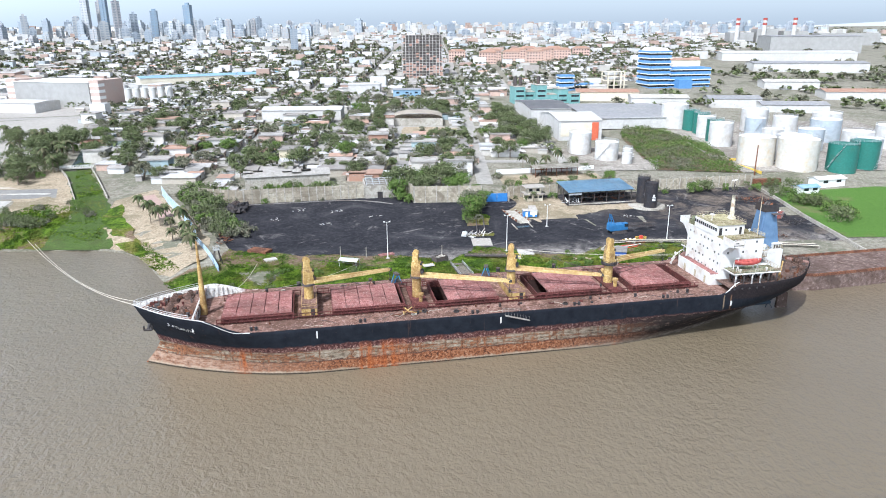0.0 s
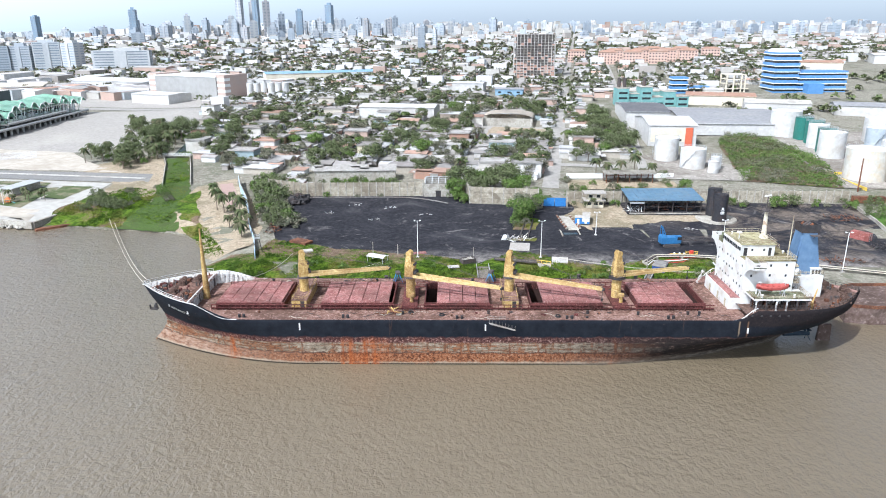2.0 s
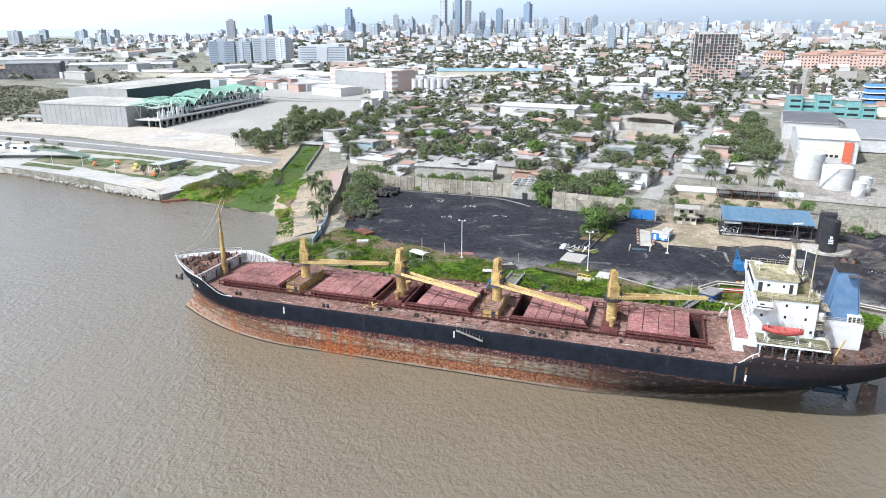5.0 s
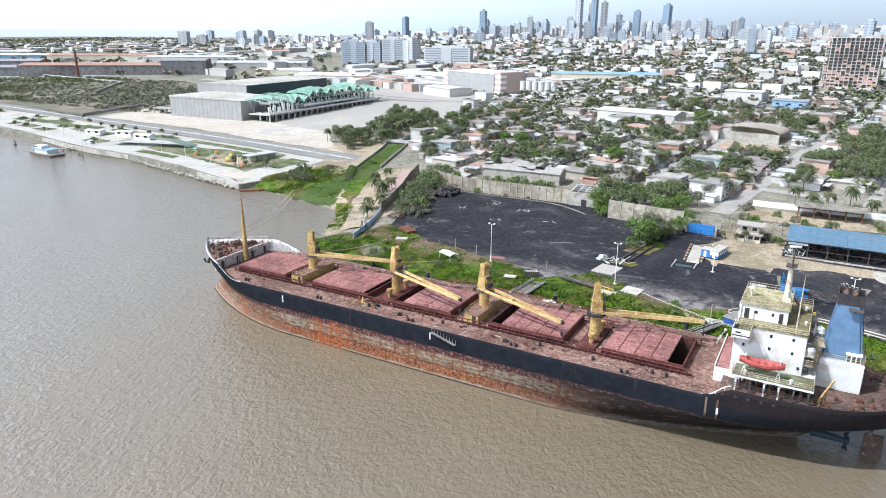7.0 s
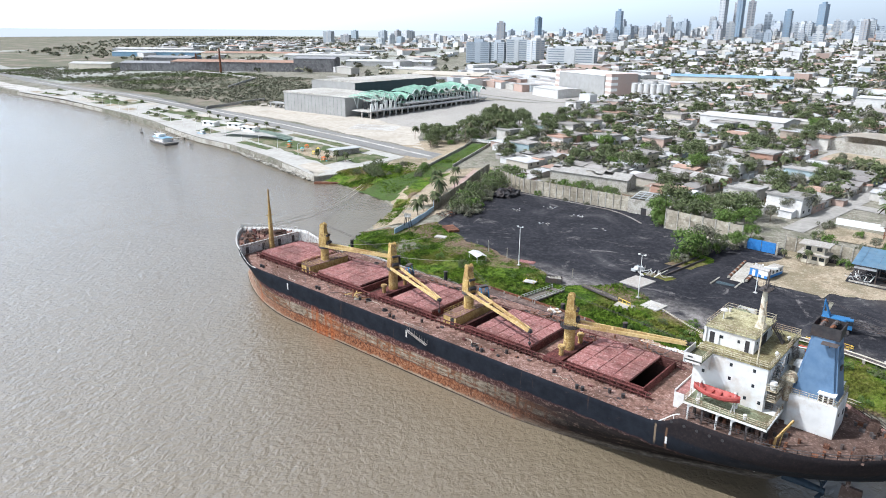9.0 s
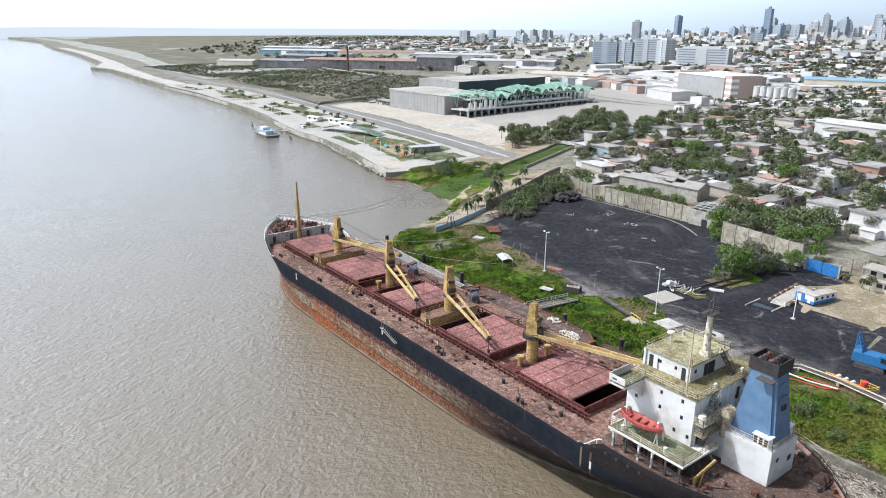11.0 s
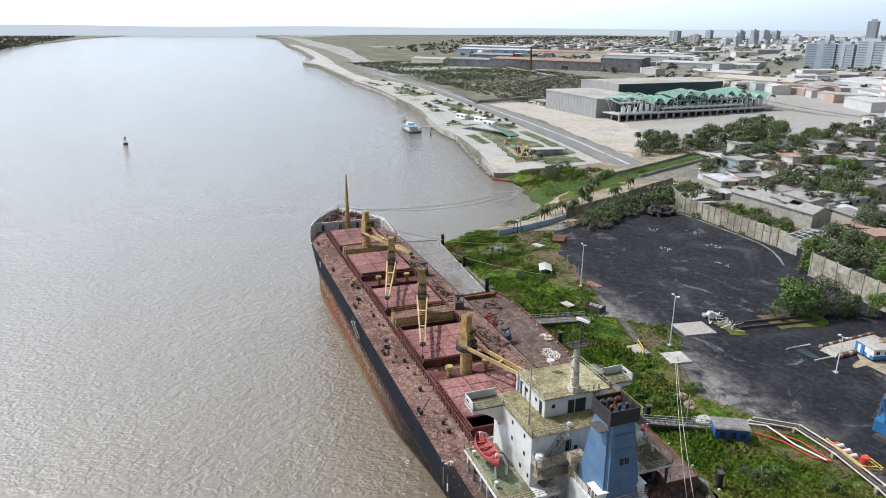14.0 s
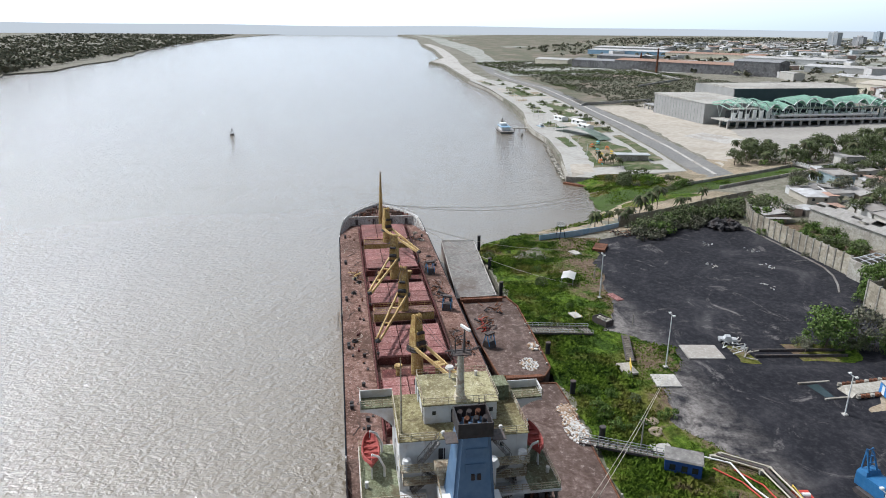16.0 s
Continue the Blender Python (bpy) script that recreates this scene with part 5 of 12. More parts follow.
# boat decks with pillars, railings, lifeboats
for s in (-1, 1):
    ya, yb = (137.1, HY0) if s < 0 else (HY1, 162.0)
    bm = bmesh.new()
    box(bm, 98.2, 110.6, ya, yb, BOAT - 0.3, BOAT)
    box(bm, HOUSE_X1, 110.6, min(yb, CL + s * 3.2) if s > 0 else yb, max(ya, CL + s * 3.2) if s < 0 else ya, BOAT - 0.3, BOAT)
    boat_deck = part("boat_deck", bm, STREAKED_WHITE, tower)
    bm = bmesh.new()
    box(bm, 98.35, 110.45, ya + 0.15, yb - 0.05, BOAT, BOAT + 0.05)
    part("boat_deck_coating", bm, GREEN_DECK, boat_deck)
    edge = ya if s < 0 else yb
    bm = bmesh.new()
    railing(bm, [(98.3, edge - s * 3.0, BOAT), (98.3, edge - s * 0.1, BOAT), (110.5, edge - s * 0.1, BOAT), (110.5, CL + s * 3.6, BOAT)], 1.0, 1.3, 0.04, 3)
    part("boat_deck_railing", bm, RAIL_CREAM, boat_deck)
    for k in range(6):
        bm = bmesh.new()
        x = 99.0 + k * 2.2
        beam(bm, (x, edge - s * 0.4, POOP), (x, edge - s * 0.4, BOAT - 0.3), 0.26, 0.26)
        pipe(bm, (x - 0.13, edge - s * 0.4, BOAT - 0.95), (x + 0.55, edge - s * 0.4, BOAT - 0.35), 0.14, 0.14, 8)
        part("boat_deck_pillar", bm, STREAKED_WHITE if k in (0, 2, 3) else DARK_STEEL, boat_deck)
    bm = bmesh.new()
    railing(bm, [(98.4, edge - s * 0.15, POOP + 0.5), (110.6, edge - s * 0.15, POOP + 0.5)], 1.0, 1.0, 0.035, 3)
    part("side_passage_railing", bm, DARK_STEEL, boat_deck)
    # open lifeboat with thwarts, in davits
    yc = edge - s * 1.55
    bm = bmesh.new()
    secs = []
    for k in range(15):
        u = -1 + 2 * k / 14
        w = 1.12 * (1 - abs(u) ** 2.6) + 0.03
        sheer_up = 0.4 * u * u
        x = 102.5 + 3.5 * u
        secs.append([bm.verts.new((x, yc + w * c, 15.75 + zz + sheer_up)) for c, zz in ((-1, 1.1), (-0.95, 0.6), (-0.6, 0.12), (0, 0.0), (0.6, 0.12), (0.95, 0.6), (1, 1.1), (0.88, 1.1), (0.8, 0.6), (0, 0.35), (-0.8, 0.6), (-0.88, 1.1))])
    for a, b2 in zip(secs, secs[1:]):
        for k in range(12):
            bm.faces.new((a[k], a[(k + 1) % 12], b2[(k + 1) % 12], b2[k])).smooth = True
    boat = part("lifeboat", bm, LIFEBOAT_RED, tower, "faded red open lifeboat hung in davits")
    bm = bmesh.new()
    for d in (-1, 1):
        for a, b2 in zip(range(14), range(1, 15)):
            pts = []
            for k in (a, b2):
                u = -1 + 2 * k / 14
                pts.append((102.5 + 3.5 * u, yc + d * (1.12 * (1 - abs(u) ** 2.6) + 0.06), 16.35 + 0.4 * u * u))
            beam(bm, *pts, 0.08, 0.1)
    part("rubbing_strake", bm, LIFEBOAT_RED, boat)
    for u in (-0.55, -0.2, 0.15, 0.5):
        bm = bmesh.new()
        box(bm, 102.5 + 3.5 * u - 0.15, 102.5 + 3.5 * u + 0.15, yc - 0.95, yc + 0.95, 16.45, 16.55)
        part("thwart", bm, LIFEBOAT_RED, boat)
    for x in (99.9, 105.2):
        bm = bmesh.new()
        inner = yc - s * 1.6
        bent(bm, [(x, inner, BOAT), (x, inner, 15.6), (x, yc - s * 0.9, 17.2), (x, yc, 17.6)], 0.16, 8)
        beam(bm, (x - 0.3, yc, BOAT), (x, yc, 15.9), 0.14)
        beam(bm, (x + 0.3, yc, BOAT), (x, yc, 15.9), 0.14)
        beam(bm, (x, yc, 17.6), (x, yc, 16.6), 0.05)
        part("davit", bm, STREAKED_WHITE, tower)
    for x, y in ((100.2, edge - s * 0.7), (107.2, edge - s * 0.8)):
        bm = bmesh.new()
        pipe(bm, (x, y, BOAT), (x, y, BOAT + 0.9), 0.22, 0.26, 10)
        part("deck_cowl", bm, STREAKED_WHITE, boat_deck)

# stores, pipes and lockers cramming the side passages under the boat decks
rng = random.Random(17)
for s in (-1, 1):
    for k in range(22):
        x = 99.0 + k * 0.52
        y = (HY0 - 0.25 - rng.uniform(0.2, 2.9)) if s < 0 else (HY1 + 0.25 + rng.uniform(0.1, 2.2))
        bm = bmesh.new()
        hgt = rng.uniform(0.9, 2.1)
        if rng.random() < 0.6:
            box(bm, x - rng.uniform(0.15, 0.4), x + rng.uniform(0.15, 0.4), y - 0.35, y + 0.35, POOP, POOP + hgt)
        else:
            pipe(bm, (x, y, POOP), (x, y, POOP + hgt), rng.uniform(0.12, 0.3), None, 8)
        part("stowed_gear", bm, (DARK_STEEL, SOOT, RUST, POOP_DECK)[k % 4], ship)

# after stairs and platforms behind the house
STAIR_STEEL = worn("chipped_grey_stair_steel", (0.13, 0.11, 0.095), (0.27, 0.255, 0.235), (0.40, 0.385, 0.36), (0.52, 0.50, 0.47), (0.10, 0.06, 0.04), 3.0, 0.7, 0.0, 0.2)
for s in (-1, 1):
    y_side = HY0 if s < 0 else HY1
    for y0, y1, z in ((0.0, 4.8, 18.0), (0.3, 5.6, 16.2)):
        bm = bmesh.new()
        a, b = sorted((y_side - s * y0, y_side - s * y1))
        box(bm, HOUSE_X1, 110.0, a, b, z - 0.1, z)
        railing(bm, [(HOUSE_X1 + 0.1, y_side - s * y0, z), (109.9, y_side - s * y0, z), (109.9, y_side - s * y1, z)], 1.0, 1.1, 0.04, 3)
        part("landing", bm, RAIL_CREAM, tower)
    for foot, top in (((108.9, y_side - s * 2.2, 18.0), (108.9, y_side - s * 4.8, BRIDGE)), ((109.4, y_side - s * 4.4, 16.2), (109.4, y_side - s * 2.4, 18.0)), ((108.9, y_side - s * 1.4, BOAT), (108.9, y_side - s * 3.6, 16.2)), ((109.6, y_side - s * 3.8, POOP), (109.6, y_side - s * 1.6, BOAT))):
        bm = bmesh.new()
        steep_ladder(bm, foot, top, 0.8, 9)
        part("outside_stairs", bm, STAIR_STEEL, tower, "chipped steel stairs between the landings")
    bm = bmesh.new()
    pipe(bm, (109.2, y_side - s * 0.8, 18.0), (109.2, y_side - s * 0.8, 18.8), 0.4, 0.4, 12)
    pipe(bm, (109.2, y_side - s * 0.8, 18.8), (109.2, y_side - s * 0.8, 19.3), 0.6, 0.5, 12)
    part("mushroom_vent", bm, STREAKED_WHITE, tower)
    for y, z in ((y_side - s * 1.6, BOAT), (y_side - s * 5.2, 18.0)):
        bm = bmesh.new()
        box(bm, HOUSE_X1 - 0.02, HOUSE_X1 + 0.07, y - 0.4, y + 0.4, z + 0.1, z + 1.95)
        part("after_door", bm, SOOT, tower)
# hooded air intake between house and funnel
bm = bmesh.new()
pipe(bm, (110.3, 146.9, 15.0), (110.3, 146.9, 18.6), 0.62, 0.62, 14)
hood = []
for k in range(9):
    a = math.pi * k / 8
    hood.append([bm.verts.new((110.3 - 1.05 * math.cos(a), y, 18.5 + 1.0 * math.sin(a))) for y in (145.9, 147.9)])
for a, b in zip(hood, hood[1:]):
    bm.faces.new((a[0], b[0], b[1], a[1]))
bm.faces.new([h[0] for h in hood])
bm.faces.new([h[1] for h in hood][::-1])
part("cowl_vent", bm, RAIL_CREAM, tower, "rust-streaked hooded air intake")
bm = bmesh.new()
pipe(bm, (110.2, 153.0, 15.0), (110.2, 153.0, 18.4), 0.6, 0.6, 14)
pipe(bm, (110.2, 153.0, 18.4), (110.2, 153.0, 19.2), 1.0, 0.7, 14)
part("cowl_vent", bm, STREAKED_WHITE, tower)

# engine casing and funnel
CAS_X0, CAS_X1, CY0, CY1, CAS_Z = 110.8, 117.4, 146.2, 152.9, 16.4
bm = bmesh.new()
box(bm, CAS_X0, CAS_X1, CY0, CY1, POOP, CAS_Z)
box(bm, HOUSE_X1, CAS_X0, CL - 1.2, CL + 3.8, POOP, CAS_Z)
casing = part("engine_casing", bm, STREAKED_WHITE, tower)
bm = bmesh.new()
railing(bm, [(HOUSE_X1, CL - 1.2, CAS_Z), (CAS_X0, CY0 + 0.1, CAS_Z), (CAS_X1 - 0.1, CY0 + 0.1, CAS_Z), (CAS_X1 - 0.1, CY1 - 0.1, CAS_Z), (CAS_X0, CY1 - 0.1, CAS_Z)], 1.0, 1.3, 0.04, 3)
part("casing_railing", bm, RAIL_CREAM, casing)
for y in (CY0 + 0.75, CY1 - 0.75):
    bm = bmesh.new()
    box(bm, 114.6, 116.7, y - 0.62, y + 0.62, CAS_Z, CAS_Z + 1.5)
    box(bm, 114.45, 116.85, y - 0.75, y + 0.75, CAS_Z + 1.5, CAS_Z + 1.6)
    sk = part("skylight_box", bm, WHITE_PAINT, casing)
    for x in (114.95, 115.65, 116.35):
        bm = bmesh.new()
        box(bm, x - 0.24, x + 0.24, y - 0.65, y + 0.65, CAS_Z + 0.25, CAS_Z + 1.3)
        part("louvre", bm, SOOT, sk)
bm = bmesh.new()
box(bm, CAS_X1 - 0.02, CAS_X1 + 0.06, 150.9, 151.8, 13.3, 14.1)
part("casing_port", bm, SOOT, casing)
bm = bmesh.new()
pipe(bm, (CAS_X1, 148.0, 14.6), (CAS_X1 + 0.05, 148.0, 14.6), 0.35, 0.35, 12)
part("painted_disc", bm, DARK_STEEL, casing)
bm = bmesh.new()
taper(bm, (110.7, 117.0, 147.0, 152.1), (112.0, 115.5, 147.95, 151.5), CAS_Z, 26.4)
bmesh.ops.bevel(bm, geom=[e for e in bm.edges if abs(e.verts[0].co.z - e.verts[1].co.z) > 1], offset=0.4, segments=3, affect="EDGES")
funnel = part("funnel", bm, FUNNEL_BLUE, tower, "tapering faded blue funnel with a sooty top")
bm = bmesh.new()
for a in ((111.8, 111.95, 147.75, 151.7), (115.6, 115.75, 147.75, 151.7), (111.95, 115.6, 147.75, 147.9), (111.95, 115.6, 151.55, 151.7)):
    box(bm, *a, 26.0, 27.8)
box(bm, 111.95, 115.6, 147.9, 151.55, 26.1, 26.2)
part("funnel_top", bm, SOOT, funnel, "black sooty funnel collar")
for k in range(6):
    bm = bmesh.new()
    x, y = 112.7 + (k % 2) * 1.4, 148.4 + k * 0.52
    bent(bm, [(x, y, 26.1), (x, y, 27.4), (x + 0.5, y, 27.9)], 0.27, 10)
    part("exhaust_pipe", bm, RUST if k % 3 == 1 else DARK_STEEL, funnel)
for y0, y1 in ((146.4, 147.8), (151.7, 153.2)):
    bm = bmesh.new()
    box(bm, 113.6, 115.8, y0, y1, 25.5, 25.6)
    beam(bm, (114.6, (y0 + y1) / 2, 25.5), (114.6, 148.2 if y0 < 149 else 151.3, 24.3), 0.1)
    part("funnel_platform", bm, DARK_STEEL, funnel)
for y in (149.2, 149.9):
    bm = bmesh.new()
    box(bm, 116.05, 116.45, y, y + 0.4, 21.0, 21.7)
    part("funnel_vent", bm, SOOT, funnel)
for z in (22.4, 24.2):
    bm = bmesh.new()
    box(bm, 115.55 + (26.4 - z) * 0.147, 115.63 + (26.4 - z) * 0.147, 148.6, 150.9, z - 0.55, z + 0.55)
    part("funnel_panel", bm, FUNNEL_BLUE, funnel)
# derrick post and pipework on the port quarter
bm = bmesh.new()
beam(bm, (111.6, 138.6, POOP + 1.3), (113.2, 140.2, POOP + 4.3), 0.26)
beam(bm, (111.6, 138.6, POOP), (111.6, 138.6, POOP + 1.5), 0.35)
for o in (-0.5, 0.5):
    beam(bm, (111.6 + o, 138.9, POOP), (112.3, 139.4, POOP + 2.6), 0.12)
part("stores_derrick", bm, CRANE_YELLOW, ship, "small yellow stores derrick folded on the poop")

# poop: winches, bollards, rails
bm = bmesh.new()
pts = []
for k in range(33):
    a = -1 + 2 * k / 32
    x = 127.5 - 18 * abs(a) ** 1.7
    pts.append((x, CL + math.copysign(max(0, half_breadth(x, 11.4) - 0.2), a), 11.7))
railing(bm, pts, 0.9, 1.6, 0.05)
part("stern_railing", bm, DARK_STEEL, ship)
for x, y in ((121.5, 143.5), (121.5, 153.0), (124.0, 148.4)):
    bm = bmesh.new()
    for o in (-1.2, -0.2, 0.8):
        pipe(bm, (x, y + o, POOP + 0.85), (x, y + o + 0.1, POOP + 0.85), 0.8, 0.8, 14)
    pipe(bm, (x, y - 1.3, POOP + 0.85), (x, y + 1.2, POOP + 0.85), 0.4, 0.4, 12)
    box(bm, x - 0.9, x + 0.9, y - 1.4, y + 1.4, POOP, POOP + 0.3)
    part("mooring_winch", bm, POOP_DECK, ship, "rusted mooring winch on the poop")
rng = random.Random(9)
for k in range(46):
    x = rng.uniform(110, 125)
    w = half_breadth(x, 11) - 1.0
    y = CL + rng.choice((-1, 1)) * rng.uniform(0.45, 1.0) * w
    if CY0 - 0.6 < y < CY1 + 0.6 and x < 119:
        continue
    bm = bmesh.new()
    if rng.random() < 0.5:
        pipe(bm, (x, y, POOP), (x, y, POOP + rng.uniform(0.5, 0.9)), 0.22, 0.25, 8)
    else:
        box(bm, x - 0.4, x + 0.4, y - 0.3, y + 0.3, POOP, POOP + rng.uniform(0.2, 0.7))
    part("poop_fitting", bm, (RUST, DARK_STEEL)[k % 2], ship)
# flaked scale, loose ropes and hoses lying along the open deck
rng = random.Random(31)
bm = bmesh.new()
for k in range(1500):
    x = rng.uniform(-17, 95)
    side = rng.choice((-1, -1, 1))
    w = half_breadth(x, 9.5) - 0.5
    y = CL + side * (w - abs(rng.gauss(0, 1.5)))
    if abs(y - CL) < 7.8:
        continue
    n = rng.randint(4, 6)
    r = rng.uniform(0.05, 0.15)
    vs = [bm.verts.new((x + r * rng.uniform(0.6, 1.5) * math.cos(j * 6.283 / n), y + r * rng.uniform(0.6, 1.2) * math.sin(j * 6.283 / n), MAIN + 0.02 + rng.uniform(0, 0.05))) for j in range(n)]
    bm.faces.new(vs)
part("rust_scale", bm, palette("flaked_rust_scale", [(0.32, 0.21, 0.18), (0.24, 0.14, 0.11), (0.09, 0.05, 0.035), (0.38, 0.28, 0.25), (0.06, 0.04, 0.03)], 0.9), ship, "loose pinkish rust scale on the deck")["kind"] = "stuff"
for k in range(16):
    x, y = rng.uniform(-12, 92), CL - rng.uniform(8.4, 11.6)
    bm = bmesh.new()
    pts = [(x, y, MAIN + 0.06)]
    for j in range(6):
        pts.append((pts[-1][0] + rng.uniform(0.2, 1.0), min(CL - 8.2, max(CL - 11.8, pts[-1][1] + rng.uniform(-0.8, 0.8))), MAIN + 0.06))
    bent(bm, pts, 0.05, 5)
    part("loose_rope", bm, (ROPE, SOOT, DARK_STEEL)[k % 3], ship)
for k in range(30):
    x, y = rng.uniform(-14, 92), CL + rng.choice((-1, -1, 1)) * rng.uniform(8.2, 11.4)
    bm = bmesh.new()
    if k % 3 == 0:
        pipe(bm, (x, y, MAIN), (x, y, MAIN + rng.uniform(0.3, 0.8)), 0.16, 0.2, 8)
    else:
        box(bm, x - rng.uniform(0.15, 0.5), x + rng.uniform(0.15, 0.5), y - 0.2, y + 0.2, MAIN, MAIN + rng.uniform(0.12, 0.4))
    part("deck_fitting", bm, (RUST, SOOT, COAMING_RED)[k % 3], ship)
# bollards and vents on the main deck
for x, y in ((-14, CL - 11.3), (-13, CL - 11.3), (9, CL - 11.6), (10, CL - 11.6), (34, CL - 11.8), (35.1, CL - 11.8), (58, CL - 11.8), (59.1, CL - 11.8), (80, CL - 11.8), (81.1, CL - 11.8), (41, CL - 9.2), (63, CL - 9.0), (85, CL - 9.4), (87.5, CL - 9.4), (-12, CL + 11), (14, CL + 11.4), (38, CL + 11.4), (60, CL + 11.4), (22, CL - 9.5), (74, CL - 9.6)):
    bm = bmesh.new()
    pipe(bm, (x, y, MAIN), (x, y, MAIN + 0.75), 0.28, 0.34, 10)
    part("bollard", bm, SOOT, ship)
bm = bmesh.new()
railing(bm, [(40.6, CL - 12.8, MAIN), (44.6, CL - 12.8, MAIN)], 0.9, 1.3, 0.035)
part("gangway_railing", bm, RAIL_DULL, ship)
# accommodation ladder hung on the side
bm = bmesh.new()
a, b = Vector((41.0, CL - HALF - 0.6, 9.6)), Vector((46.6, CL - HALF - 0.6, 8.0))
for o in (0.0, 0.45):
    beam(bm, a - Vector((0, o, 0)), b - Vector((0, o, 0)), 0.08, 0.16)
for k in range(17):
    c = a.lerp(b, k / 16)
    beam(bm, c, c - Vector((0, 0.45, 0)), 0.1, 0.05)
    if k % 2 == 0:
        beam(bm, c, c + Vector((0, 0, 0.9)), 0.04)
part("accommodation_ladder", bm, RAIL_DULL, ship, "dull grey gangway ladder hung along the side")
# white draught marks
for x, z0, z1 in ((-0.4, 7.6, 9.2), (40.2, 7.5, 9.0), (97.0, 7.0, 8.2)):
    bm = bmesh.new()
    y = CL - half_breadth(x, 8.0) - 0.05
    box(bm, x - 0.16, x + 0.16, y - 0.03, y + 0.1, z0, z1)
    part("draught_mark", bm, SHIP_WHITE, ship)
# portholes of the poop, white fashion plate where the side steps up
for x in (97.5, 99.5, 101.45, 103.4, 105.3):
    bm = bmesh.new()
    y = CL - half_breadth(x, 11.1)
    pipe(bm, (x, y + 0.1, 11.1), (x, y - 0.05, 11.1), 0.24, 0.24, 12)
    part("porthole", bm, SOOT, ship)
for s in (-1, 1):
    bm = bmesh.new()
    pts = []
    for k in range(11):
        x = 94.2 + 0.44 * k
        pts.append((x, CL + s * (half_breadth(x, 10.5) - 0.12), sheer(x) + 0.12 + 0.5 * (k / 10) ** 2))
    bent(bm, pts, 0.09, 6)
    for p in pts[2::3]:
        beam(bm, p, (p[0], p[1], p[2] - 0.7), 0.08)
    part("fashion_rail", bm, STREAKED_WHITE, ship, "curved white rail at the step of the side")
# rudder with propeller aperture
bm = bmesh.new()
taper(bm, (119.4, 122.6, CL - 0.35, CL + 0.35), (119.6, 122.4, CL - 0.3, CL + 0.3), -1.0, 3.4)
pipe(bm, (120.4, CL, 3.4), (120.4, CL, 5.6), 0.3, 0.3, 10)
part("rudder", bm, BARGE_RUST, ship, "scaly brown rudder")
bm = bmesh.new()
pipe(bm, (117.6, CL, 1.0), (111.5, CL, 1.2), 0.45, 0.8, 12)
for k in range(4):
    a = k * math.pi / 2 + 0.4
    c, d = math.cos(a), math.sin(a)
    vs = [bm.verts.new((117.0, CL + 0.4 * c, 1.0 + 0.4 * d)), bm.verts.new((117.4, CL + 1.7 * c - 0.6 * d, 1.0 + 1.7 * d + 0.6 * c)), bm.verts.new((116.6, CL + 1.9 * c + 0.45 * d, 1.0 + 1.9 * d - 0.45 * c))]
    f = bm.faces.new(vs)
    ret = bmesh.ops.extrude_face_region(bm, geom=[f])
    for v in ret["geom"]:
        if isinstance(v, bmesh.types.BMVert):
            v.co.x += 0.12
part("propeller", bm, surf("weed_grown_blue_bronze", (0.014, 0.026, 0.040), (0.024, 0.042, 0.060), (0.04, 0.03, 0.025), 0.7), ship)

# ship's name on the bow
txt = bpy.data.curves.new("name_text", "FONT")
txt.body, txt.size, txt.space_character = "B ATLANTIC", 1.35, 1.15
tmp = new("name_text", txt)
me = bpy.data.meshes.new_from_object(tmp)
bpy.data.objects.remove(tmp)
bm = bmesh.new()
bm.from_mesh(me)
wide = max(v.co.x for v in bm.verts)
for v in bm.verts:
    x = -31.7 + v.co.x * 5.9 / wide
    z = 10.35 + v.co.y * 0.75 - 0.17 * (x + 31.7)
    v.co = Vector((x, CL - half_breadth(x, z) - 0.10, z))
part("ship_name", bm, SHIP_WHITE, ship, "white painted ship's name on the bow")
# mooring lines from the bow
bm = bmesh.new()


def sag(bm, p, q, drop, r, n=14):
    """One hanging rope, a closed strand."""
    p, q = Vector(p), Vector(q)
    rings = []
    side = (q - p).cross(Vector((0, 0, 1))).normalized()
    for k in range(n + 1):
        u = k / n
        c = p.lerp(q, u) - Vector((0, 0, drop * 4 * u * (1 - u)))
        rings.append([bm.verts.new(c + side * r * math.cos(j * 1.2566) + Vector((0, 0, r * math.sin(j * 1.2566)))) for j in range(5)])
    for a, b in zip(rings, rings[1:]):
        for j in range(5):
            bm.faces.new((a[j], a[(j + 1) % 5], b[(j + 1) % 5], b[j]))


sag(bm, (-38.8, 147.6, 13.4), (-106, 262, 2.0), 5.0, 0.075, 24)
part("mooring_line", bm, ROPE, ship)
bm = bmesh.new()
sag(bm, (-38.4, 149.6, 13.4), (-105, 263, 2.0), 6.2, 0.075, 24)
part("mooring_line", bm, ROPE, ship)
for x, y, q in ((-22, CL + 11.6, (-18, 205, 2.2)), (-20, CL + 12.0, (12, 198, 2.2))):
    bm = bmesh.new()
    sag(bm, (x, y, 10.2), q, 2.0, 0.06, 14)
    part("mooring_line", bm, ROPE, ship)
for y in (158.6, 159.8):
    bm = bmesh.new()
    sag(bm, (118.5, y, 11.9), (65.6, 199.0 + 0.2 * (y - 158.6), 2.9), 1.6, 0.045, 14)
    part("mooring_line", bm, ROPE, ship)
bm = bmesh.new()
sag(bm, (103.6, CL - HALF + 0.2, 12.1), (109.2, CL - half_breadth(109.2, 5.0) - 0.3, 5.0), 0.5, 0.05, 6)
part("hanging_rope", bm, ROPE, ship)

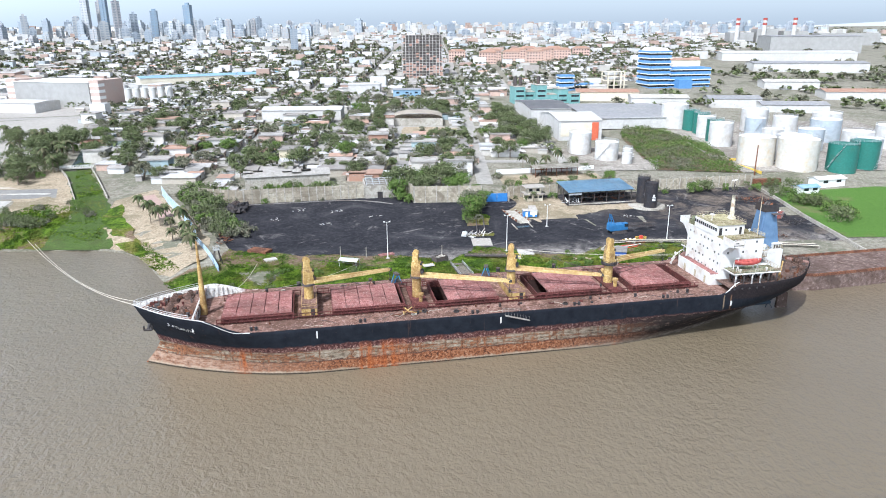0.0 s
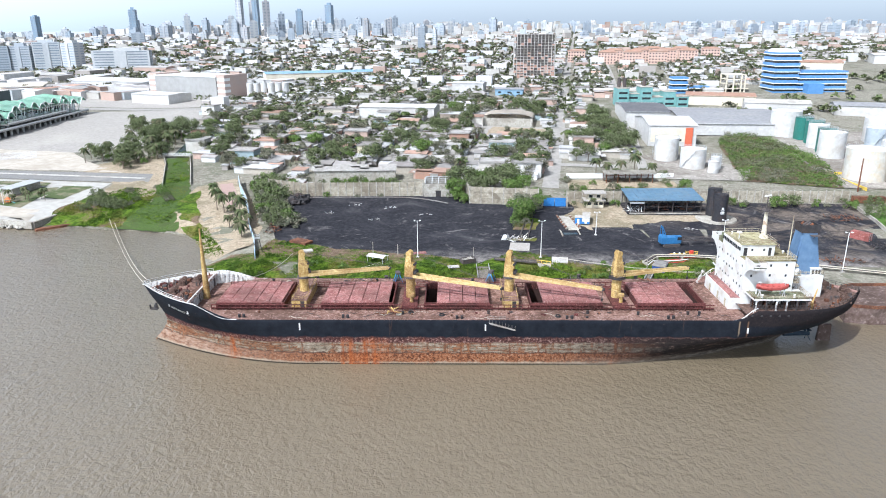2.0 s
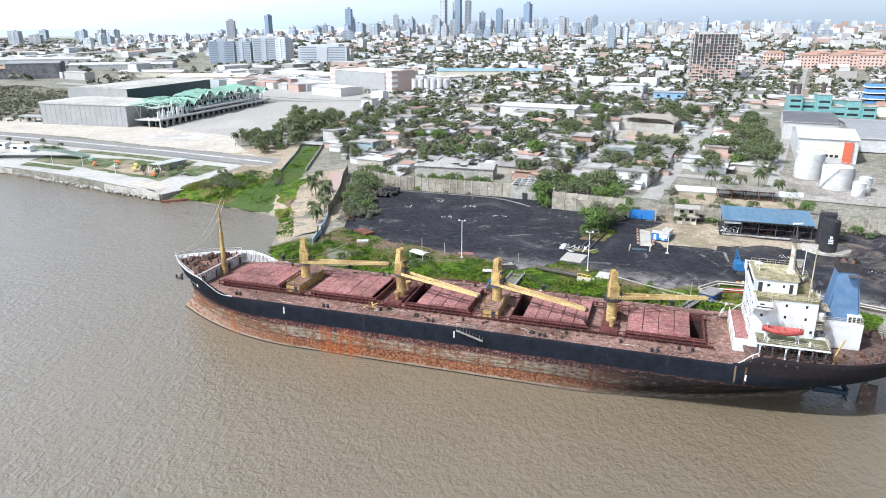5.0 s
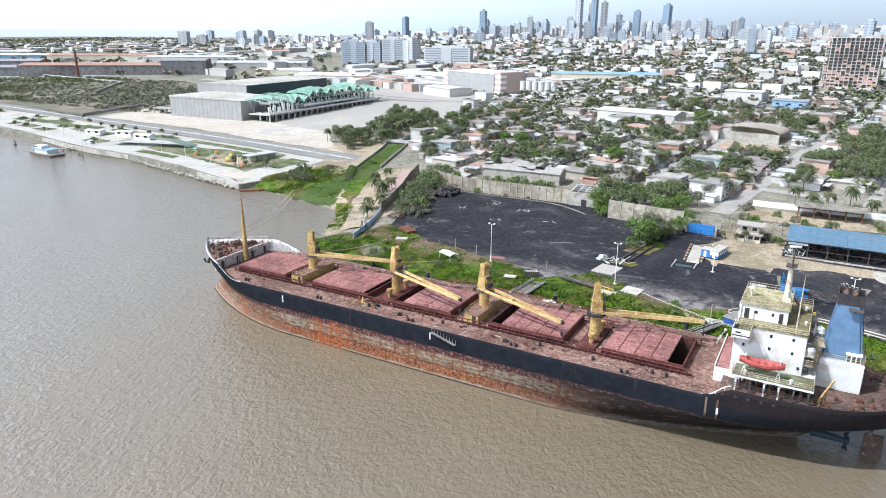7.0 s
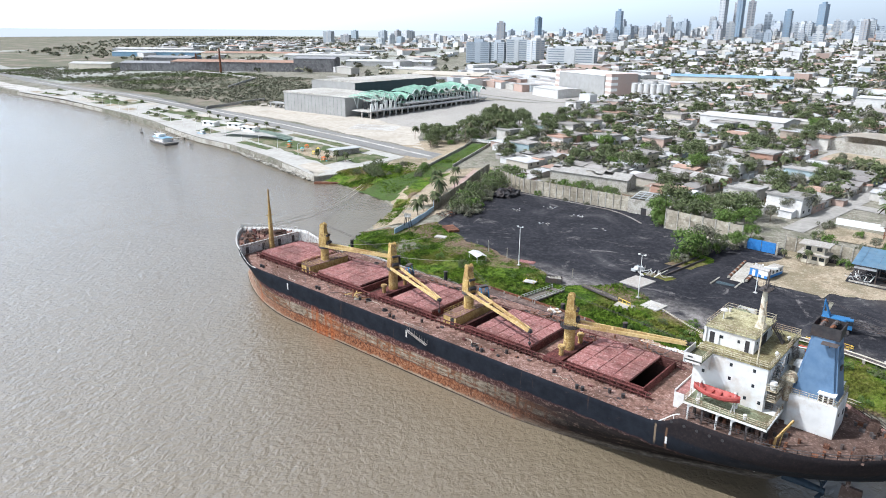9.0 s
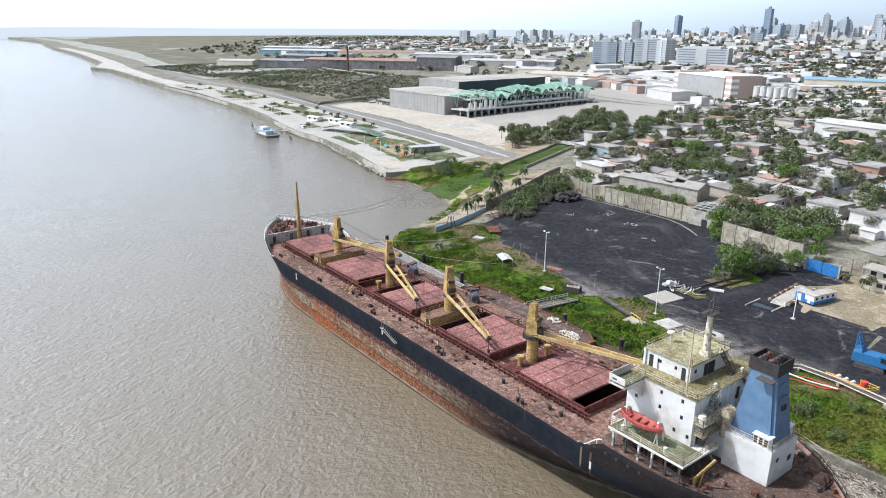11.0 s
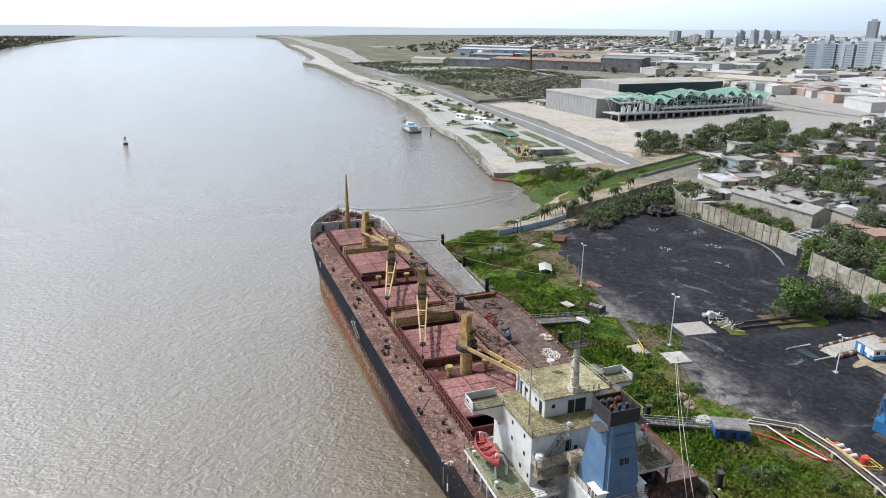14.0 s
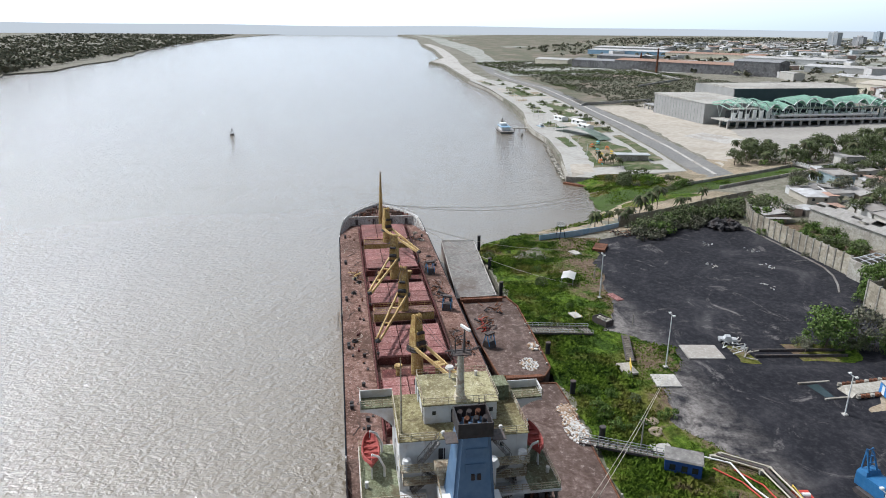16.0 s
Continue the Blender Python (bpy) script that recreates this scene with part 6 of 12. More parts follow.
# ---- plants ----
LEAF = palette("tree_leaves", [(0.098, 0.128, 0.052), (0.122, 0.150, 0.064), (0.084, 0.110, 0.046), (0.140, 0.158, 0.078), (0.110, 0.122, 0.068)], 0.8, 2.0, (0.10, 0.09, 0.05), True, 0.3, 0.25)
LEAF_BRIGHT = palette("bright_leaves", [(0.085, 0.145, 0.030), (0.115, 0.180, 0.042), (0.064, 0.112, 0.026), (0.145, 0.195, 0.058)], 0.75, 2.0, (0.07, 0.09, 0.03), True, 0.25, 0.25)
# dusty foliage near by; far off the same pale tone stands in for haze
LEAF_DRY = palette("dusty_hazed_leaves", [(0.130, 0.138, 0.092), (0.155, 0.155, 0.108), (0.112, 0.120, 0.080), (0.175, 0.165, 0.118)], 0.9, 2.0, (0.14, 0.12, 0.09), True, 0.35, 0.25)
FROND = palette("palm_fronds", [(0.050, 0.075, 0.028), (0.070, 0.092, 0.036), (0.085, 0.085, 0.045), (0.045, 0.062, 0.026)], 0.75, 2.0, (0.14, 0.11, 0.07), True, 0.3, 0.25)
WEED = palette("weed_leaves", [(0.080, 0.140, 0.026), (0.105, 0.175, 0.034), (0.050, 0.092, 0.020), (0.145, 0.190, 0.052), (0.170, 0.175, 0.070)], 0.85, 2.0, (0.08, 0.09, 0.03), True, 0.3, 0.25)
for m in (LEAF, LEAF_BRIGHT, LEAF_DRY, FROND, WEED):
    m.node_tree.nodes["Principled BSDF"].inputs["Specular IOR Level"].default_value = 0.15


def leaf(bm, c, size, rng, flat=1.3, out=None):
    """A small clump of leaves: a bent four-sided flake."""
    n = Vector((rng.gauss(0, 1), rng.gauss(0, 1), rng.gauss(0, 1) + flat)).normalized()
    if out is not None:
        n = (n * 0.75 + out).normalized()
    a = n.orthogonal().normalized()
    a.rotate(Matrix.Rotation(rng.uniform(0, 6.28), 3, n))
    b = n.cross(a)
    w, l = size * rng.uniform(0.6, 1.1), size * rng.uniform(0.7, 1.3)
    vs = [bm.verts.new(c + a * l), bm.verts.new(c + b * w * 0.8 + n * 0.15 * size), bm.verts.new(c - a * l), bm.verts.new(c - b * w * 0.8 - n * 0.1 * size)]
    bm.faces.new(vs)


def crown(bm, rng, r, height, base, clumps, per, size, squash=0.7):
    for k in range(clumps):
        a, e = rng.uniform(0, 6.283), rng.uniform(-0.35, 1.0)
        d = r * rng.uniform(0.45, 0.95)
        c = Vector((math.cos(a) * math.cos(e) * d, math.sin(a) * math.cos(e) * d, base + height * 0.5 + math.sin(e) * height * 0.55))
        cr = r * rng.uniform(0.25, 0.42)
        for j in range(per):
            o = Vector((rng.gauss(0, 1), rng.gauss(0, 1), rng.gauss(0, 1) * squash)).normalized() * cr * rng.uniform(0.55, 1.05)
            leaf(bm, c + o, size, rng, 1.0, o.normalized())


def tree(label, category, r, total, material, seed, clumps=18, per=20, size=0.62):
    rng = random.Random(seed)
    t = thing("tree", label, category)
    stem_h = total * 0.42
    bm = bmesh.new()
    pipe(bm, (0, 0, -0.5), (0.1, 0.05, stem_h), 0.035 * total, 0.022 * total, 8)
    for k in range(5):
        a = k * 1.257 + rng.uniform(-0.3, 0.3)
        q = Vector((math.cos(a) * r * 0.6, math.sin(a) * r * 0.6, total * rng.uniform(0.6, 0.8)))
        pipe(bm, (0.1, 0.05, stem_h * 0.9), q, 0.016 * total, 0.006 * total, 6)
    part("trunk", bm, TRUNK, t)
    bm = bmesh.new()
    crown(bm, rng, r, total * 0.62, total * 0.34, round(clumps * 1.5), round(per * 2.7), size * 0.47)
    part("crown", bm, material, t)
    return t


def palm(label, total, seed, fronds=20, length=3.3):
    rng = random.Random(seed)
    t = thing("palm_tree", label, "palm tree")
    bm = bmesh.new()
    lean = Vector((rng.uniform(-0.12, 0.12), rng.uniform(-0.12, 0.12), 0)) * total
    prev = Vector((0, 0, -0.4))
    for k in range(1, 6):
        u = k / 5
        c = Vector((lean.x * u * u, lean.y * u * u, total * u))
        pipe(bm, prev, c, 0.2 - 0.08 * (u - 0.2), 0.2 - 0.08 * u, 8)
        prev = c
    part("trunk", bm, TRUNK, t)
    bm = bmesh.new()
    for k in range(fronds):
        a = k * 2.399 + rng.uniform(-0.2, 0.2)
        up = rng.uniform(-0.25, 0.9)
        out = Vector((math.cos(a), math.sin(a), 0))
        side = Vector((-math.sin(a), math.cos(a), 0))
        rows = []
        for j in range(7):
            u = j / 6
            c = prev + out * length * u * math.cos(up * 0.6) + Vector((0, 0, length * (up * u - 1.05 * u * u)))
            w = 0.62 * math.sin(math.pi * min(1, 0.12 + 0.88 * u)) + 0.03
            rows.append((c - side * w - Vector((0, 0, w * 0.7)), c, c + side * w - Vector((0, 0, w * 0.7))))
        vs = [[bm.verts.new(p) for p in row] for row in rows]
        for p, q in zip(vs, vs[1:]):
            bm.faces.new((p[0], q[0], q[1], p[1]))
            bm.faces.new((p[1], q[1], q[2], p[2]))
    part("crown", bm, FROND, t)
    return t


def bush(label, r, h, material, seed, clumps=9, per=16, size=0.4):
    rng = random.Random(seed)
    t = thing("bush", label, "bush")
    bm = bmesh.new()
    for k in range(4):
        a = k * 1.57
        pipe(bm, (0, 0, -0.3), (math.cos(a) * r * 0.5, math.sin(a) * r * 0.5, h * 0.6), 0.06, 0.03, 5)
    part("stem", bm, TRUNK, t)
    bm = bmesh.new()
    crown(bm, rng, r, h, 0.0, round(clumps * 1.5), round(per * 2.6), size * 0.5)
    part("crown", bm, material, t)
    return t


FAR_OFF = Matrix.Translation((0, 0, -400))
TREES = [
    tree("broad dark green street tree with an uneven crown", "tree", 4.6, 8.5, LEAF, 1),
    tree("broad dark green street tree with an uneven crown", "tree", 3.8, 7.5, LEAF, 2, 15, 20, 0.6),
    tree("dusty grey-green tree with a thin crown", "tree", 4.2, 8.0, LEAF_DRY, 3, 16, 16, 0.6),
    tree("wide dark green tree with spreading limbs", "tree", 5.6, 9.5, LEAF, 4, 24, 20, 0.68),
    tree("bright green mango-like tree with a dense crown", "tree", 4.4, 8.0, LEAF_BRIGHT, 5, 20, 22, 0.6),
    tree("small grey-green tree among the houses", "tree", 2.9, 6.0, LEAF_DRY, 6, 12, 18, 0.5),
]
PALMS = [palm("tall coconut palm with drooping fronds", 8.5, 11), palm("young palm with ragged grey-green fronds", 5.5, 12, 18, 3.0), palm("slender palm bent by the wind", 7.0, 13, 18, 3.1)]
BUSHES = [bush("dense green bush on dry ground", 2.4, 2.6, LEAF_BRIGHT, 21), bush("dry olive bush with thin twigs", 2.2, 2.2, LEAF_DRY, 22), bush("dark green bush on dry ground", 2.8, 3.0, LEAF, 23)]
for proto in TREES + PALMS + BUSHES:
    proto.matrix_basis = FAR_OFF
used_protos = set()


def plant(proto, x, y, scale=1.0, rz=0.0, z=None, group=""):
    m = pose(x, y, land(x, y) if z is None else z, 0, 0, rz)
    if proto.name not in used_protos:
        used_protos.add(proto.name)
        ob = proto
        ob.matrix_basis = m
    else:
        ob = copy_thing(proto, m)
    ob.scale = (scale, scale, scale * (0.9 + 0.2 * ((x * 7.3 + y * 3.1) % 1)))
    if group:
        ob["group"] = group
    return ob

# ---- riverside yard ----
G = land


def lamp_post(x, y, h=11.9, heads=2):
    z = G(x, y)
    t = thing("lamp_post", "tall pale yard lamp post with a cross arm", "lamp post", (x, y, z), 0, "yard lamp posts")
    bm = bmesh.new()
    pipe(bm, (0, 0, -0.3), (0, 0, h), 0.14, 0.08, 8)
    part("pole", bm, WHITE_PAINT, t)
    bm = bmesh.new()
    box(bm, -0.45, 0.45, -0.45, 0.45, -0.1, 0.45)
    part("footing", bm, PALE_CONCRETE, t)
    bm = bmesh.new()
    beam(bm, (-1.0, 0, h), (1.0, 0, h), 0.1)
    arm = part("cross_arm", bm, GALV, t)
    for s in (-0.85, 0.85) if heads == 2 else (-0.85, 0, 0.85):
        bm = bmesh.new()
        box(bm, s - 0.2, s + 0.2, -0.24, 0.24, h + 0.05, h + 0.28)
        part("floodlight", bm, WHITE_PAINT, arm)


for x, y, h in ((22.0, 202.0, 12.0), (60.4, 201.7, 12.0), (82.3, 226.0, 8.2), (116.7, 202.5, 12.0), (147.0, 189.0, 12.0)):
    lamp_post(x, y, h)


def utility_pole(x, y, h, rz=0.0):
    t = thing("utility_pole", "slim grey concrete utility pole with a cross bar", "utility pole", (x, y, G(x, y)), rz, "utility poles")
    bm = bmesh.new()
    pipe(bm, (0, 0, -0.3), (0, 0, h), 0.15, 0.10, 7)
    part("pole", bm, CONCRETE, t)
    bm = bmesh.new()
    beam(bm, (-0.8, 0, h - 0.4), (0.8, 0, h - 0.4), 0.10)
    part("cross_bar", bm, DARK_STEEL, t)


for x, y, h, r in ((88.4, 183.6, 6.5, 20), (7.5, 206, 4.0, 60), (39.5, 203.5, 3.0, 0), (15.5, 205, 3.5, 0)):
    utility_pole(x, y, h, r)

# moored barges between ship and bank
def barge(label, outline, deck, z, curb, name="barge"):
    t = thing(name, label, "barge")
    bm = bmesh.new()
    low = [bm.verts.new((x, y, -1.6)) for x, y in outline]
    top = [bm.verts.new((x, y, z)) for x, y in outline]
    n = len(outline)
    for k in range(n):
        bm.faces.new((low[k], low[(k + 1) % n], top[(k + 1) % n], top[k]))
    part("hull", bm, BARGE_RUST, t)
    bm = bmesh.new()
    bm.faces.new([bm.verts.new((x, y, z)) for x, y in outline])
    part("deck", bm, deck, t)
    bm = bmesh.new()
    for (ax, ay), (bx, by) in zip(outline, outline[1:] + outline[:1]):
        beam(bm, (ax, ay, z + curb / 2), (bx, by, z + curb / 2), 0.22, curb)
    part("edge_coaming", bm, PALE_CONCRETE if deck is BARGE_GREY else RUST, t)
    return t


b1 = barge("grey flat deck barge moored between ship and bank", [(-29.7, 168.0), (19.4, 164.7), (18.6, 175.1), (-28.5, 178.4)], BARGE_GREY, 2.6, 0.25)
b2 = barge("rust-brown deck barge with loose scrap on its deck", [(22.2, 165.0), (44, 164.4), (63, 165.5), (64.2, 174.4), (60.8, 176.6), (45, 177.4), (29, 178.0), (22.8, 176.6)], BARGE_RUST, 3.6, 0.5)
b3 = barge("brown deck barge with piled bags beside the ship", [(65.4, 164.0), (101.6, 163.0), (102.0, 174.9), (91.0, 175.4), (83.0, 175.8), (72.6, 176.3), (66.0, 176.2)], BARGE_RUST, 3.2, 0.2)
barge("long dark red barge lying astern by the bank", [(131.5, 158.5), (138, 157.0), (205, 160.0), (205, 173.5), (140, 173.0), (134.0, 170.0)], BARGE_RUST, 3.6, 0.8)
for b, x0, x1, y, z in ((b1, -25, 17, 177.8, 2.6), (b3, 69, 106, 176.6, 3.2), (b2, 30, 59, 177.4, 3.6)):
    for k in range(7):
        x = x0 + (x1 - x0) * k / 6
        yy = y - (x - x0) * (0.068 if b is b1 else 0.035)
        bm = bmesh.new()
        pipe(bm, (x, yy, z), (x, yy, z + 0.45), 0.18, 0.2, 8)
        part("bitt", bm, PALE_CONCRETE, b)
bm = bmesh.new()
box(bm, 24.2, 25.0, 164.6, 175.2, 3.6, 4.6)
part("end_bulkhead", bm, RUST, b2)
bm = bmesh.new()
box(bm, 64.2, 65.2, 166.5, 173.8, 3.6, 4.5)
part("end_bulkhead", bm, RUST, b2)


def heap(name, label, category, c, r, n, materials, seed, flat=0.5, size=0.4):
    """Loose pile of bags or scrap: many small uneven pieces."""
    rng = random.Random(seed)
    bm = bmesh.new()
    for k in range(n):
        a, d = rng.uniform(0, 6.283), rng.random() ** 0.6
        x, y = c[0] + math.cos(a) * d * r[0], c[1] + math.sin(a) * d * r[1]
        z = c[2] + flat * (1 - d) * rng.uniform(0.3, 1.0)
        s = size * rng.uniform(0.6, 1.3)
        lump(bm, (x, y, z + s * 0.3), s, k + seed, 1, 0.6, 0.5, rng.randrange(len(materials)))
    return single(name, bm, materials, label, category, kind="stuff")


def scrap(name, label, c, r, n, materials, seed, h=0.8, length=1.6):
    """Tangle of bars, plates and pipes."""
    rng = random.Random(seed)
    bm = bmesh.new()
    for k in range(n):
        p = Vector((c[0] + rng.uniform(-r[0], r[0]), c[1] + rng.uniform(-r[1], r[1]), c[2] + rng.uniform(0.05, h * 0.6)))
        q = p + Vector((rng.uniform(-1, 1), rng.uniform(-1, 1), rng.uniform(-0.2, 0.5))) * length
        q.z = max(q.z, c[2] + 0.05)
        beam(bm, p, q, rng.uniform(0.08, 0.3), rng.uniform(0.05, 0.2), rng.randrange(len(materials)))
    return single(name, bm, materials, label, "scrap", kind="stuff")


BAG_WHITE = surf("white_woven_bags", (0.55, 0.53, 0.50), (0.72, 0.70, 0.67), (0.40, 0.33, 0.27), 0.9)
BAG_TAN = surf("tan_sacking", (0.36, 0.25, 0.16), (0.48, 0.35, 0.24), (0.25, 0.16, 0.11), 0.9)
heap("bag_pile", "pile of torn white bags on the brown barge", "bag pile", (82.2, 174.6, 3.2), (4.6, 1.9), 420, (BAG_WHITE, BAG_WHITE, BAG_TAN), 3, 0.5, 0.22)
heap("sack_pile", "loose pile of tan sacking on the brown barge", "sack pile", (76.2, 175.0, 3.2), (2.6, 1.9), 260, (BAG_TAN, BAG_TAN, BAG_WHITE), 5, 0.4, 0.22)
heap("bag_pile", "heap of white and grey bags on the rusty barge", "bag pile", (58.4, 172.8, 3.6), (2.8, 1.9), 200, (BAG_WHITE, BAG_WHITE, BAG_TAN), 7, 0.5, 0.22)
heap("sack_pile", "small pile of brown sacks at the barge edge", "sack pile", (51.0, 176.0, 3.6), (1.8, 1.1), 40, (BAG_TAN, BAG_WHITE), 8)
scrap("scrap_pile", "tangle of red and dark scrap metal on the barge", (38.5, 168.0, 3.6), (3.0, 1.5), 60, (RED_PAINT, RUST, DARK_STEEL), 2, 1.4, 1.5)
scrap("scrap_pile", "rusty cables and bars on the barge deck", (30.0, 171.5, 3.6), (2.5, 2.0), 30, (RUST, DARK_STEEL), 12, 0.5, 1.6)


def grab(x, y, z, rz):
    t = thing("cargo_grab", "dark blue-black clamshell cargo grab on the deck", "cargo grab", (x, y, z), rz, "cargo grabs")
    bm = bmesh.new()
    taper(bm, (-1.1, -0.05, -1.0, 1.0), (-0.7, -0.05, -1.0, 1.0), 0.0, 1.5)
    taper(bm, (0.05, 1.1, -1.0, 1.0), (0.05, 0.7, -1.0, 1.0), 0.0, 1.5)
    part("bucket", bm, DARK_STEEL, t)
    for s in (-0.9, 0.9):
        bm = bmesh.new()
        beam(bm, (-1.0, s, 0.7), (-0.15, s, 3.0), 0.16)
        beam(bm, (1.0, s, 0.7), (0.15, s, 3.0), 0.16)
        part("arm", bm, BLUE_MACHINE, t)
    bm = bmesh.new()
    box(bm, -0.5, 0.5, -1.0, 1.0, 2.9, 3.3)
    part("head", bm, DARK_STEEL, t)


grab(19.5, 157.6, MAIN, 15)
grab(42.5, 158.4, MAIN, -20)
grab(49.5, 166.5, 3.6, 30)
scrap("scrap_pile", "dark ropes and rusty bars on the ship's deck", (30.0, 158.0, MAIN), (4.0, 1.6), 34, (DARK_STEEL, RUST), 31, 0.5, 1.3)
scrap("scrap_pile", "wooden battens leaning on the hatch rail", (19.5, 138.8, MAIN), (1.6, 0.8), 12, (CRANE_YELLOW, RUST), 33, 1.2, 2.2)
scrap("scrap_pile", "rusted fittings beside the crane foot", (71.5, 154.5, MAIN), (1.8, 2.2), 36, (RUST, DARK_STEEL), 35, 1.2, 1.2)

for k, (x, y) in enumerate(((10, 158.2), (36, 158.6), (57, 158.4), (62, 159.3), (84, 158.6), (-10, 157.6))):
    scrap("scrap_pile", "rusty cables and bars on the ship's deck", (x, y, MAIN), (3.2, 1.5), 22, (RUST, DARK_STEEL), 140 + k, 0.5, 1.5)
rng = random.Random(12)
for k in range(10):
    x, y = rng.uniform(-16, 90), rng.choice((138.6, 139.6, 158.5)) + rng.uniform(-0.8, 0.8)
    t = thing("rope_coil", "coil of dark mooring rope on the deck", "rope coil", (x, y, MAIN), 0, "rope coils")
    bm = bmesh.new()
    for j in range(3):
        prev = None
        for i in range(13):
            a = i * math.pi / 6
            r = 0.62 - 0.05 * j
            c = Vector((r * math.cos(a), r * math.sin(a), 0.07 + 0.12 * j))
            if prev is not None:
                pipe(bm, prev, c, 0.07, 0.07, 5)
            prev = c
    part("coil", bm, (DARK_STEEL, ROPE, SOOT)[k % 3], t)["kind"] = "stuff"
# mooring dolphins
for x, y in ((-27.5, 180.0), (-5.0, 178.6), (14.5, 177.4), (51.4, 179.0), (68.2, 178.8), (84.0, 178.6), (104, 177.2)):
    t = thing("mooring_pile", "black rubber-clad mooring pile at the bank", "mooring pile", (x, y, 0), 0, "mooring piles")
    bm = bmesh.new()
    pipe(bm, (0, 0, -2.0), (0, 0, 4.6), 0.52, 0.52, 12)
    part("shaft", bm, BLACK_RUBBER, t)
    bm = bmesh.new()
    pipe(bm, (0, 0, 4.6), (0, 0, 4.8), 0.58, 0.55, 12)
    part("cap", bm, DARK_STEEL, t)

# mat of dead reeds and driftwood caught between barge and bank
rng = random.Random(52)
bm = bmesh.new()
for k in range(1700):
    x = rng.uniform(101.5, 127)
    y = rng.uniform(max(171.0, 177.6 - 0.75 * (x - 101.5)), 178.4)
    a, l = rng.gauss(-0.5, 0.7), rng.uniform(0.4, 1.6)
    z = -0.55 + 1.3 * smooth(173.5, 178.5, y) + rng.uniform(0, 0.25)
    beam(bm, (x - l * math.cos(a), y - l * math.sin(a), z), (x + l * math.cos(a), y + l * math.sin(a), z + rng.uniform(-0.08, 0.12)), rng.uniform(0.05, 0.12))
single("drift_reeds", bm, palette("dead_reed_stalks", [(0.40, 0.36, 0.30), (0.28, 0.24, 0.19), (0.50, 0.47, 0.41), (0.16, 0.12, 0.09)], 0.95), "pale mat of dead reeds and driftwood against the bank", "driftwood", kind="stuff")
# gangways from the bank to the barges
DECK_PLANK = worn("weathered_grey_planks", (0.10, 0.085, 0.07), (0.17, 0.15, 0.125), (0.24, 0.215, 0.185), (0.33, 0.30, 0.265), (0.07, 0.055, 0.042), 1.2, 0.9)


def gangway(p, q, w, label, rails=True, slats=16):
    p, q = Vector(p), Vector(q)
    t = thing("gangway", label, "gangway")
    way = (q - p).normalized()
    side = Vector((-way.y, way.x, 0)).normalized()
    for s in (-1, 1):
        bm = bmesh.new()
        beam(bm, p + side * s * w / 2, q + side * s * w / 2, 0.25, 0.4)
        part("stringer", bm, DARK_STEEL, t)
    for k in range(slats):
        c = p.lerp(q, (k + 0.5) / slats)
        bm = bmesh.new()
        beam(bm, c - side * w / 2, c + side * w / 2, (q - p).length / slats * 0.75, 0.12)
        part("plank", bm, DECK_PLANK, t)
    if rails:
        bm = bmesh.new()
        for s in (-1, 1):
            railing(bm, [p + side * s * w / 2, q + side * s * w / 2], 1.0, 1.5, 0.05)
        part("railing", bm, GALV, t)


gangway((41.9, 177.2, 3.5), (41.9, 192.2, 2.3), 3.6, "grey planked gangway from the bank to the barge", True, 20)
gangway((85.5, 174.0, 3.4), (90.8, 187.0, 2.6), 1.6, "narrow steel gangway to the brown barge", True, 14)
gangway((45.9, 198.9, 2.6), (58.6, 194.6, 3.0), 1.5, "raised planked walkway among the weeds", False, 14)
bm = bmesh.new()
box(bm, 58.6, 63.2, 191.5, 194.5, 2.3, 2.7)
single("loading_platform", bm, CONCRETE, "small grey loading platform in the weeds", "platform")
bm = bmesh.new()
for a, b2 in (((58.4, 194.6, 2.7), (62.4, 193.2, 2.7)), ((58.4, 194.6, 3.6), (62.4, 193.2, 3.6))):
    bent(bm, [a, b2], 0.1)
for k in range(4):
    x, y = 58.4 + k * 1.33, 194.6 - k * 0.47
    bent(bm, [(x, y, 2.5), (x, y, 3.6)], 0.08)
single("handrail", bm, YELLOW_PAINT, "yellow pipe handrail on the platform", "handrail")


def slab(name, label, category, x0, x1, y0, y1, h, material, rz=0.0):
    cx, cy = (x0 + x1) / 2, (y0 + y1) / 2
    bm = bmesh.new()
    a, b2 = (x1 - x0) / 2, (y1 - y0) / 2
    taper(bm, (-a, a, -b2, b2), (-a + 0.05, a - 0.05, -b2 + 0.05, b2 - 0.05), -0.4, h)
    ob = single(name, bm, material, label, category)
    ob.matrix_basis = pose(cx, cy, G(cx, cy) + 0.12, 0, 0, rz)
    return ob


slab("concrete_slab", "pale bare concrete slab on the grass", "slab", 63.5, 68.5, 196.5, 201.5, 0.35, PALE_CONCRETE, -8)
slab("concrete_ramp", "pale concrete crossing over the drain", "ramp", 51.6, 58.2, 208.8, 216.8, 0.25, PALE_CONCRETE, -8)
slab("steel_plate", "flat faded pink plate lying on the ground", "plate", 19.5, 24.5, 205.2, 207.3, 0.2, HATCH_RED, 15)
slab("rusty_plate", "long rusted steel pontoon lying in the yard", "pontoon", -21.5, -14.5, 215.5, 219.5, 0.8, RUST, -30)
slab("pallet", "white pallet lying in the grass", "pallet", -16, -12.2, 206.5, 209.0, 0.5, PALE_CONCRETE, 20)


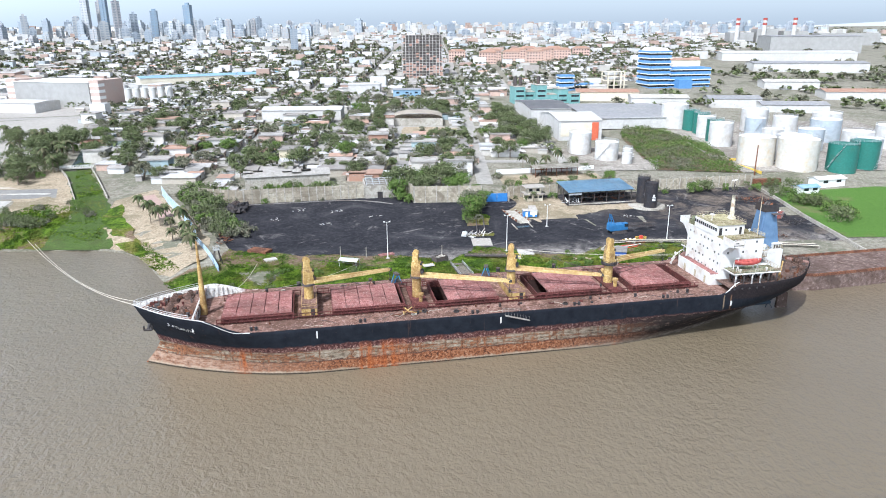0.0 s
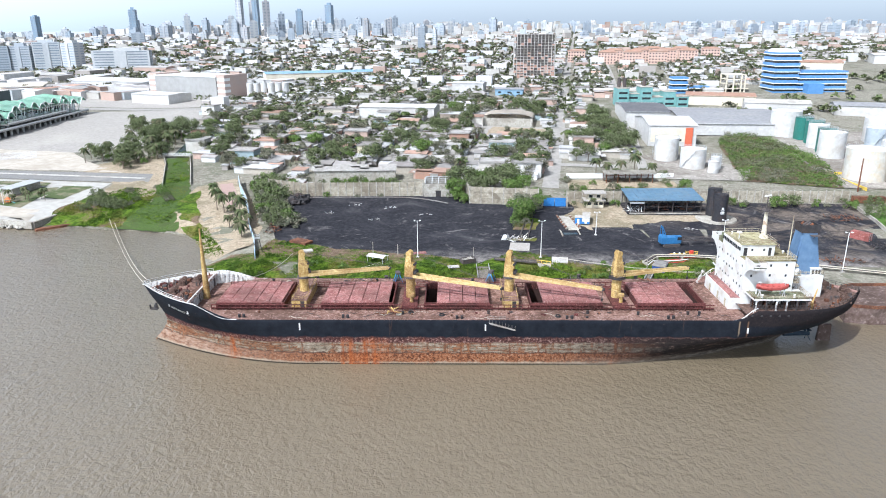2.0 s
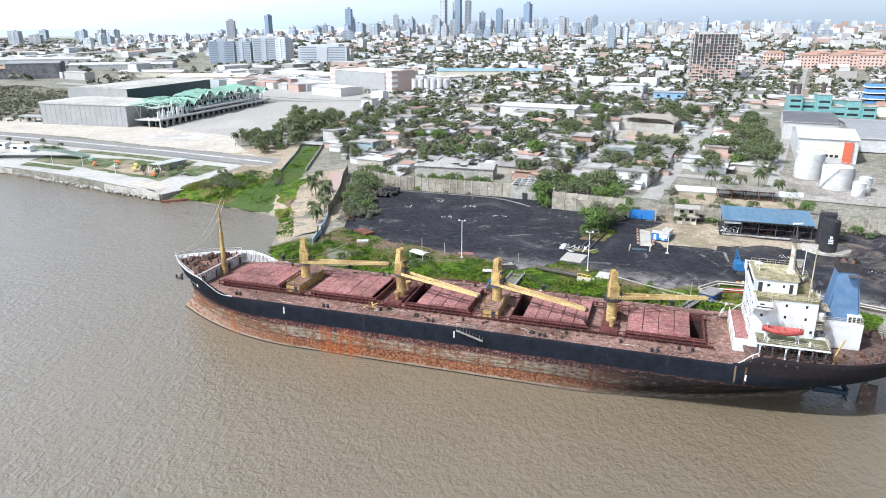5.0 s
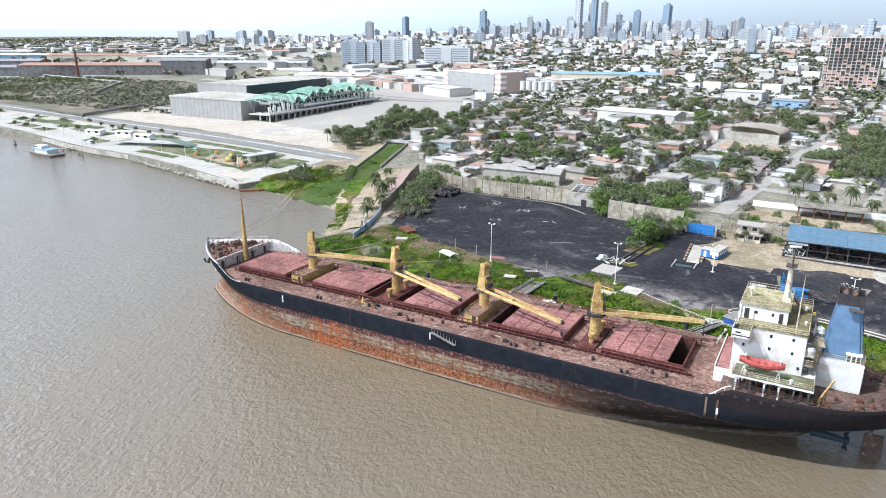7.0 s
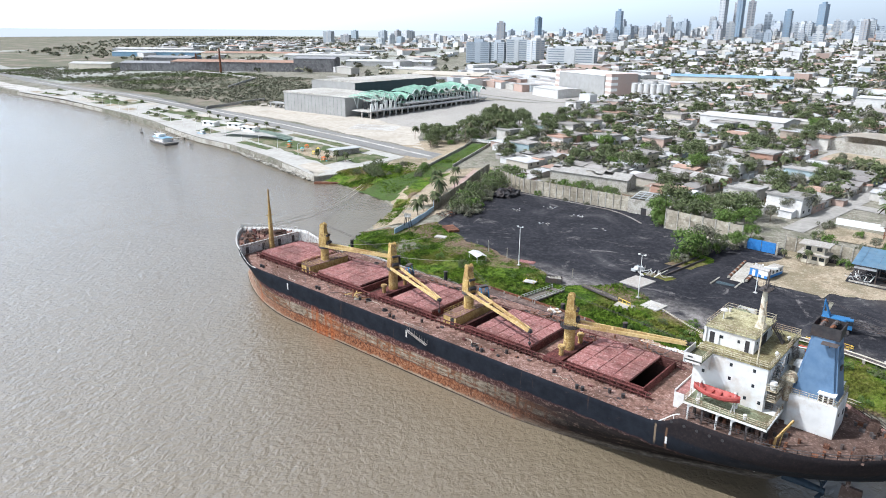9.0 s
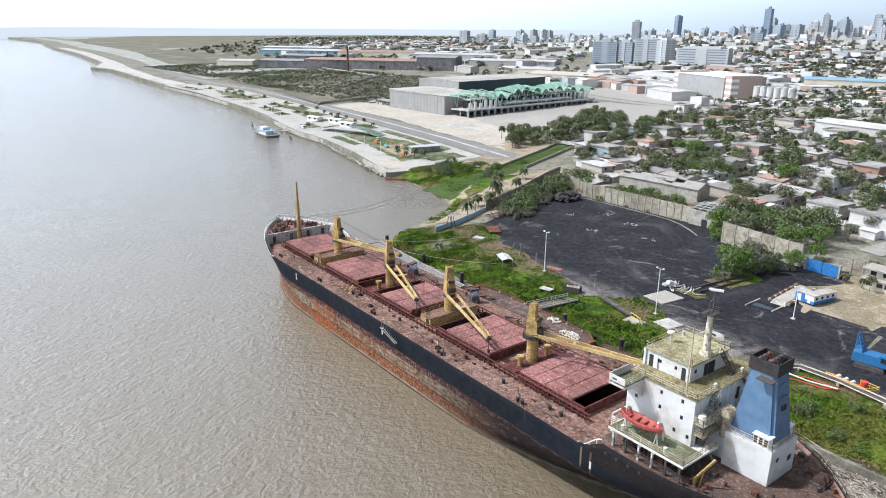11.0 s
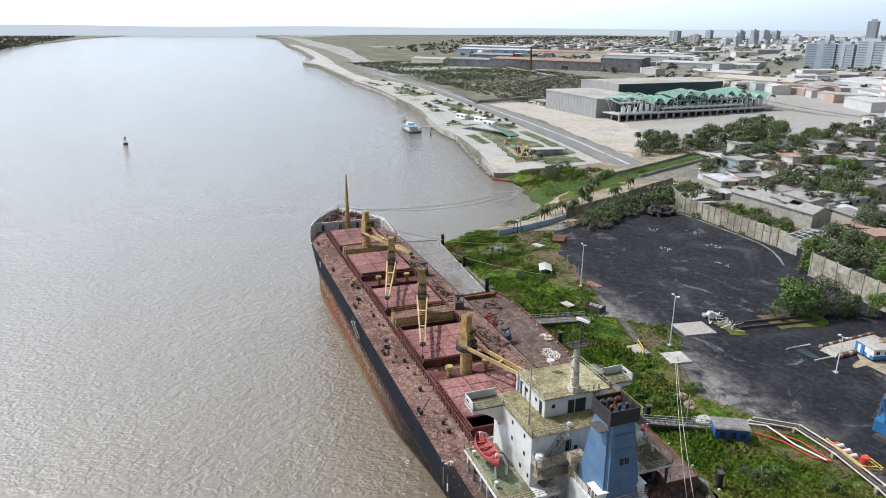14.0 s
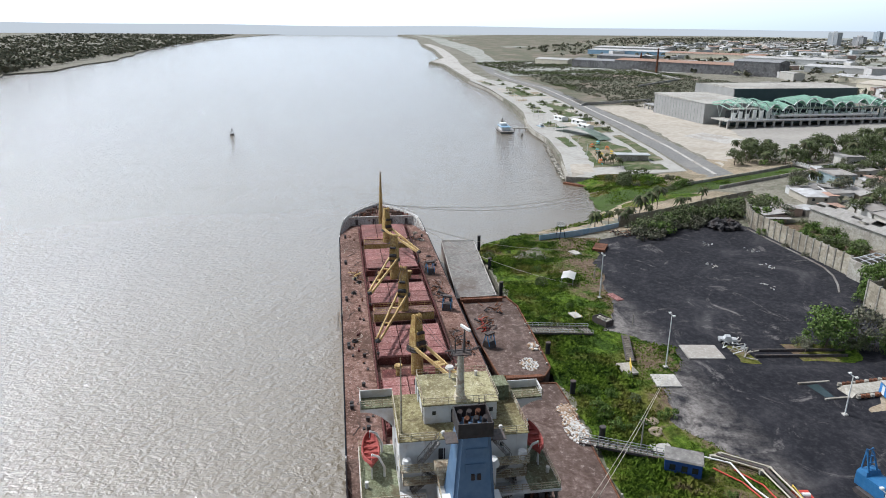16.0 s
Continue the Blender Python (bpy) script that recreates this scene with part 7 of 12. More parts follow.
def canopy(x, y, w, d, h, rz):
    t = thing("canopy", "small white metal canopy on four posts", "canopy", (x, y, G(x, y)), rz)
    for a in (-1, 1):
        for b2 in (-1, 1):
            bm = bmesh.new()
            beam(bm, (a * (w / 2 - 0.3), b2 * (d / 2 - 0.3), -0.2), (a * (w / 2 - 0.3), b2 * (d / 2 - 0.3), h), 0.14)
            part("post", bm, GALV, t)
    bm = bmesh.new()
    vs = [bm.verts.new(p) for p in ((-w / 2, -d / 2, h), (w / 2, -d / 2, h), (w / 2, 0, h + 0.5), (-w / 2, 0, h + 0.5), (w / 2, d / 2, h), (-w / 2, d / 2, h))]
    bm.faces.new((vs[0], vs[1], vs[2], vs[3]))
    bm.faces.new((vs[3], vs[2], vs[4], vs[5]))
    bmesh.ops.solidify(bm, geom=bm.faces[:], thickness=0.08)
    part("roof", bm, WHITE_PAINT, t)


canopy(9.8, 197.6, 6.0, 3.6, 2.1, -25)


def pallet_stand(x, y, rz):
    t = thing("pallet_stand", "low white trestle platform in the grass", "stand", (x, y, G(x, y)), rz)
    bm = bmesh.new()
    box(bm, -1.7, 1.7, -1.1, 1.1, 0.7, 0.85)
    part("top", bm, PALE_CONCRETE, t)
    for a in (-1.5, 1.5):
        for b2 in (-0.9, 0.9):
            bm = bmesh.new()
            beam(bm, (a, b2, -0.2), (a, b2, 1.3), 0.12)
            part("leg", bm, YELLOW_PAINT, t)


pallet_stand(33.2, 191.5, 10)
t = thing("skip_container", "grey steel skip full of rubble", "skip", (37.6, 196.8, G(37, 197)), 25)
bm = bmesh.new()
for a in ((-2.2, 2.2, -1.3, -1.18), (-2.2, 2.2, 1.18, 1.3), (-2.2, -2.08, -1.18, 1.18), (2.08, 2.2, -1.18, 1.18)):
    box(bm, *a, 0.05, 1.7)
box(bm, -2.08, 2.08, -1.18, 1.18, 0.05, 0.2)
part("tub", bm, DARK_STEEL, t)
bm = bmesh.new()
rng = random.Random(3)
for k in range(26):
    lump(bm, (rng.uniform(-1.8, 1.8), rng.uniform(-0.9, 0.9), rng.uniform(1.1, 1.5)), rng.uniform(0.25, 0.5), k, 1, 0.8, 0.6)
part("rubble", bm, CONCRETE, t)["kind"] = "stuff"

# blue pump hut, pipelines, red skid
t = thing("pump_hut", "small blue pump hut with a weathered grey roof", "hut", (93.6, 188.4, G(93, 188) + 0.1), 62)
bm = bmesh.new()
box(bm, -2.8, 2.8, -1.7, 1.7, 0.0, 2.7)
part("wall", bm, surf("deep_blue_hut_paint", (0.02, 0.07, 0.27), (0.035, 0.10, 0.34), (0.06, 0.08, 0.14), 0.6, 0, 1.4, 0.5, 0.5), t)
bm = bmesh.new()
taper(bm, (-3.0, 3.0, -1.9, 1.9), (-2.9, 2.9, -1.7, 1.7), 2.7, 2.95)
part("roof", bm, BARGE_GREY, t)
for x in (-2.6, 0, 2.6):
    for y in (-2.4, 2.2):
        bm = bmesh.new()
        beam(bm, (x, y, -1.6), (x, y, -0.45), 0.3)
        part("stilt", bm, SOOT, t)
for x in (-1.6, 0.2, 1.8):
    bm = bmesh.new()
    box(bm, x - 0.45, x + 0.45, -1.75, -1.68, 1.0, 2.0)
    part("window", bm, GLASS_DARK, t)
bm = bmesh.new()
box(bm, -3.6, 3.6, -2.7, 2.4, -0.45, 0.02)
part("platform", bm, DARK_STEEL, t)
bm = bmesh.new()
box(bm, 86.6, 90.6, 186.0, 189.4, 2.0, 2.35)
single("concrete_slab", bm, PALE_CONCRETE, "tilted pale slab beside the pump hut", "slab")

CREAM_PIPE = surf("grimy_cream_pipe_paint", (0.46, 0.42, 0.33), (0.58, 0.54, 0.44), (0.26, 0.20, 0.13), 0.6)
for n, (dx, mat_, r, z) in enumerate(((0.0, CREAM_PIPE, 0.13, 1.0), (0.8, DARK_STEEL, 0.30, 0.9), (1.6, CREAM_PIPE, 0.15, 1.1), (2.3, DARK_STEEL, 0.2, 0.8))):
    t = thing("pipeline", ("grimy cream" if mat_ is CREAM_PIPE else "dark steel") + " pipeline on low supports along the bank", "pipeline", group="pipelines")
    line = [(91.5 - dx * 0.2, 194.6 + dx), (96.2 - dx * 0.2, 200.4 + dx), (104.0, 200.6 + dx), (113.0, 199.2 + dx), (121, 197 + dx), (140, 191 + dx), (160, 184 + dx)]
    bm = bmesh.new()
    bent(bm, [(x, y, G(x, y) + z) for x, y in line], r, 8)
    part("pipe", bm, mat_, t)
    for x, y in line:
        bm = bmesh.new()
        box(bm, x - 0.25, x + 0.25, y - 0.35, y + 0.35, G(x, y) - 0.3, G(x, y) + z)
        part("support", bm, CONCRETE, t)
t = thing("pipeline", "thin red hose line laid through the grass", "pipeline", group="pipelines")
bm = bmesh.new()
bent(bm, [(x, y, G(x, y) + 0.35) for x, y in ((94, 193.5), (98.0, 196.2), (103.2, 197.2), (105.0, 199.2), (99.0, 199.0), (94.8, 196.6))], 0.13, 6)
part("pipe", bm, RED_PAINT, t)
t = thing("pipeline", "white pipe bend in the grass", "pipeline", group="pipelines")
bm = bmesh.new()
bent(bm, [(91.5, 193.2, G(91, 193) + 0.8), (93.8, 196.5, 2.7), (100.0, 196.6, 2.7), (105.0, 198.0, 2.7)], 0.14, 8)
part("pipe", bm, WHITE_PAINT, t)
t = thing("pump_skid", "red and white pump skid with a red tank", "pump skid", (105.2, 203.2, G(105, 203)), -8)
bm = bmesh.new()
box(bm, -4.4, 3.6, -1.3, 1.3, 0.1, 0.35)
part("frame", bm, RED_PAINT, t)
bm = bmesh.new()
pipe(bm, (2.4, 0.2, 0.3), (2.4, 0.2, 2.0), 0.65, 0.65, 14)
part("tank", bm, RED_PAINT, t)
for x in (-2.6, -1.1, 0.3):
    bm = bmesh.new()
    pipe(bm, (x, -0.6, 0.8), (x, 0.6, 0.8), 0.38, 0.38, 12)
    part("pump", bm, WHITE_PAINT, t)
bm = bmesh.new()
railing(bm, [(-4.3, -1.25, 0.35), (3.5, -1.25, 0.35), (4.6, 1.6, 0.35), (1.0, 1.6, 0.35)], 1.0, 1.6, 0.07)
part("guard_rail", bm, YELLOW_PAINT, t)

# crawler crane
CRANE_BLUE = surf("scuffed_blue_crane_paint", (0.025, 0.13, 0.30), (0.045, 0.18, 0.38), (0.03, 0.06, 0.10), 0.5, 0, 2.0, 0.5, 0.4)
t = thing("crawler_crane", "blue crawler crane with its lattice boom laid back", "crane", (104.3, 214.6, G(104, 214)), 8)
for s in (-1.7, 1.7):
    bm = bmesh.new()
    prof = [(-2.9, 0.45), (-2.5, 0.05), (2.5, 0.05), (2.9, 0.45), (2.6, 0.95), (-2.6, 0.95)]
    for o in (-0.4, 0.4):
        vs = [bm.verts.new((x, s + o, z)) for x, z in prof]
        if o < 0:
            first = vs
        bm.faces.new(vs if o > 0 else vs[::-1])
    for k in range(6):
        bm.faces.new((first[k], first[(k + 1) % 6], vs[(k + 1) % 6], vs[k]))
    part("track", bm, DARK_STEEL, t)
bm = bmesh.new()
box(bm, -3.4, 2.4, -1.5, 1.5, 1.1, 3.2)
taper(bm, (-3.4, -1.6, -1.5, 1.5), (-3.2, -1.8, -1.3, 1.3), 3.2, 3.8)
part("body", bm, CRANE_BLUE, t)
bm = bmesh.new()
box(bm, 1.4, 3.2, -1.6, -0.2, 1.2, 3.6)
cab = part("cab", bm, CRANE_BLUE, t)
bm = bmesh.new()
box(bm, 1.8, 3.25, -1.65, -0.15, 2.3, 3.3)
part("cab_window", bm, GLASS_DARK, cab)
bm = bmesh.new()
for s in (-0.9, 0.9):
    beam(bm, (-1.6, s, 3.0), (-3.2, s * 0.6, 7.0), 0.22)
    beam(bm, (-3.2, s, 3.0), (-3.2, s * 0.6, 7.0), 0.18)
for k in range(4):
    z = 4.0 + k * 0.95
    beam(bm, (-2.1 - k * 0.35, -0.8, z), (-2.1 - k * 0.35, 0.8, z), 0.12)
part("gantry", bm, CRANE_BLUE, t)
bm = bmesh.new()
for s in (-0.7, 0.7):
    for z in (1.9, 3.1):
        beam(bm, (2.4, s, z), (15.5, s * 0.5, z - 0.9), 0.16)
for k in range(14):
    x = 2.6 + k * 0.95
    beam(bm, (x, -0.65, 1.9 - 0.07 * (x - 2.4)), (x + 0.9, 0.65, 3.1 - 0.07 * (x - 2.4)), 0.09)
    beam(bm, (x, 0.65, 1.9 - 0.07 * (x - 2.4)), (x + 0.9, -0.65, 3.1 - 0.07 * (x - 2.4)), 0.09)
part("boom", bm, DARK_STEEL, t)
bm = bmesh.new()
for s in (-0.4, 0.4):
    beam(bm, (-3.2, s, 6.9), (15.0, s, 2.4), 0.05)
part("pendant", bm, DARK_STEEL, t)

# concrete panel walls, bay by bay
PANEL_BAYS = []


def panel_wall(name, label, p, q, height, bays, material=None):
    p, q = Vector((*p, 0)), Vector((*q, 0))
    bm = bmesh.new()
    way = (q - p) / bays
    side = Vector((-way.y, way.x, 0)).normalized()
    for k in range(bays + 1):
        c = p + way * k
        z = G(c.x, c.y)
        for o in (0.10, -0.10):
            beam(bm, (c.x + side.x * o, c.y + side.y * o, z - 0.5), (c.x + side.x * o, c.y + side.y * o, z + height + 0.2), 0.34, 0.34)
    wall = single(name, bm, material or CONCRETE, label, "wall", kind="structure")
    for k in range(bays):
        PANEL_BAYS.append((wall, p + way * k, p + way * (k + 1), height))
    return wall


panel_wall("wall_yard_back", "tall stained concrete panel wall behind the yard", (-27.3, 275.3), (20.4, 274.8), 5.9, 15)
panel_wall("wall_yard_corner", "darker concrete panel wall at the yard corner", (-45.5, 283.5), (-27.6, 275.4), 5.6, 6)
panel_wall("wall_yard_east", "weathered panel wall with buttresses beside the gate", (39.6, 264.2), (66.4, 260.8), 6.9, 6)
panel_wall("wall_yard_return", "short weathered panel wall going back from the yard", (39.6, 264.8), (37.4, 283.0), 6.6, 5)
panel_wall("wall_depot", "long pale concrete panel wall behind the shed", (78.2, 265.4), (189.5, 264.6), 4.6, 36)

t = thing("gate", "blue sheet-metal yard gate", "gate", (68.4, 260.4, G(72, 260)), -4)
for k in range(2):
    bm = bmesh.new()
    x0 = 0.1 + k * 4.4
    box(bm, x0, x0 + 4.2, -0.06, 0.06, 0.1, 3.5)
    for j in range(9):
        box(bm, x0 + j * 0.5, x0 + j * 0.5 + 0.14, -0.12, -0.06, 0.1, 3.5)
    part("leaf", bm, BLUE_SHEET, t)
for x in (-0.3, 9.2):
    bm = bmesh.new()
    box(bm, x - 0.3, x + 0.3, -0.3, 0.3, -0.5, 4.0)
    part("gate_pillar", bm, CONCRETE, t)

# block house with a door beside the back wall; bare white roof frame behind
t = thing("block_house", "grey roofless block house with one dark doorway", "building", (6.6, 0.3, 0))
z = G(20, 275)
bm = bmesh.new()
for a in ((14.2, 19.2, 273.6, 274.0), (21.4, 29.2, 273.6, 274.0), (19.2, 21.4, 273.6, 274.0)):
    box(bm, *a, z + (2.6 if a[0] == 19.2 else -0.5), z + 5.3)
for a in ((14.2, 14.6, 274, 287), (28.8, 29.2, 274, 287), (14.6, 28.8, 286.6, 287)):
    box(bm, *a, z - 0.5, z + 5.6)
part("wall", bm, CONCRETE, t)
bm = bmesh.new()
box(bm, 19.2, 21.4, 273.8, 273.95, z - 0.4, z + 2.6)
part("door", bm, SOOT, t)
bm = bmesh.new()
for k in range(6):
    x = 15.0 + k * 2.7
    beam(bm, (x, 274.2, z + 5.5), (x, 280.5, z + 6.8), 0.3)
    beam(bm, (x, 280.5, z + 6.8), (x, 286.8, z + 5.7), 0.3)
for k in range(7):
    y = 275 + k * 1.9
    zz = z + 5.5 + 1.3 * (1 - abs(y - 280.5) / 6.3)
    beam(bm, (15, y, zz + 0.2), (28.5, y, zz + 0.2), 0.2)
part("roof_frame", bm, GALV, t, "bare white roof trusses without sheeting")

# ruined hall behind the wall
def hall(label, cx, cy, w, d, h, rz, wall_mat, roof_mat, rise=1.6, category="building", holes=0, base=None, name="warehouse"):
    t = thing(name, label, category, (cx, cy, G(cx, cy) if base is None else base), rz)
    bm = bmesh.new()
    box(bm, -w / 2, w / 2, -d / 2, d / 2, -2.0, h)
    for s in (-1, 1):
        vs = [bm.verts.new((s * w / 2, -d / 2, h)), bm.verts.new((s * w / 2, d / 2, h)), bm.verts.new((s * w / 2, 0, h + rise))]
        bm.faces.new(vs if s > 0 else vs[::-1])
    part("wall", bm, wall_mat, t)
    bm = bmesh.new()
    e = 0.5
    if not holes:
        for s in (-1, 1):
            vs = [bm.verts.new(p) for p in ((-w / 2 - e, s * (d / 2 + e), h - 0.1), (w / 2 + e, s * (d / 2 + e), h - 0.1), (w / 2 + e, 0, h + rise), (-w / 2 - e, 0, h + rise))]
            bm.faces.new(vs if s < 0 else vs[::-1])
        bmesh.ops.remove_doubles(bm, verts=bm.verts[:], dist=0.01)
        bmesh.ops.solidify(bm, geom=bm.faces[:], thickness=0.14)
    n = max(2, round(w / 4)) if holes else 0
    hr = random.Random(int(cx * 3 + cy))
    for s in (-1, 1):
        for k in range(n):
            x0, x1 = -w / 2 - e + (w + 2 * e) * k / n, -w / 2 - e + (w + 2 * e) * (k + 1) / n - 0.04
            rows = 4
            for j in range(rows):
                if holes and hr.random() < holes:
                    continue
                y0, y1 = s * (d / 2 + e) * (1 - j / rows), s * (d / 2 + e) * (1 - (j + 1) / rows)
                z0, z1 = h - 0.1 + rise * j / rows, h - 0.1 + rise * (j + 1) / rows
                vs = [bm.verts.new((x0, y0, z0)), bm.verts.new((x1, y0, z0)), bm.verts.new((x1, y1, z1)), bm.verts.new((x0, y1, z1))]
                bm.faces.new(vs if s < 0 else vs[::-1])
                q = [bm.verts.new(v.co - Vector((0, 0, 0.12))) for v in vs]
                bm.faces.new(q[::-1] if s < 0 else q)
    part("roof", bm, roof_mat, t)
    n = max(2, int(w / 6)) if w < 24 else 0
    for k in range(n):
        x = -w / 2 + w * (k + 0.5) / n
        bm = bmesh.new()
        box(bm, x - 1.2, x + 1.2, -d / 2 - 0.06, -d / 2 + 0.02, h * 0.5, h * 0.5 + 1.2)
        part("window", bm, GLASS_DARK, t)
    return t


ROOF_OLD = surf("old_fibre_cement_roofing", (0.25, 0.235, 0.215), (0.34, 0.325, 0.30), (0.15, 0.13, 0.11), 0.9, 0, 0.8, 0.25, 0.6)
ROOF_WHITE = surf("white_roof_sheeting", (0.66, 0.66, 0.64), (0.78, 0.78, 0.76), (0.50, 0.47, 0.43), 0.7, 0, 0.5, 0.1, 0.35)
ROOF_GREY = surf("mid_grey_roof_sheeting", (0.20, 0.20, 0.205), (0.28, 0.28, 0.285), (0.36, 0.34, 0.31), 0.75, 0, 0.5, 0.08, 0.4)
ROOF_RUST = surf("rust_brown_roof_sheeting", (0.26, 0.15, 0.10), (0.36, 0.22, 0.16), (0.35, 0.31, 0.27), 0.85, 0, 0.5, 0.12, 0.5)
CREAM = surf("cream_wall_paint", (0.60, 0.54, 0.42), (0.70, 0.64, 0.52), (0.42, 0.36, 0.27), 0.85)
hall("ruined hall with a broken grey sheet roof", -11, 303, 36, 9, 5.0, 3, CONCRETE, ROOF_OLD, 2.0, "warehouse", 0.22)
t = thing("open_shed", "open timber shed with a grey sheet roof", "shed", (110, 297, G(110, 297)), 0)
for x in (-10, -5, 0, 5, 10):
    for y in (-3.4, 3.4):
        bm = bmesh.new()
        beam(bm, (x, y, -0.5), (x, y, 4.3), 0.32)
        part("post", bm, RUST, t)
bm = bmesh.new()
for x in (-10, -5, 0, 5, 10):
    beam(bm, (x, -3.8, 4.2), (x, 3.8, 4.2), 0.25)
for y in (-3.4, 3.4):
    beam(bm, (-10.5, y, 3.6), (10.5, y, 3.6), 0.2, 0.3)
part("roof_beam", bm, RUST, t)
bm = bmesh.new()
vs = [bm.verts.new(p) for p in ((-11.5, -4.6, 4.3), (11.5, -4.6, 4.3), (11.5, 0, 5.2), (-11.5, 0, 5.2), (11.5, 4.6, 4.3), (-11.5, 4.6, 4.3))]
bm.faces.new((vs[0], vs[1], vs[2], vs[3]))
bm.faces.new((vs[3], vs[2], vs[4], vs[5]))
bmesh.ops.solidify(bm, geom=bm.faces[:], thickness=0.1)
part("roof", bm, CONCRETE, t)
scrap("scrap_pile", "dark stored timber and frames under the open shed", (110, 297, G(110, 297)), (9.0, 2.6), 60, (SOOT, RUST, DARK_STEEL), 44, 2.0, 2.0)
bm = bmesh.new()
beam(bm, (84, 303, G(90, 303) + 0.9), (132, 303, G(120, 303) + 0.9), 0.25, 2.6)
single("wall_plot", bm, WHITE_PAINT, "long low white wall behind the sandy plot", "wall", kind="structure")
for k, x in enumerate((98, 104, 109, 116, 123)):
    plant(PALMS[k % 3], x, 307 + (k % 2) * 3, 1.0, k * 64, group="palms among the houses")

# open blue-roofed shed on steel legs
t = thing("open_shed", "open steel shed with a pale blue sheet roof", "shed", (113.4, 257.3, G(113, 257)), 1)
for k in range(6):
    for y in (-6.0, 0.0, 6.2):
        bm = bmesh.new()
        x = -13.4 + k * 5.36
        beam(bm, (x, y, -0.3), (x, y, 4.5 + 0.11 * (y + 6)), 0.28)
        part("leg", bm, DARK_STEEL, t)
bm = bmesh.new()
for k in range(6):
    x = -13.4 + k * 5.36
    beam(bm, (x, -6.9, 4.5), (x, 6.9, 6.0), 0.22, 0.4)
    beam(bm, (x, -6.0, 3.0), (x, -3.2, 4.8), 0.14)
    beam(bm, (x, 6.2, 3.2), (x, 3.6, 5.4), 0.14)
for y in (-6.7, -2.2, 2.2, 6.7):
    beam(bm, (-13.8, y, 4.7 + 0.11 * (y + 6.7)), (13.8, y, 4.7 + 0.11 * (y + 6.7)), 0.18)
for k in range(5):
    beam(bm, (-13.4 + k * 5.36, -6.05, 2.2), (-13.4 + (k + 1) * 5.36, -6.05, 2.2), 0.12)
part("truss", bm, DARK_STEEL, t)
for k in range(14):
    x = -14.2 + k * 2.03
    bm = bmesh.new()
    vs = [bm.verts.new(p) for p in ((x, -7.3, 4.85), (x + 2.0, -7.3, 4.85), (x + 2.0, 7.2, 6.45), (x, 7.2, 6.45))]
    bm.faces.new(vs)
    bmesh.ops.solidify(bm, geom=bm.faces[:], thickness=0.07)
    part("roof_sheet", bm, BLUE_ROOF, t)
bm = bmesh.new()
box(bm, -13.6, -8.2, -6.2, -6.0, 3.5, 4.1)
part("eaves_board", bm, WHITE_PAINT, t)
sheet("shed_floor", [(98.5, 248.6), (130, 247.4), (130.4, 263.6), (99, 264.0)], COAL, "soot-black floor under the blue-roofed shed", "floor", 0.32, 6, 0.5, 2)
scrap("scrap_pile", "dark machinery and scrap stored under the shed", (116, 257, G(116, 257)), (10.5, 4.2), 150, (DARK_STEEL, SOOT, RUST), 41, 2.2, 2.2)
scrap("scrap_pile", "pale pipes and frames stacked at the end of the shed", (102, 252.5, G(102, 252)), (2.6, 2.4), 46, (GALV, DARK_STEEL, WHITE_PAINT), 42, 1.8, 2.6)
bm = bmesh.new()
box(bm, 99.5, 130.0, 249.2, 249.6, G(112, 250) - 0.3, G(112, 250) + 0.7)
single("kerb", bm, CONCRETE, "low concrete edge along the shed floor", "kerb", kind="structure")

# black silos on a round base
for x, y, h in ((129.9, 240.9, 10.4), (130.2, 248.2, 10.4)):
    t = thing("silo", "matt black cylindrical steel silo with an open rim", "silo", (x, y, G(x, y)), 0, "black silos")
    bm = bmesh.new()
    pipe(bm, (0, 0, 0.4), (0, 0, h), 2.5, 2.5, 28)
    part("shell", bm, BLACK_TANK, t)
    for z in (3.0, 6.0, 9.0):
        bm = bmesh.new()
        pipe(bm, (0, 0, z), (0, 0, z + 0.15), 2.56, 2.56, 28)
        part("hoop", bm, BLACK_TANK, t)
    bm = bmesh.new()
    railing(bm, [(2.4 * math.cos(k * 0.524), 2.4 * math.sin(k * 0.524), h) for k in range(13)], 0.9, 1.3, 0.05)
    part("rim_railing", bm, DARK_STEEL, t)
    bm = bmesh.new()
    for k, (a, b2) in enumerate(((0.0, 0.5), (0.5, 0.9), (-0.2, 0.9))):
        box(bm, -0.7, 0.7, -2.60, -2.50, 4.6 - k * 0.55, 4.9 - k * 0.55)
    box(bm, -0.35, 0.35, -2.60, -2.50, 5.2, 5.9)
    part("marking", bm, WHITE_PAINT, t, "faded white marking bars")
bm = bmesh.new()
pipe(bm, (130.0, 244.2, G(129, 243) - 0.5), (130.0, 244.2, G(129, 243) + 0.45), 7.4, 7.2, 32)
single("silo_base", bm, CONCRETE, "round pale concrete base under the silos", "concrete base", kind="structure")

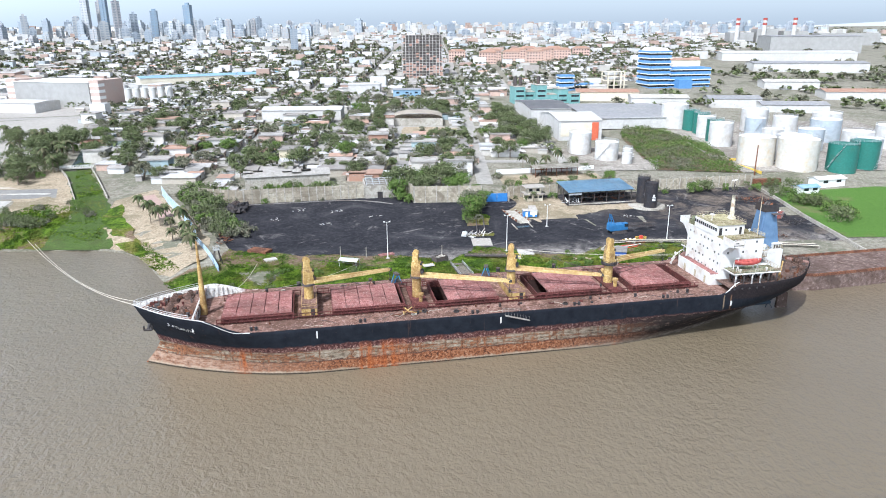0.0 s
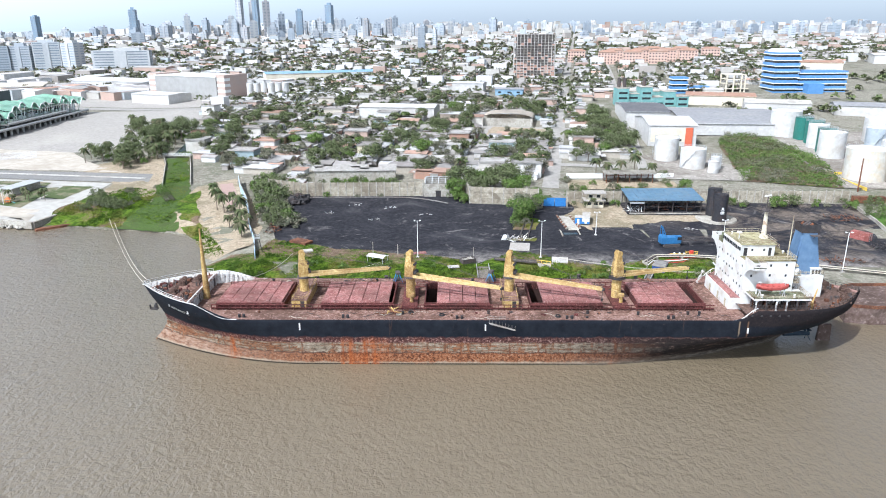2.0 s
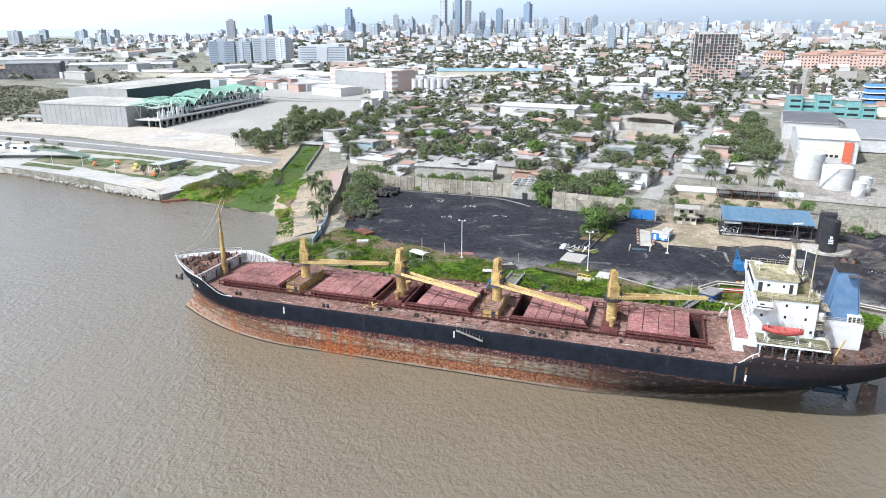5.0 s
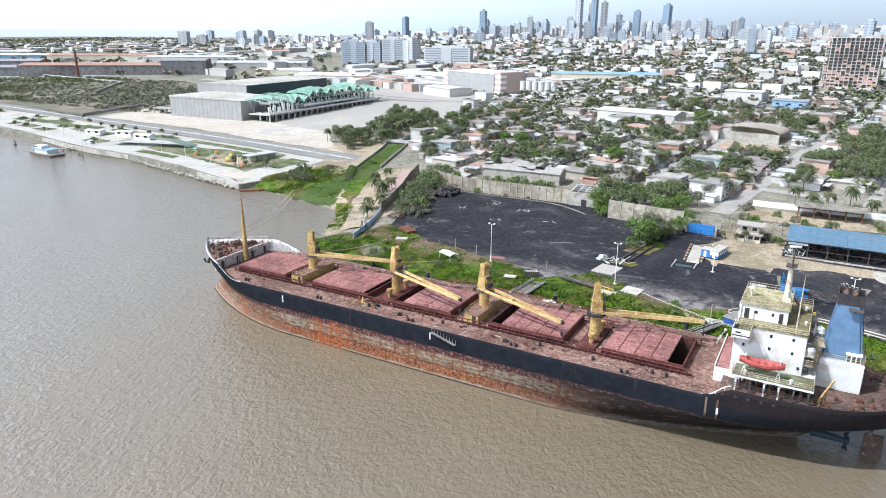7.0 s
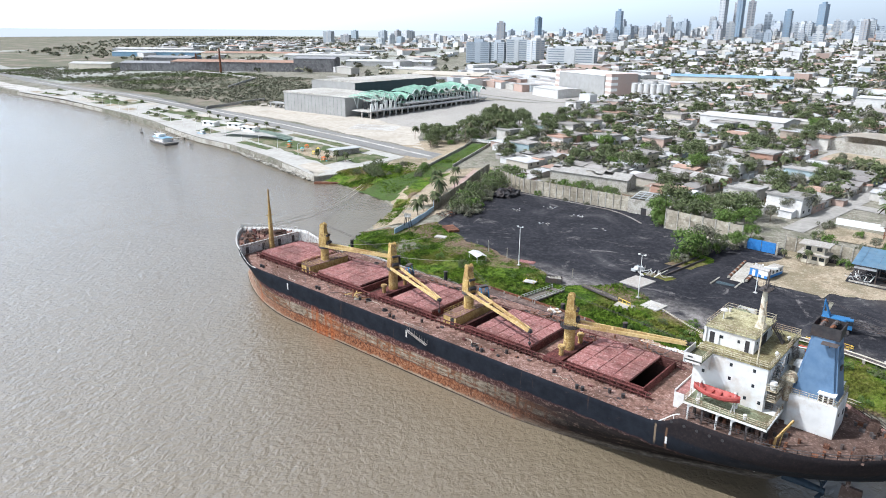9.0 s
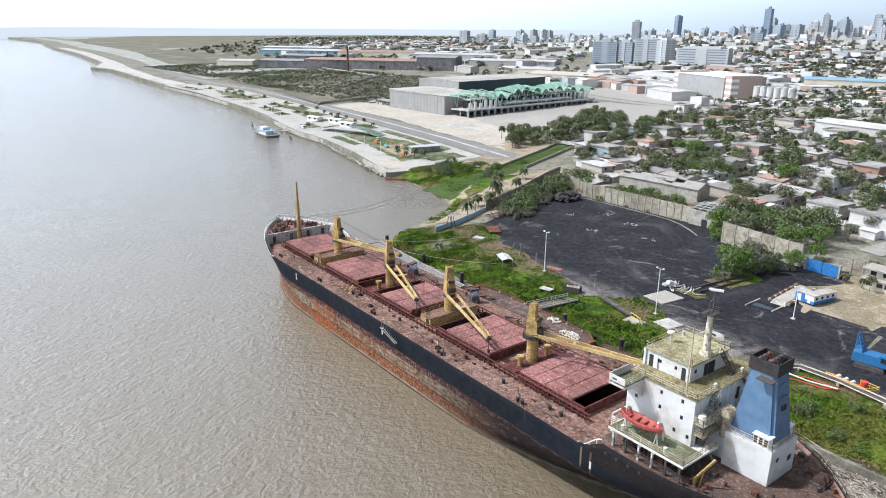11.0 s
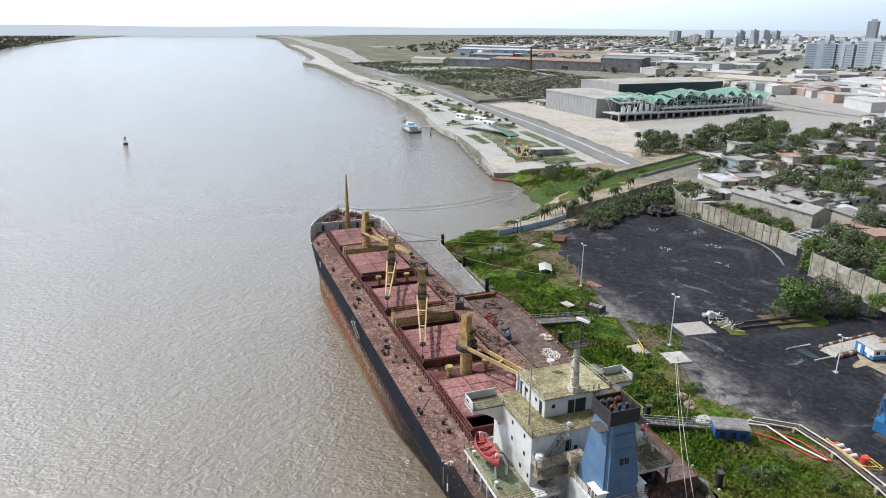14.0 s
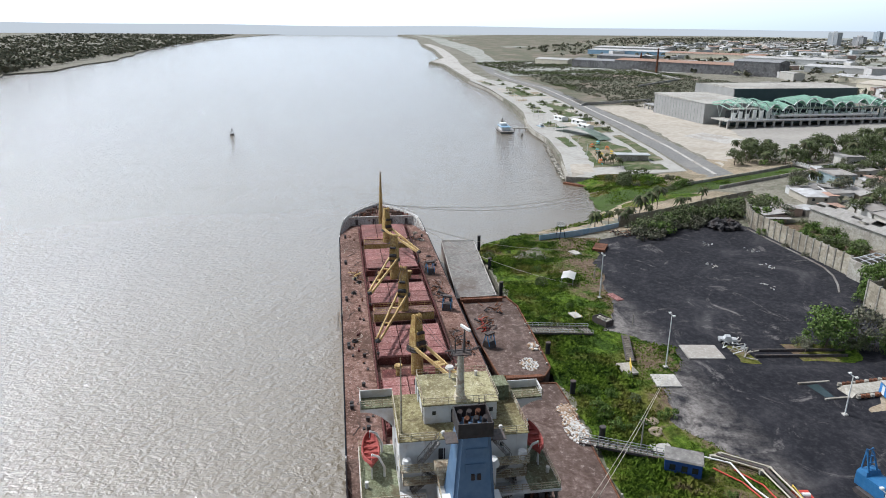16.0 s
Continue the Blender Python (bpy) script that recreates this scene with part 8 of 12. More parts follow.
# guard house, trailers, weighbridge and basin
t = thing("guard_house", "two-storey pale concrete guard house with a flat roof", "building", (88.0, 260.2, G(88, 260)), 0)
bm = bmesh.new()
box(bm, -3.4, 3.4, -2.4, 2.4, -0.5, 2.8)
box(bm, -2.8, 2.8, -1.9, 2.2, 3.0, 5.6)
part("wall", bm, CREAM, t)
for z in (2.8, 5.6):
    bm = bmesh.new()
    box(bm, -4.2, 4.2, -3.2, 2.8, z, z + 0.25)
    part("roof_slab", bm, PALE_CONCRETE, t)
for x, z in ((-2, 1.2), (0.5, 1.2), (2.4, 1.2), (-1.6, 4.0), (1.4, 4.0)):
    bm = bmesh.new()
    y = -2.46 if z < 3 else -1.96
    box(bm, x - 0.7, x + 0.7, y - 0.03, y + 0.05, z, z + 1.1)
    part("window", bm, GLASS_DARK, t)


def trailer(label, x, y, l, w, h, rz, mat_):
    t = thing("site_cabin", label, "cabin", (x, y, G(x, y) + 0.15), rz, "site cabins")
    bm = bmesh.new()
    box(bm, -l / 2, l / 2, -w / 2, w / 2, 0.3, h)
    part("body", bm, mat_, t)
    bm = bmesh.new()
    box(bm, -l / 2 - 0.15, l / 2 + 0.15, -w / 2 - 0.15, w / 2 + 0.15, h, h + 0.15)
    part("roof", bm, PALE_CONCRETE, t)
    bm = bmesh.new()
    box(bm, -l / 2 - 0.02, l / 2 + 0.02, -w / 2 - 0.03, w / 2 + 0.03, 0.3, 1.1)
    part("lower_band", bm, BLUE_SHEET, t)
    for k in range(max(1, int(l / 2))):
        bm = bmesh.new()
        xx = -l / 2 + 1.0 + k * 2.0
        box(bm, xx - 0.4, xx + 0.4, -w / 2 - 0.05, w / 2 + 0.05, 1.4, 2.1)
        part("window", bm, GLASS_DARK, t)
    bm = bmesh.new()
    box(bm, -l / 2 - 0.05, -l / 2 + 0.02, -0.4, 0.4, 0.4, 2.2)
    part("door", bm, WHITE_PAINT, t)


trailer("small white and blue site cabin", 78.4, 238.6, 3.2, 2.4, 2.6, 80, BLUE_SHEET)
trailer("long white and blue site cabin", 81.6, 240.6, 8.2, 2.6, 2.5, 78, WHITE_PAINT)
zb = G(75, 228)
bm = bmesh.new()
for a in ((70.6, 71.0, 224.6, 231.5), (76.8, 77.2, 226.0, 231.5)):
    box(bm, *a, zb - 0.4, zb + 0.45)
single("basin_kerb", bm, CONCRETE, "low concrete kerb round the wash basin", "kerb", kind="structure")
bm = bmesh.new()
quadmesh(bm, [(71.6, 226.0, zb + 0.22), (76.2, 226.6, zb + 0.22), (76.6, 231.3, zb + 0.26), (71.0, 231.3, zb + 0.26)], ((0, 1, 2, 3),))
BASIN = surf("still_blue_grey_water", (0.035, 0.055, 0.06), (0.045, 0.065, 0.07), None, 0.12, relief=0)
single("basin_water", bm, BASIN, "still blue-grey water in the wash basin", "water", kind="structure")
t = thing("weighbridge", "pale concrete weighbridge ramp with rows of kerb stones", "weighbridge", (75.0, 240.5, G(75, 240)), 4)
bm = bmesh.new()
taper(bm, (-1.9, 1.9, -9.5, 9.0), (-1.7, 1.7, -8.5, 8.5), -0.2, 0.5)
part("ramp", bm, CONCRETE, t)
for s in (-2.4, 2.4):
    for k in range(17):
        bm = bmesh.new()
        y = -8.6 + k * 1.05
        pipe(bm, (s, y, 0.1), (s, y, 0.65), 0.45, 0.38, 10)
        part("kerb_stone", bm, RUST if k % 3 else CONCRETE, t)

bm = bmesh.new()
line = [(-26.5, 273.4), (-10, 273.3), (6, 273.1), (13.5, 272.6), (20, 270.6), (26, 267.4), (31, 264.0)]
for (ax, ay), (bx, by) in zip(line, line[1:]):
    beam(bm, (ax, ay, G(ax, ay) + 0.15), (bx, by, G(bx, by) + 0.15), 0.45, 0.4)
single("kerb_back", bm, BARGE_GREY, "low concrete kerb along the foot of the wall", "kerb", kind="structure")
for k, (x, y) in enumerate(((3.5, 243.5), (-6, 262), (9, 258), (-14, 252), (22, 250), (118, 232), (140, 226))):
    scrap("scrap_pile", "pale scattered sheets on the coal dust", (x, y, G(x, y) + 0.1), (2.4, 1.3), 9, (PALE_CONCRETE, GALV), 160 + k, 0.15, 0.9)
for k, (x, y, r) in enumerate(((79.3, 190.0, 1.3), (82.4, 189.0, 1.5))):
    bm = bmesh.new()
    lump(bm, (x, y, G(x, y)), r, 300 + k, 3, 0.45, 0.25)
    single("sand_heap", bm, SAND, "small tan heap of sand on the grass", "sand heap", "sand heaps on the bank")
# old sheet-covered wreck, timber kerbs and the drain line
scrap("scrap_pile", "crumpled pale metal sheets and planks by the drain", (55.0, 221.5, G(55, 221)), (4.0, 2.6), 34, (WHITE_PAINT, GALV, CONCRETE), 51, 1.0, 2.4)
t = thing("pickup_wreck", "pale grey derelict pickup by the drain", "vehicle", (50.8, 221.2, G(50, 221)), 70)
bm = bmesh.new()
taper(bm, (-2.0, 2.0, -0.85, 0.85), (-1.9, 1.9, -0.8, 0.8), 0.5, 1.1)
taper(bm, (-0.9, 0.7, -0.8, 0.8), (-0.6, 0.5, -0.7, 0.7), 1.1, 1.7)
part("body", bm, GALV, t)
for x in (-1.3, 1.3):
    for y in (-0.8, 0.8):
        bm = bmesh.new()
        pipe(bm, (x, y - 0.1, 0.35), (x, y + 0.1, 0.35), 0.35, 0.35, 12)
        part("wheel", bm, BLACK_RUBBER, t)
bm = bmesh.new()
for p, q in (((56.0, 224), (60.0, 243)), ((58.6, 223), (62.4, 242))):
    beam(bm, (*p, G(*p) + 0.2), (*q, G(*q) + 0.2), 0.35, 1.1)
sheet("drain_verge", [(52, 219), (60, 219), (65, 244), (60, 247), (57, 244)], LUSH, "weedy verge along the drain", "grass", 0.2, 20, 1.8, 1.2)
single("drain_kerb", bm, DARK_STEEL, "broken concrete kerbs beside the drain", "kerb", kind="structure")

# scrap, coal heap and blue boundary wall on the beach side
scrap("scrap_pile", "rusty heap of scrap steel at the yard edge", (-30.5, 234.5, G(-30, 234)), (2.6, 7.0), 120, (RUST, DARK_STEEL, SOOT), 61, 1.8, 2.0)
bm = bmesh.new()
rng = random.Random(8)
for k in range(44):
    u, v = rng.uniform(-1, 1), rng.uniform(-1, 1)
    lump(bm, (-30 + 3.4 * u, 267 + 4.2 * v, G(-30, 267) + (1 - 0.5 * (u * u + v * v)) * rng.uniform(0.3, 3.2)), rng.uniform(0.8, 1.8), k, 2, 0.8, 0.6)
single("coal_heap", bm, SOOT, "black heap of coal waste against the wall", "heap", kind="stuff")
WALL_BLUE = surf("peeling_blue_white_mural_wall", (0.25, 0.38, 0.50), (0.42, 0.51, 0.58), (0.60, 0.61, 0.61), 0.85, 0, 0.8, 0.28, 0.9)
bm = bmesh.new()
low = [(-39.6, 232.5), (-36.2, 224.0), (-32.4, 213.0), (-28.9, 200.6)]
for (ax, ay), (bx, by) in zip(low, low[1:]):
    for k in range(3):
        p, q = Vector((ax, ay)).lerp((bx, by), k / 3), Vector((ax, ay)).lerp((bx, by), (k + 1) / 3)
        z0 = min(G(*p), G(*q)) - 0.4 + 0.08 * (k % 2)
        beam(bm, (*p, z0 + 1.15), (*q, z0 + 1.15), 0.25, 2.3)
single("wall_beach", bm, WALL_BLUE, "low blue and white painted wall along the beach", "wall", kind="structure")
bm = bmesh.new()
tall = [(-62.5, 297), (-57, 281), (-49, 262), (-42.5, 243), (-39.6, 232.6)]
for (ax, ay), (bx, by) in zip(tall, tall[1:]):
    out = Vector((ay - by, bx - ax)).normalized() * -0.14
    if out.x > 0:
        out = -out
    for k in range(4):
        p, q = Vector((ax, ay)).lerp((bx, by), k / 4), Vector((ax, ay)).lerp((bx, by), (k + 1) / 4)
        z0 = min(G(*p), G(*q)) - 0.5
        # painted plaster on the beach side, raw blocks towards the yard
        beam(bm, (*(p + out), z0 + 2.3), (*(q + out), z0 + 2.3), 0.14, 4.5, 1)
        beam(bm, (*p, z0 + 2.35), (*q, z0 + 2.35), 0.14, 4.7, 0)
        beam(bm, (*(p - out), z0), (*(p - out), z0 + 4.7), 0.3, 0.3, 0)
single("wall_beach_tall", bm, (CONCRETE_PANEL, WALL_BLUE), "tall raw block wall, painted blue and white on the beach side", "wall", kind="structure")
t = thing("watchtower", "small watch post on braced timber legs by the wall", "watchtower", (-30.0, 208.2, G(-30, 208)), 20)
for a in (-1, 1):
    for b2 in (-1, 1):
        bm = bmesh.new()
        beam(bm, (a * 1.3, b2 * 1.3, -0.5), (a * 0.5, b2 * 0.5, 4.6), 0.18)
        part("leg", bm, SOOT, t)
bm = bmesh.new()
box(bm, -0.9, 0.9, -0.9, 0.9, 4.5, 4.7)
part("platform", bm, GALV, t)
bm = bmesh.new()
railing(bm, [(-0.85, -0.85, 4.7), (0.85, -0.85, 4.7), (0.85, 0.85, 4.7), (-0.85, 0.85, 4.7), (-0.85, -0.85, 4.7)], 0.9, 0.9, 0.06)
part("railing", bm, GALV, t)["kind"] = "stuff"
# creek side walls and footbridge
bm = bmesh.new()
for line in ([(-91.5, 281), (-97, 297), (-112, 338), (-119, 353)], [(-84.0, 296), (-99, 337), (-106, 355)]):
    for (ax, ay), (bx, by) in zip(line, line[1:]):
        beam(bm, (ax, ay, G(ax, ay) + 0.6), (bx, by, G(bx, by) + 0.6), 0.35, 1.6)
single("creek_walls", bm, CONCRETE, "low concrete walls along the creek", "wall", kind="structure")
t = thing("footbridge", "pale concrete footbridge over the creek", "bridge", (-113.0, 356.0, G(-113, 356)), 2)
bm = bmesh.new()
box(bm, -7.5, 7.5, -1.0, 1.0, 0.9, 1.3)
part("deck", bm, PALE_CONCRETE, t)
for s in (-0.95, 0.95):
    bm = bmesh.new()
    railing(bm, [(-7.5, s, 1.3), (7.5, s, 1.3)], 1.0, 1.5, 0.06)
    part("railing", bm, WHITE_PAINT, t)
sheet("canal", [(-117, 358), (-108, 358), (-113, 380), (-118, 410), (-129, 450), (-146, 500), (-153, 498), (-137, 449), (-126, 409)], BASIN, "dark narrow city canal between walls", "canal", 0.14, 20)

# trees and bushes round the yard
for k, (x, y, s, i) in enumerate(((57.5, 240.5, 1.15, 4), (59.5, 247.5, 1.1, 2), (59.0, 234.5, 0.55, 5), (63.2, 250.5, 0.75, 1), (34.0, 271.5, 0.95, 4), (37.0, 277, 1.15, 3), (44, 271.5, 1.0, 0), (57, 272, 1.0, 4), (46.5, 277, 1.05, 0), (42.5, 284, 1.0, 4), (51, 286, 1.0, 0), (54, 281, 1.15, 3), (62.0, 279, 0.95, 4), (66.5, 270, 0.6, 4), (49, 290, 0.9, 0), (58, 291, 1.0, 3), (32, 290, 0.8, 0), (42, 296, 0.8, 2), (70.5, 262.8, 0.5, 1), (66.2, 257.4, 0.72, 4))):
    plant(TREES[i], x, y, s, k * 47, group="trees round the yard")
for k, (x, y, s, i) in enumerate(((-52, 288, 1.1, 0), (-47, 277, 1.2, 2), (-44, 268, 1.2, 1), (-41.5, 259, 1.2, 2), (-39, 251, 1.1, 0), (-36.5, 243, 1.0, 1), (-43, 280, 1.3, 1), (-38, 274, 1.2, 2), (-35, 264, 1.1, 1), (-34, 254, 1.0, 2), (-49, 296, 1.2, 0), (-42, 290, 1.3, 2), (-36, 284, 1.2, 0), (-31, 280, 1.1, 1))):
    plant(BUSHES[i], x, y, s * 1.4, k * 31, group="bushes along the beach wall")
for k, (x, y, s, i) in enumerate(((-59, 256, 0.75, 0), (-55, 252, 0.7, 2), (-51, 249, 0.75, 1), (-46, 243, 0.8, 0), (-44, 238, 0.7, 1), (-42.5, 230, 0.75, 2), (-40, 224, 0.75, 1), (-48, 236, 0.6, 1), (-62, 270, 0.6, 1), (-68, 279, 0.6, 1), (-55, 263, 0.7, 1), (-40.5, 235, 0.65, 2))):
    plant(PALMS[i], x, y, s * (1.25 + 0.3 * math.sin(k * 2.2)), k * 77, group="palms on the beach")
for k, (x, y, s, i) in enumerate(((87.0, 256, 0.5, 0), (84.5, 258, 0.45, 1), (93, 262, 0.4, 2), (80, 258, 0.45, 1))):
    plant(PALMS[i], x, y, s, k * 50)
for k, (x, y, s, i) in enumerate(((158, 258, 1.6, 0), (163, 259, 1.4, 2), (96.5, 259.5, 0.9, 0), (143, 262, 0.8, 2), (186, 255, 1.3, 0), (189, 246, 1.4, 2), (191, 238, 1.2, 0), (-103, 262, 1.1, 1), (-110, 268, 1.3, 2), (-100, 274, 1.0, 0), (-106, 284, 1.1, 1), (-116, 275, 1.2, 2), (-111, 257, 0.9, 2), (-97, 264, 0.8, 1))):
    plant(BUSHES[i], x, y, s, k * 40)
for k, (x, y, sc) in enumerate(((55.2, 238.6, 1.1), (57.6, 241.8, 1.35), (59.8, 244.6, 1.2), (58.6, 247.2, 1.3), (61.4, 249.4, 1.25), (63.0, 252.4, 1.0), (56.0, 235.6, 0.7), (66.0, 256.4, 0.8))):
    plant(BUSHES[(0, 0, 2, 1)[k % 4]], x, y, sc, k * 37, group="shrubs under the yard trees")
# dark thicket and bare earth on the creek bank
sheet("bank_dirt", [(-96, 276), (-93.5, 288), (-98, 301), (-110, 304), (-122, 303), (-120, 290), (-114, 281), (-108, 284), (-103, 277)], SAND, "trodden sandy ground above the creek bank", "bare ground", 0.21, 20, 2.5, 1.5)
for k in range(16):
    plant(BUSHES[(2, 1, 2)[k % 3]], -114 + 17 * ((k * 0.618) % 1), 258.5 + 8 * ((k * 0.377) % 1), 0.7 + 0.6 * ((k * 0.71) % 1), k * 53, group="thicket by the creek mouth")
for k in range(9):
    plant(BUSHES[(2, 0, 1)[k % 3]], -97 + 14 * ((k * 0.618) % 1), 270 + 22 * ((k * 0.377) % 1), 0.6 + 0.5 * ((k * 0.71) % 1), k * 59, group="thicket by the creek mouth")
for k, (x, y, sc) in enumerate(((35.2, 269.0, 1.3), (36.8, 266.8, 1.2), (34.0, 271.2, 1.4), (37.6, 265.0, 0.9))):
    plant(BUSHES[0], x, y, sc, k * 83, group="creepers at the wall corner")
sheet("beach_path", [(-57, 262), (-66, 284), (-71, 296), (-66, 298), (-60.5, 285), (-52.5, 264)], surf("pinkish_paving", (0.30, 0.20, 0.17), (0.38, 0.27, 0.235), (0.26, 0.21, 0.18), 0.9), "pinkish paved path beside the painted wall", "path", 0.24, 20, 0.4, 2)
# growth inside the beach wall, in the plot behind the back wall, along the depot
rng = random.Random(66)
for k in range(54):
    u = k / 53
    x, y = -54 + 23 * u + rng.uniform(-0.5, 7), 292 - 57 * u + rng.uniform(-3, 3)
    plant(BUSHES[(1, 1, 2, 1, 0)[k % 5]], x, y, rng.uniform(1.1, 1.9), k * 67, group="bushes along the beach wall")
for k in range(22):
    plant(BUSHES[(0, 0, 2)[k % 3]], rng.uniform(-26, 12), rng.uniform(279, 294), rng.uniform(0.7, 1.3), k * 71, group="shrubs behind the yard wall")
for k in range(16):
    plant(BUSHES[(0, 2, 1)[k % 3]], rng.uniform(132, 200), rng.uniform(258, 263.5), rng.uniform(0.5, 1.2), k * 29, group="shrubs along the depot wall")
for k in range(12):
    plant(BUSHES[(0, 2)[k % 2]], rng.uniform(187, 202), rng.uniform(205, 256), rng.uniform(1.2, 1.9), k * 29, group="shrubs beyond the dike")
for k in range(26):
    x, y = rng.uniform(80, 132), rng.uniform(267.5, 284) if k < 17 else rng.uniform(286, 312)
    if k % 4 == 3:
        plant(TREES[(4, 5, 1)[k % 3]], x, y, rng.uniform(0.5, 0.8), k * 61, group="trees behind the depot wall")
    else:
        plant(BUSHES[(0, 2, 1)[k % 3]], x, y, rng.uniform(0.6, 1.3), k * 61, group="shrubs behind the depot wall")
sheet("plot_grass", [(-27, 277), (13, 277), (13, 296), (-30, 297)], GRASS, "overgrown plot behind the yard wall", "grass", 0.2, 20, 0.5, 3)
# shrubs standing in the bank growth
for k in range(46):
    x = rng.uniform(62, 126) if k < 34 else rng.uniform(-35, 30)
    y = rng.uniform(179.5, 195)
    if not (84 < x < 98 and 183 < y < 194):
        plant(BUSHES[(0, 2, 0)[k % 3]], x, y, rng.uniform(0.35, 0.75), k * 47, group="shrubs on the river bank")
# shrubs planted against the back wall
for k, (x, s) in enumerate(((-19.5, 0.75), (-6.5, 0.6), (3.0, 0.55))):
    plant(BUSHES[1 if k else 0], x, 273.9, s, k * 60)

# ---- promenade north of the creek ----
LAWN = grass_paint("park_lawn", (0.045, 0.068, 0.026), (0.078, 0.105, 0.042), (0.120, 0.140, 0.066), (0.21, 0.185, 0.13), 0.09, 0.47)
PROM = surf("pale_promenade_paving", (0.34, 0.325, 0.295), (0.43, 0.415, 0.38), (0.24, 0.215, 0.185), 0.85, 0, 0.4, 0.06, 0.6)
DIRT = surf("pale_graded_dirt", (0.36, 0.32, 0.265), (0.47, 0.425, 0.36), (0.27, 0.23, 0.175), 0.95, 0, 0.3, 0.03, 0.6)
GRAVEL = surf("grey_gravel_lot", (0.27, 0.25, 0.225), (0.35, 0.33, 0.30), (0.42, 0.39, 0.34), 0.95, 0, 0.5, 0.02, 0.5)
QUAY = [(-124, 242.5), (-181, 257.5), (-231, 266), (-270, 267.5), (-302, 272), (-366, 286), (-420, 293), (-578, 304), (-633, 304.5), (-675, 304), (-705, 305)]
sheet("promenade", QUAY + [(-700, 345), (-578, 352), (-446, 343), (-335, 331), (-278, 325), (-186, 313), (-122, 301), (-121, 272)], PROM, "pale paved riverside promenade", "promenade", 0.14, 20)
bm = bmesh.new()
for (ax, ay), (bx, by) in zip(QUAY, QUAY[1:]):
    beam(bm, (ax, ay - 0.3, 0.9), (bx, by - 0.3, 0.9), 1.2, 2.6)
beam(bm, (-124, 242.5, 0.9), (-118, 274, 0.9), 1.2, 2.4)
single("quay_wall", bm, CONCRETE, "grey concrete quay wall at the river's edge", "quay wall", kind="structure")
bm = bmesh.new()
rng = random.Random(5)
for k in range(150):
    u = rng.random()
    x, y = -128 + u * (-100), 243.6 + u * 21 - rng.uniform(0.8, 2.6)
    lump(bm, (x, y, rng.uniform(-0.1, 0.5)), rng.uniform(0.4, 0.9), k, 1, 0.8, 0.5)
single("riprap", bm, CONCRETE, "loose stone riprap below the quay", "stones", kind="stuff")
sheet("lawn", [(-140, 262), (-200, 276), (-240, 283), (-244, 296), (-190, 300), (-142, 293)], LAWN, "park lawn with paths and play equipment", "lawn", 0.22, 20, 2.0, 4)
sheet("lawn_strip", [(-330, 312), (-420, 318), (-425, 330), (-335, 324)], LAWN, "strip of park planting", "lawn", 0.22, 20, 2.5, 5)
sheet("lawn_far", [(-480, 316), (-560, 318), (-600, 330), (-490, 334)], LAWN, "strip of park planting", "lawn", 0.22, 40, 2.5, 8)
sheet("park_plaza", [(-150, 268), (-186, 276), (-190, 290), (-152, 283)], SAND, "sandy play area in the park", "play area", 0.27, 20, 1.2, 3)
sheet("river_road", [(-105, 300), (-186, 314), (-278, 327), (-335, 333), (-446, 345), (-573, 357), (-700, 350), (-825, 356), (-1050, 384), (-1720, 510), (-1740, 530), (-1050, 402), (-830, 372), (-690, 366), (-573, 372), (-446, 362), (-335, 350), (-270, 344), (-210, 334), (-110, 318)], ROAD, "grey asphalt riverside road", "road", 0.20, 20)
bm = bmesh.new()
RL = [(-110, 309), (-186, 324), (-278, 336), (-335, 341), (-446, 353), (-573, 364), (-700, 358), (-825, 364)]
for (ax, ay), (bx, by) in zip(RL, RL[1:]):
    beam(bm, (ax, ay, G(ax, ay) + 0.26), (bx, by, G(bx, by) + 0.26), 1.6, 0.3)
single("median_kerb", bm, PALE_CONCRETE, "pale kerbed median along the riverside road", "kerb", kind="structure")
sheet("graded_lot", [(-126, 322), (-210, 337), (-270, 349), (-392, 356), (-400, 420), (-352, 400), (-300, 405), (-246, 396), (-180, 376), (-160, 352)], DIRT, "pale graded dirt lot beside the hall", "bare ground", 0.17, 20, 2.5, 6)
sheet("gravel_lot", [(-246, 396), (-180, 376), (-150, 385), (-130, 430), (-150, 500), (-165, 555), (-262, 555), (-268, 500), (-262, 410)], GRAVEL, "wide grey gravel parking lot", "lot", 0.18, 20, 2.0, 6)
sheet("lot_slab", [(-192, 362), (-226, 352), (-238, 372), (-204, 382)], PALE_CONCRETE, "pale concrete foundation slab", "slab", 0.26, 20)
sheet("north_road", [(-600, 640), (-260, 566), (-150, 545), (-60, 552), (-60, 562), (-150, 556), (-255, 578), (-600, 655)], STREET, "dusty main road behind the lots", "road", 0.24, 20)
sheet("paved_lots", [(-480, 640), (-260, 582), (-140, 560), (-110, 640), (-170, 800), (-460, 800)], GRAVEL, "pale paved lots round the sheds", "lot", 0.2, 40, 3.0, 10)
sheet("scrub", [(-396, 345), (-540, 374), (-800, 380), (-1150, 430), (-1100, 560), (-800, 560), (-620, 600), (-480, 600), (-370, 560), (-360, 440), (-410, 425)], DRY_GRASS, "flat dry scrubland", "scrub", 0.20, 40, 6, 20)
sheet("scrub_far", [(-1150, 440), (-1800, 545), (-2600, 600), (-3600, 700), (-4400, 1200), (-4300, 2600), (-2200, 2600), (-1500, 1500), (-1000, 800), (-1050, 600)], DRY_GRASS, "flat dry scrubland", "scrub", 0.4, 200, 10, 60)

# planting beds and dirt strips between quay and road
bed_rng = random.Random(23)


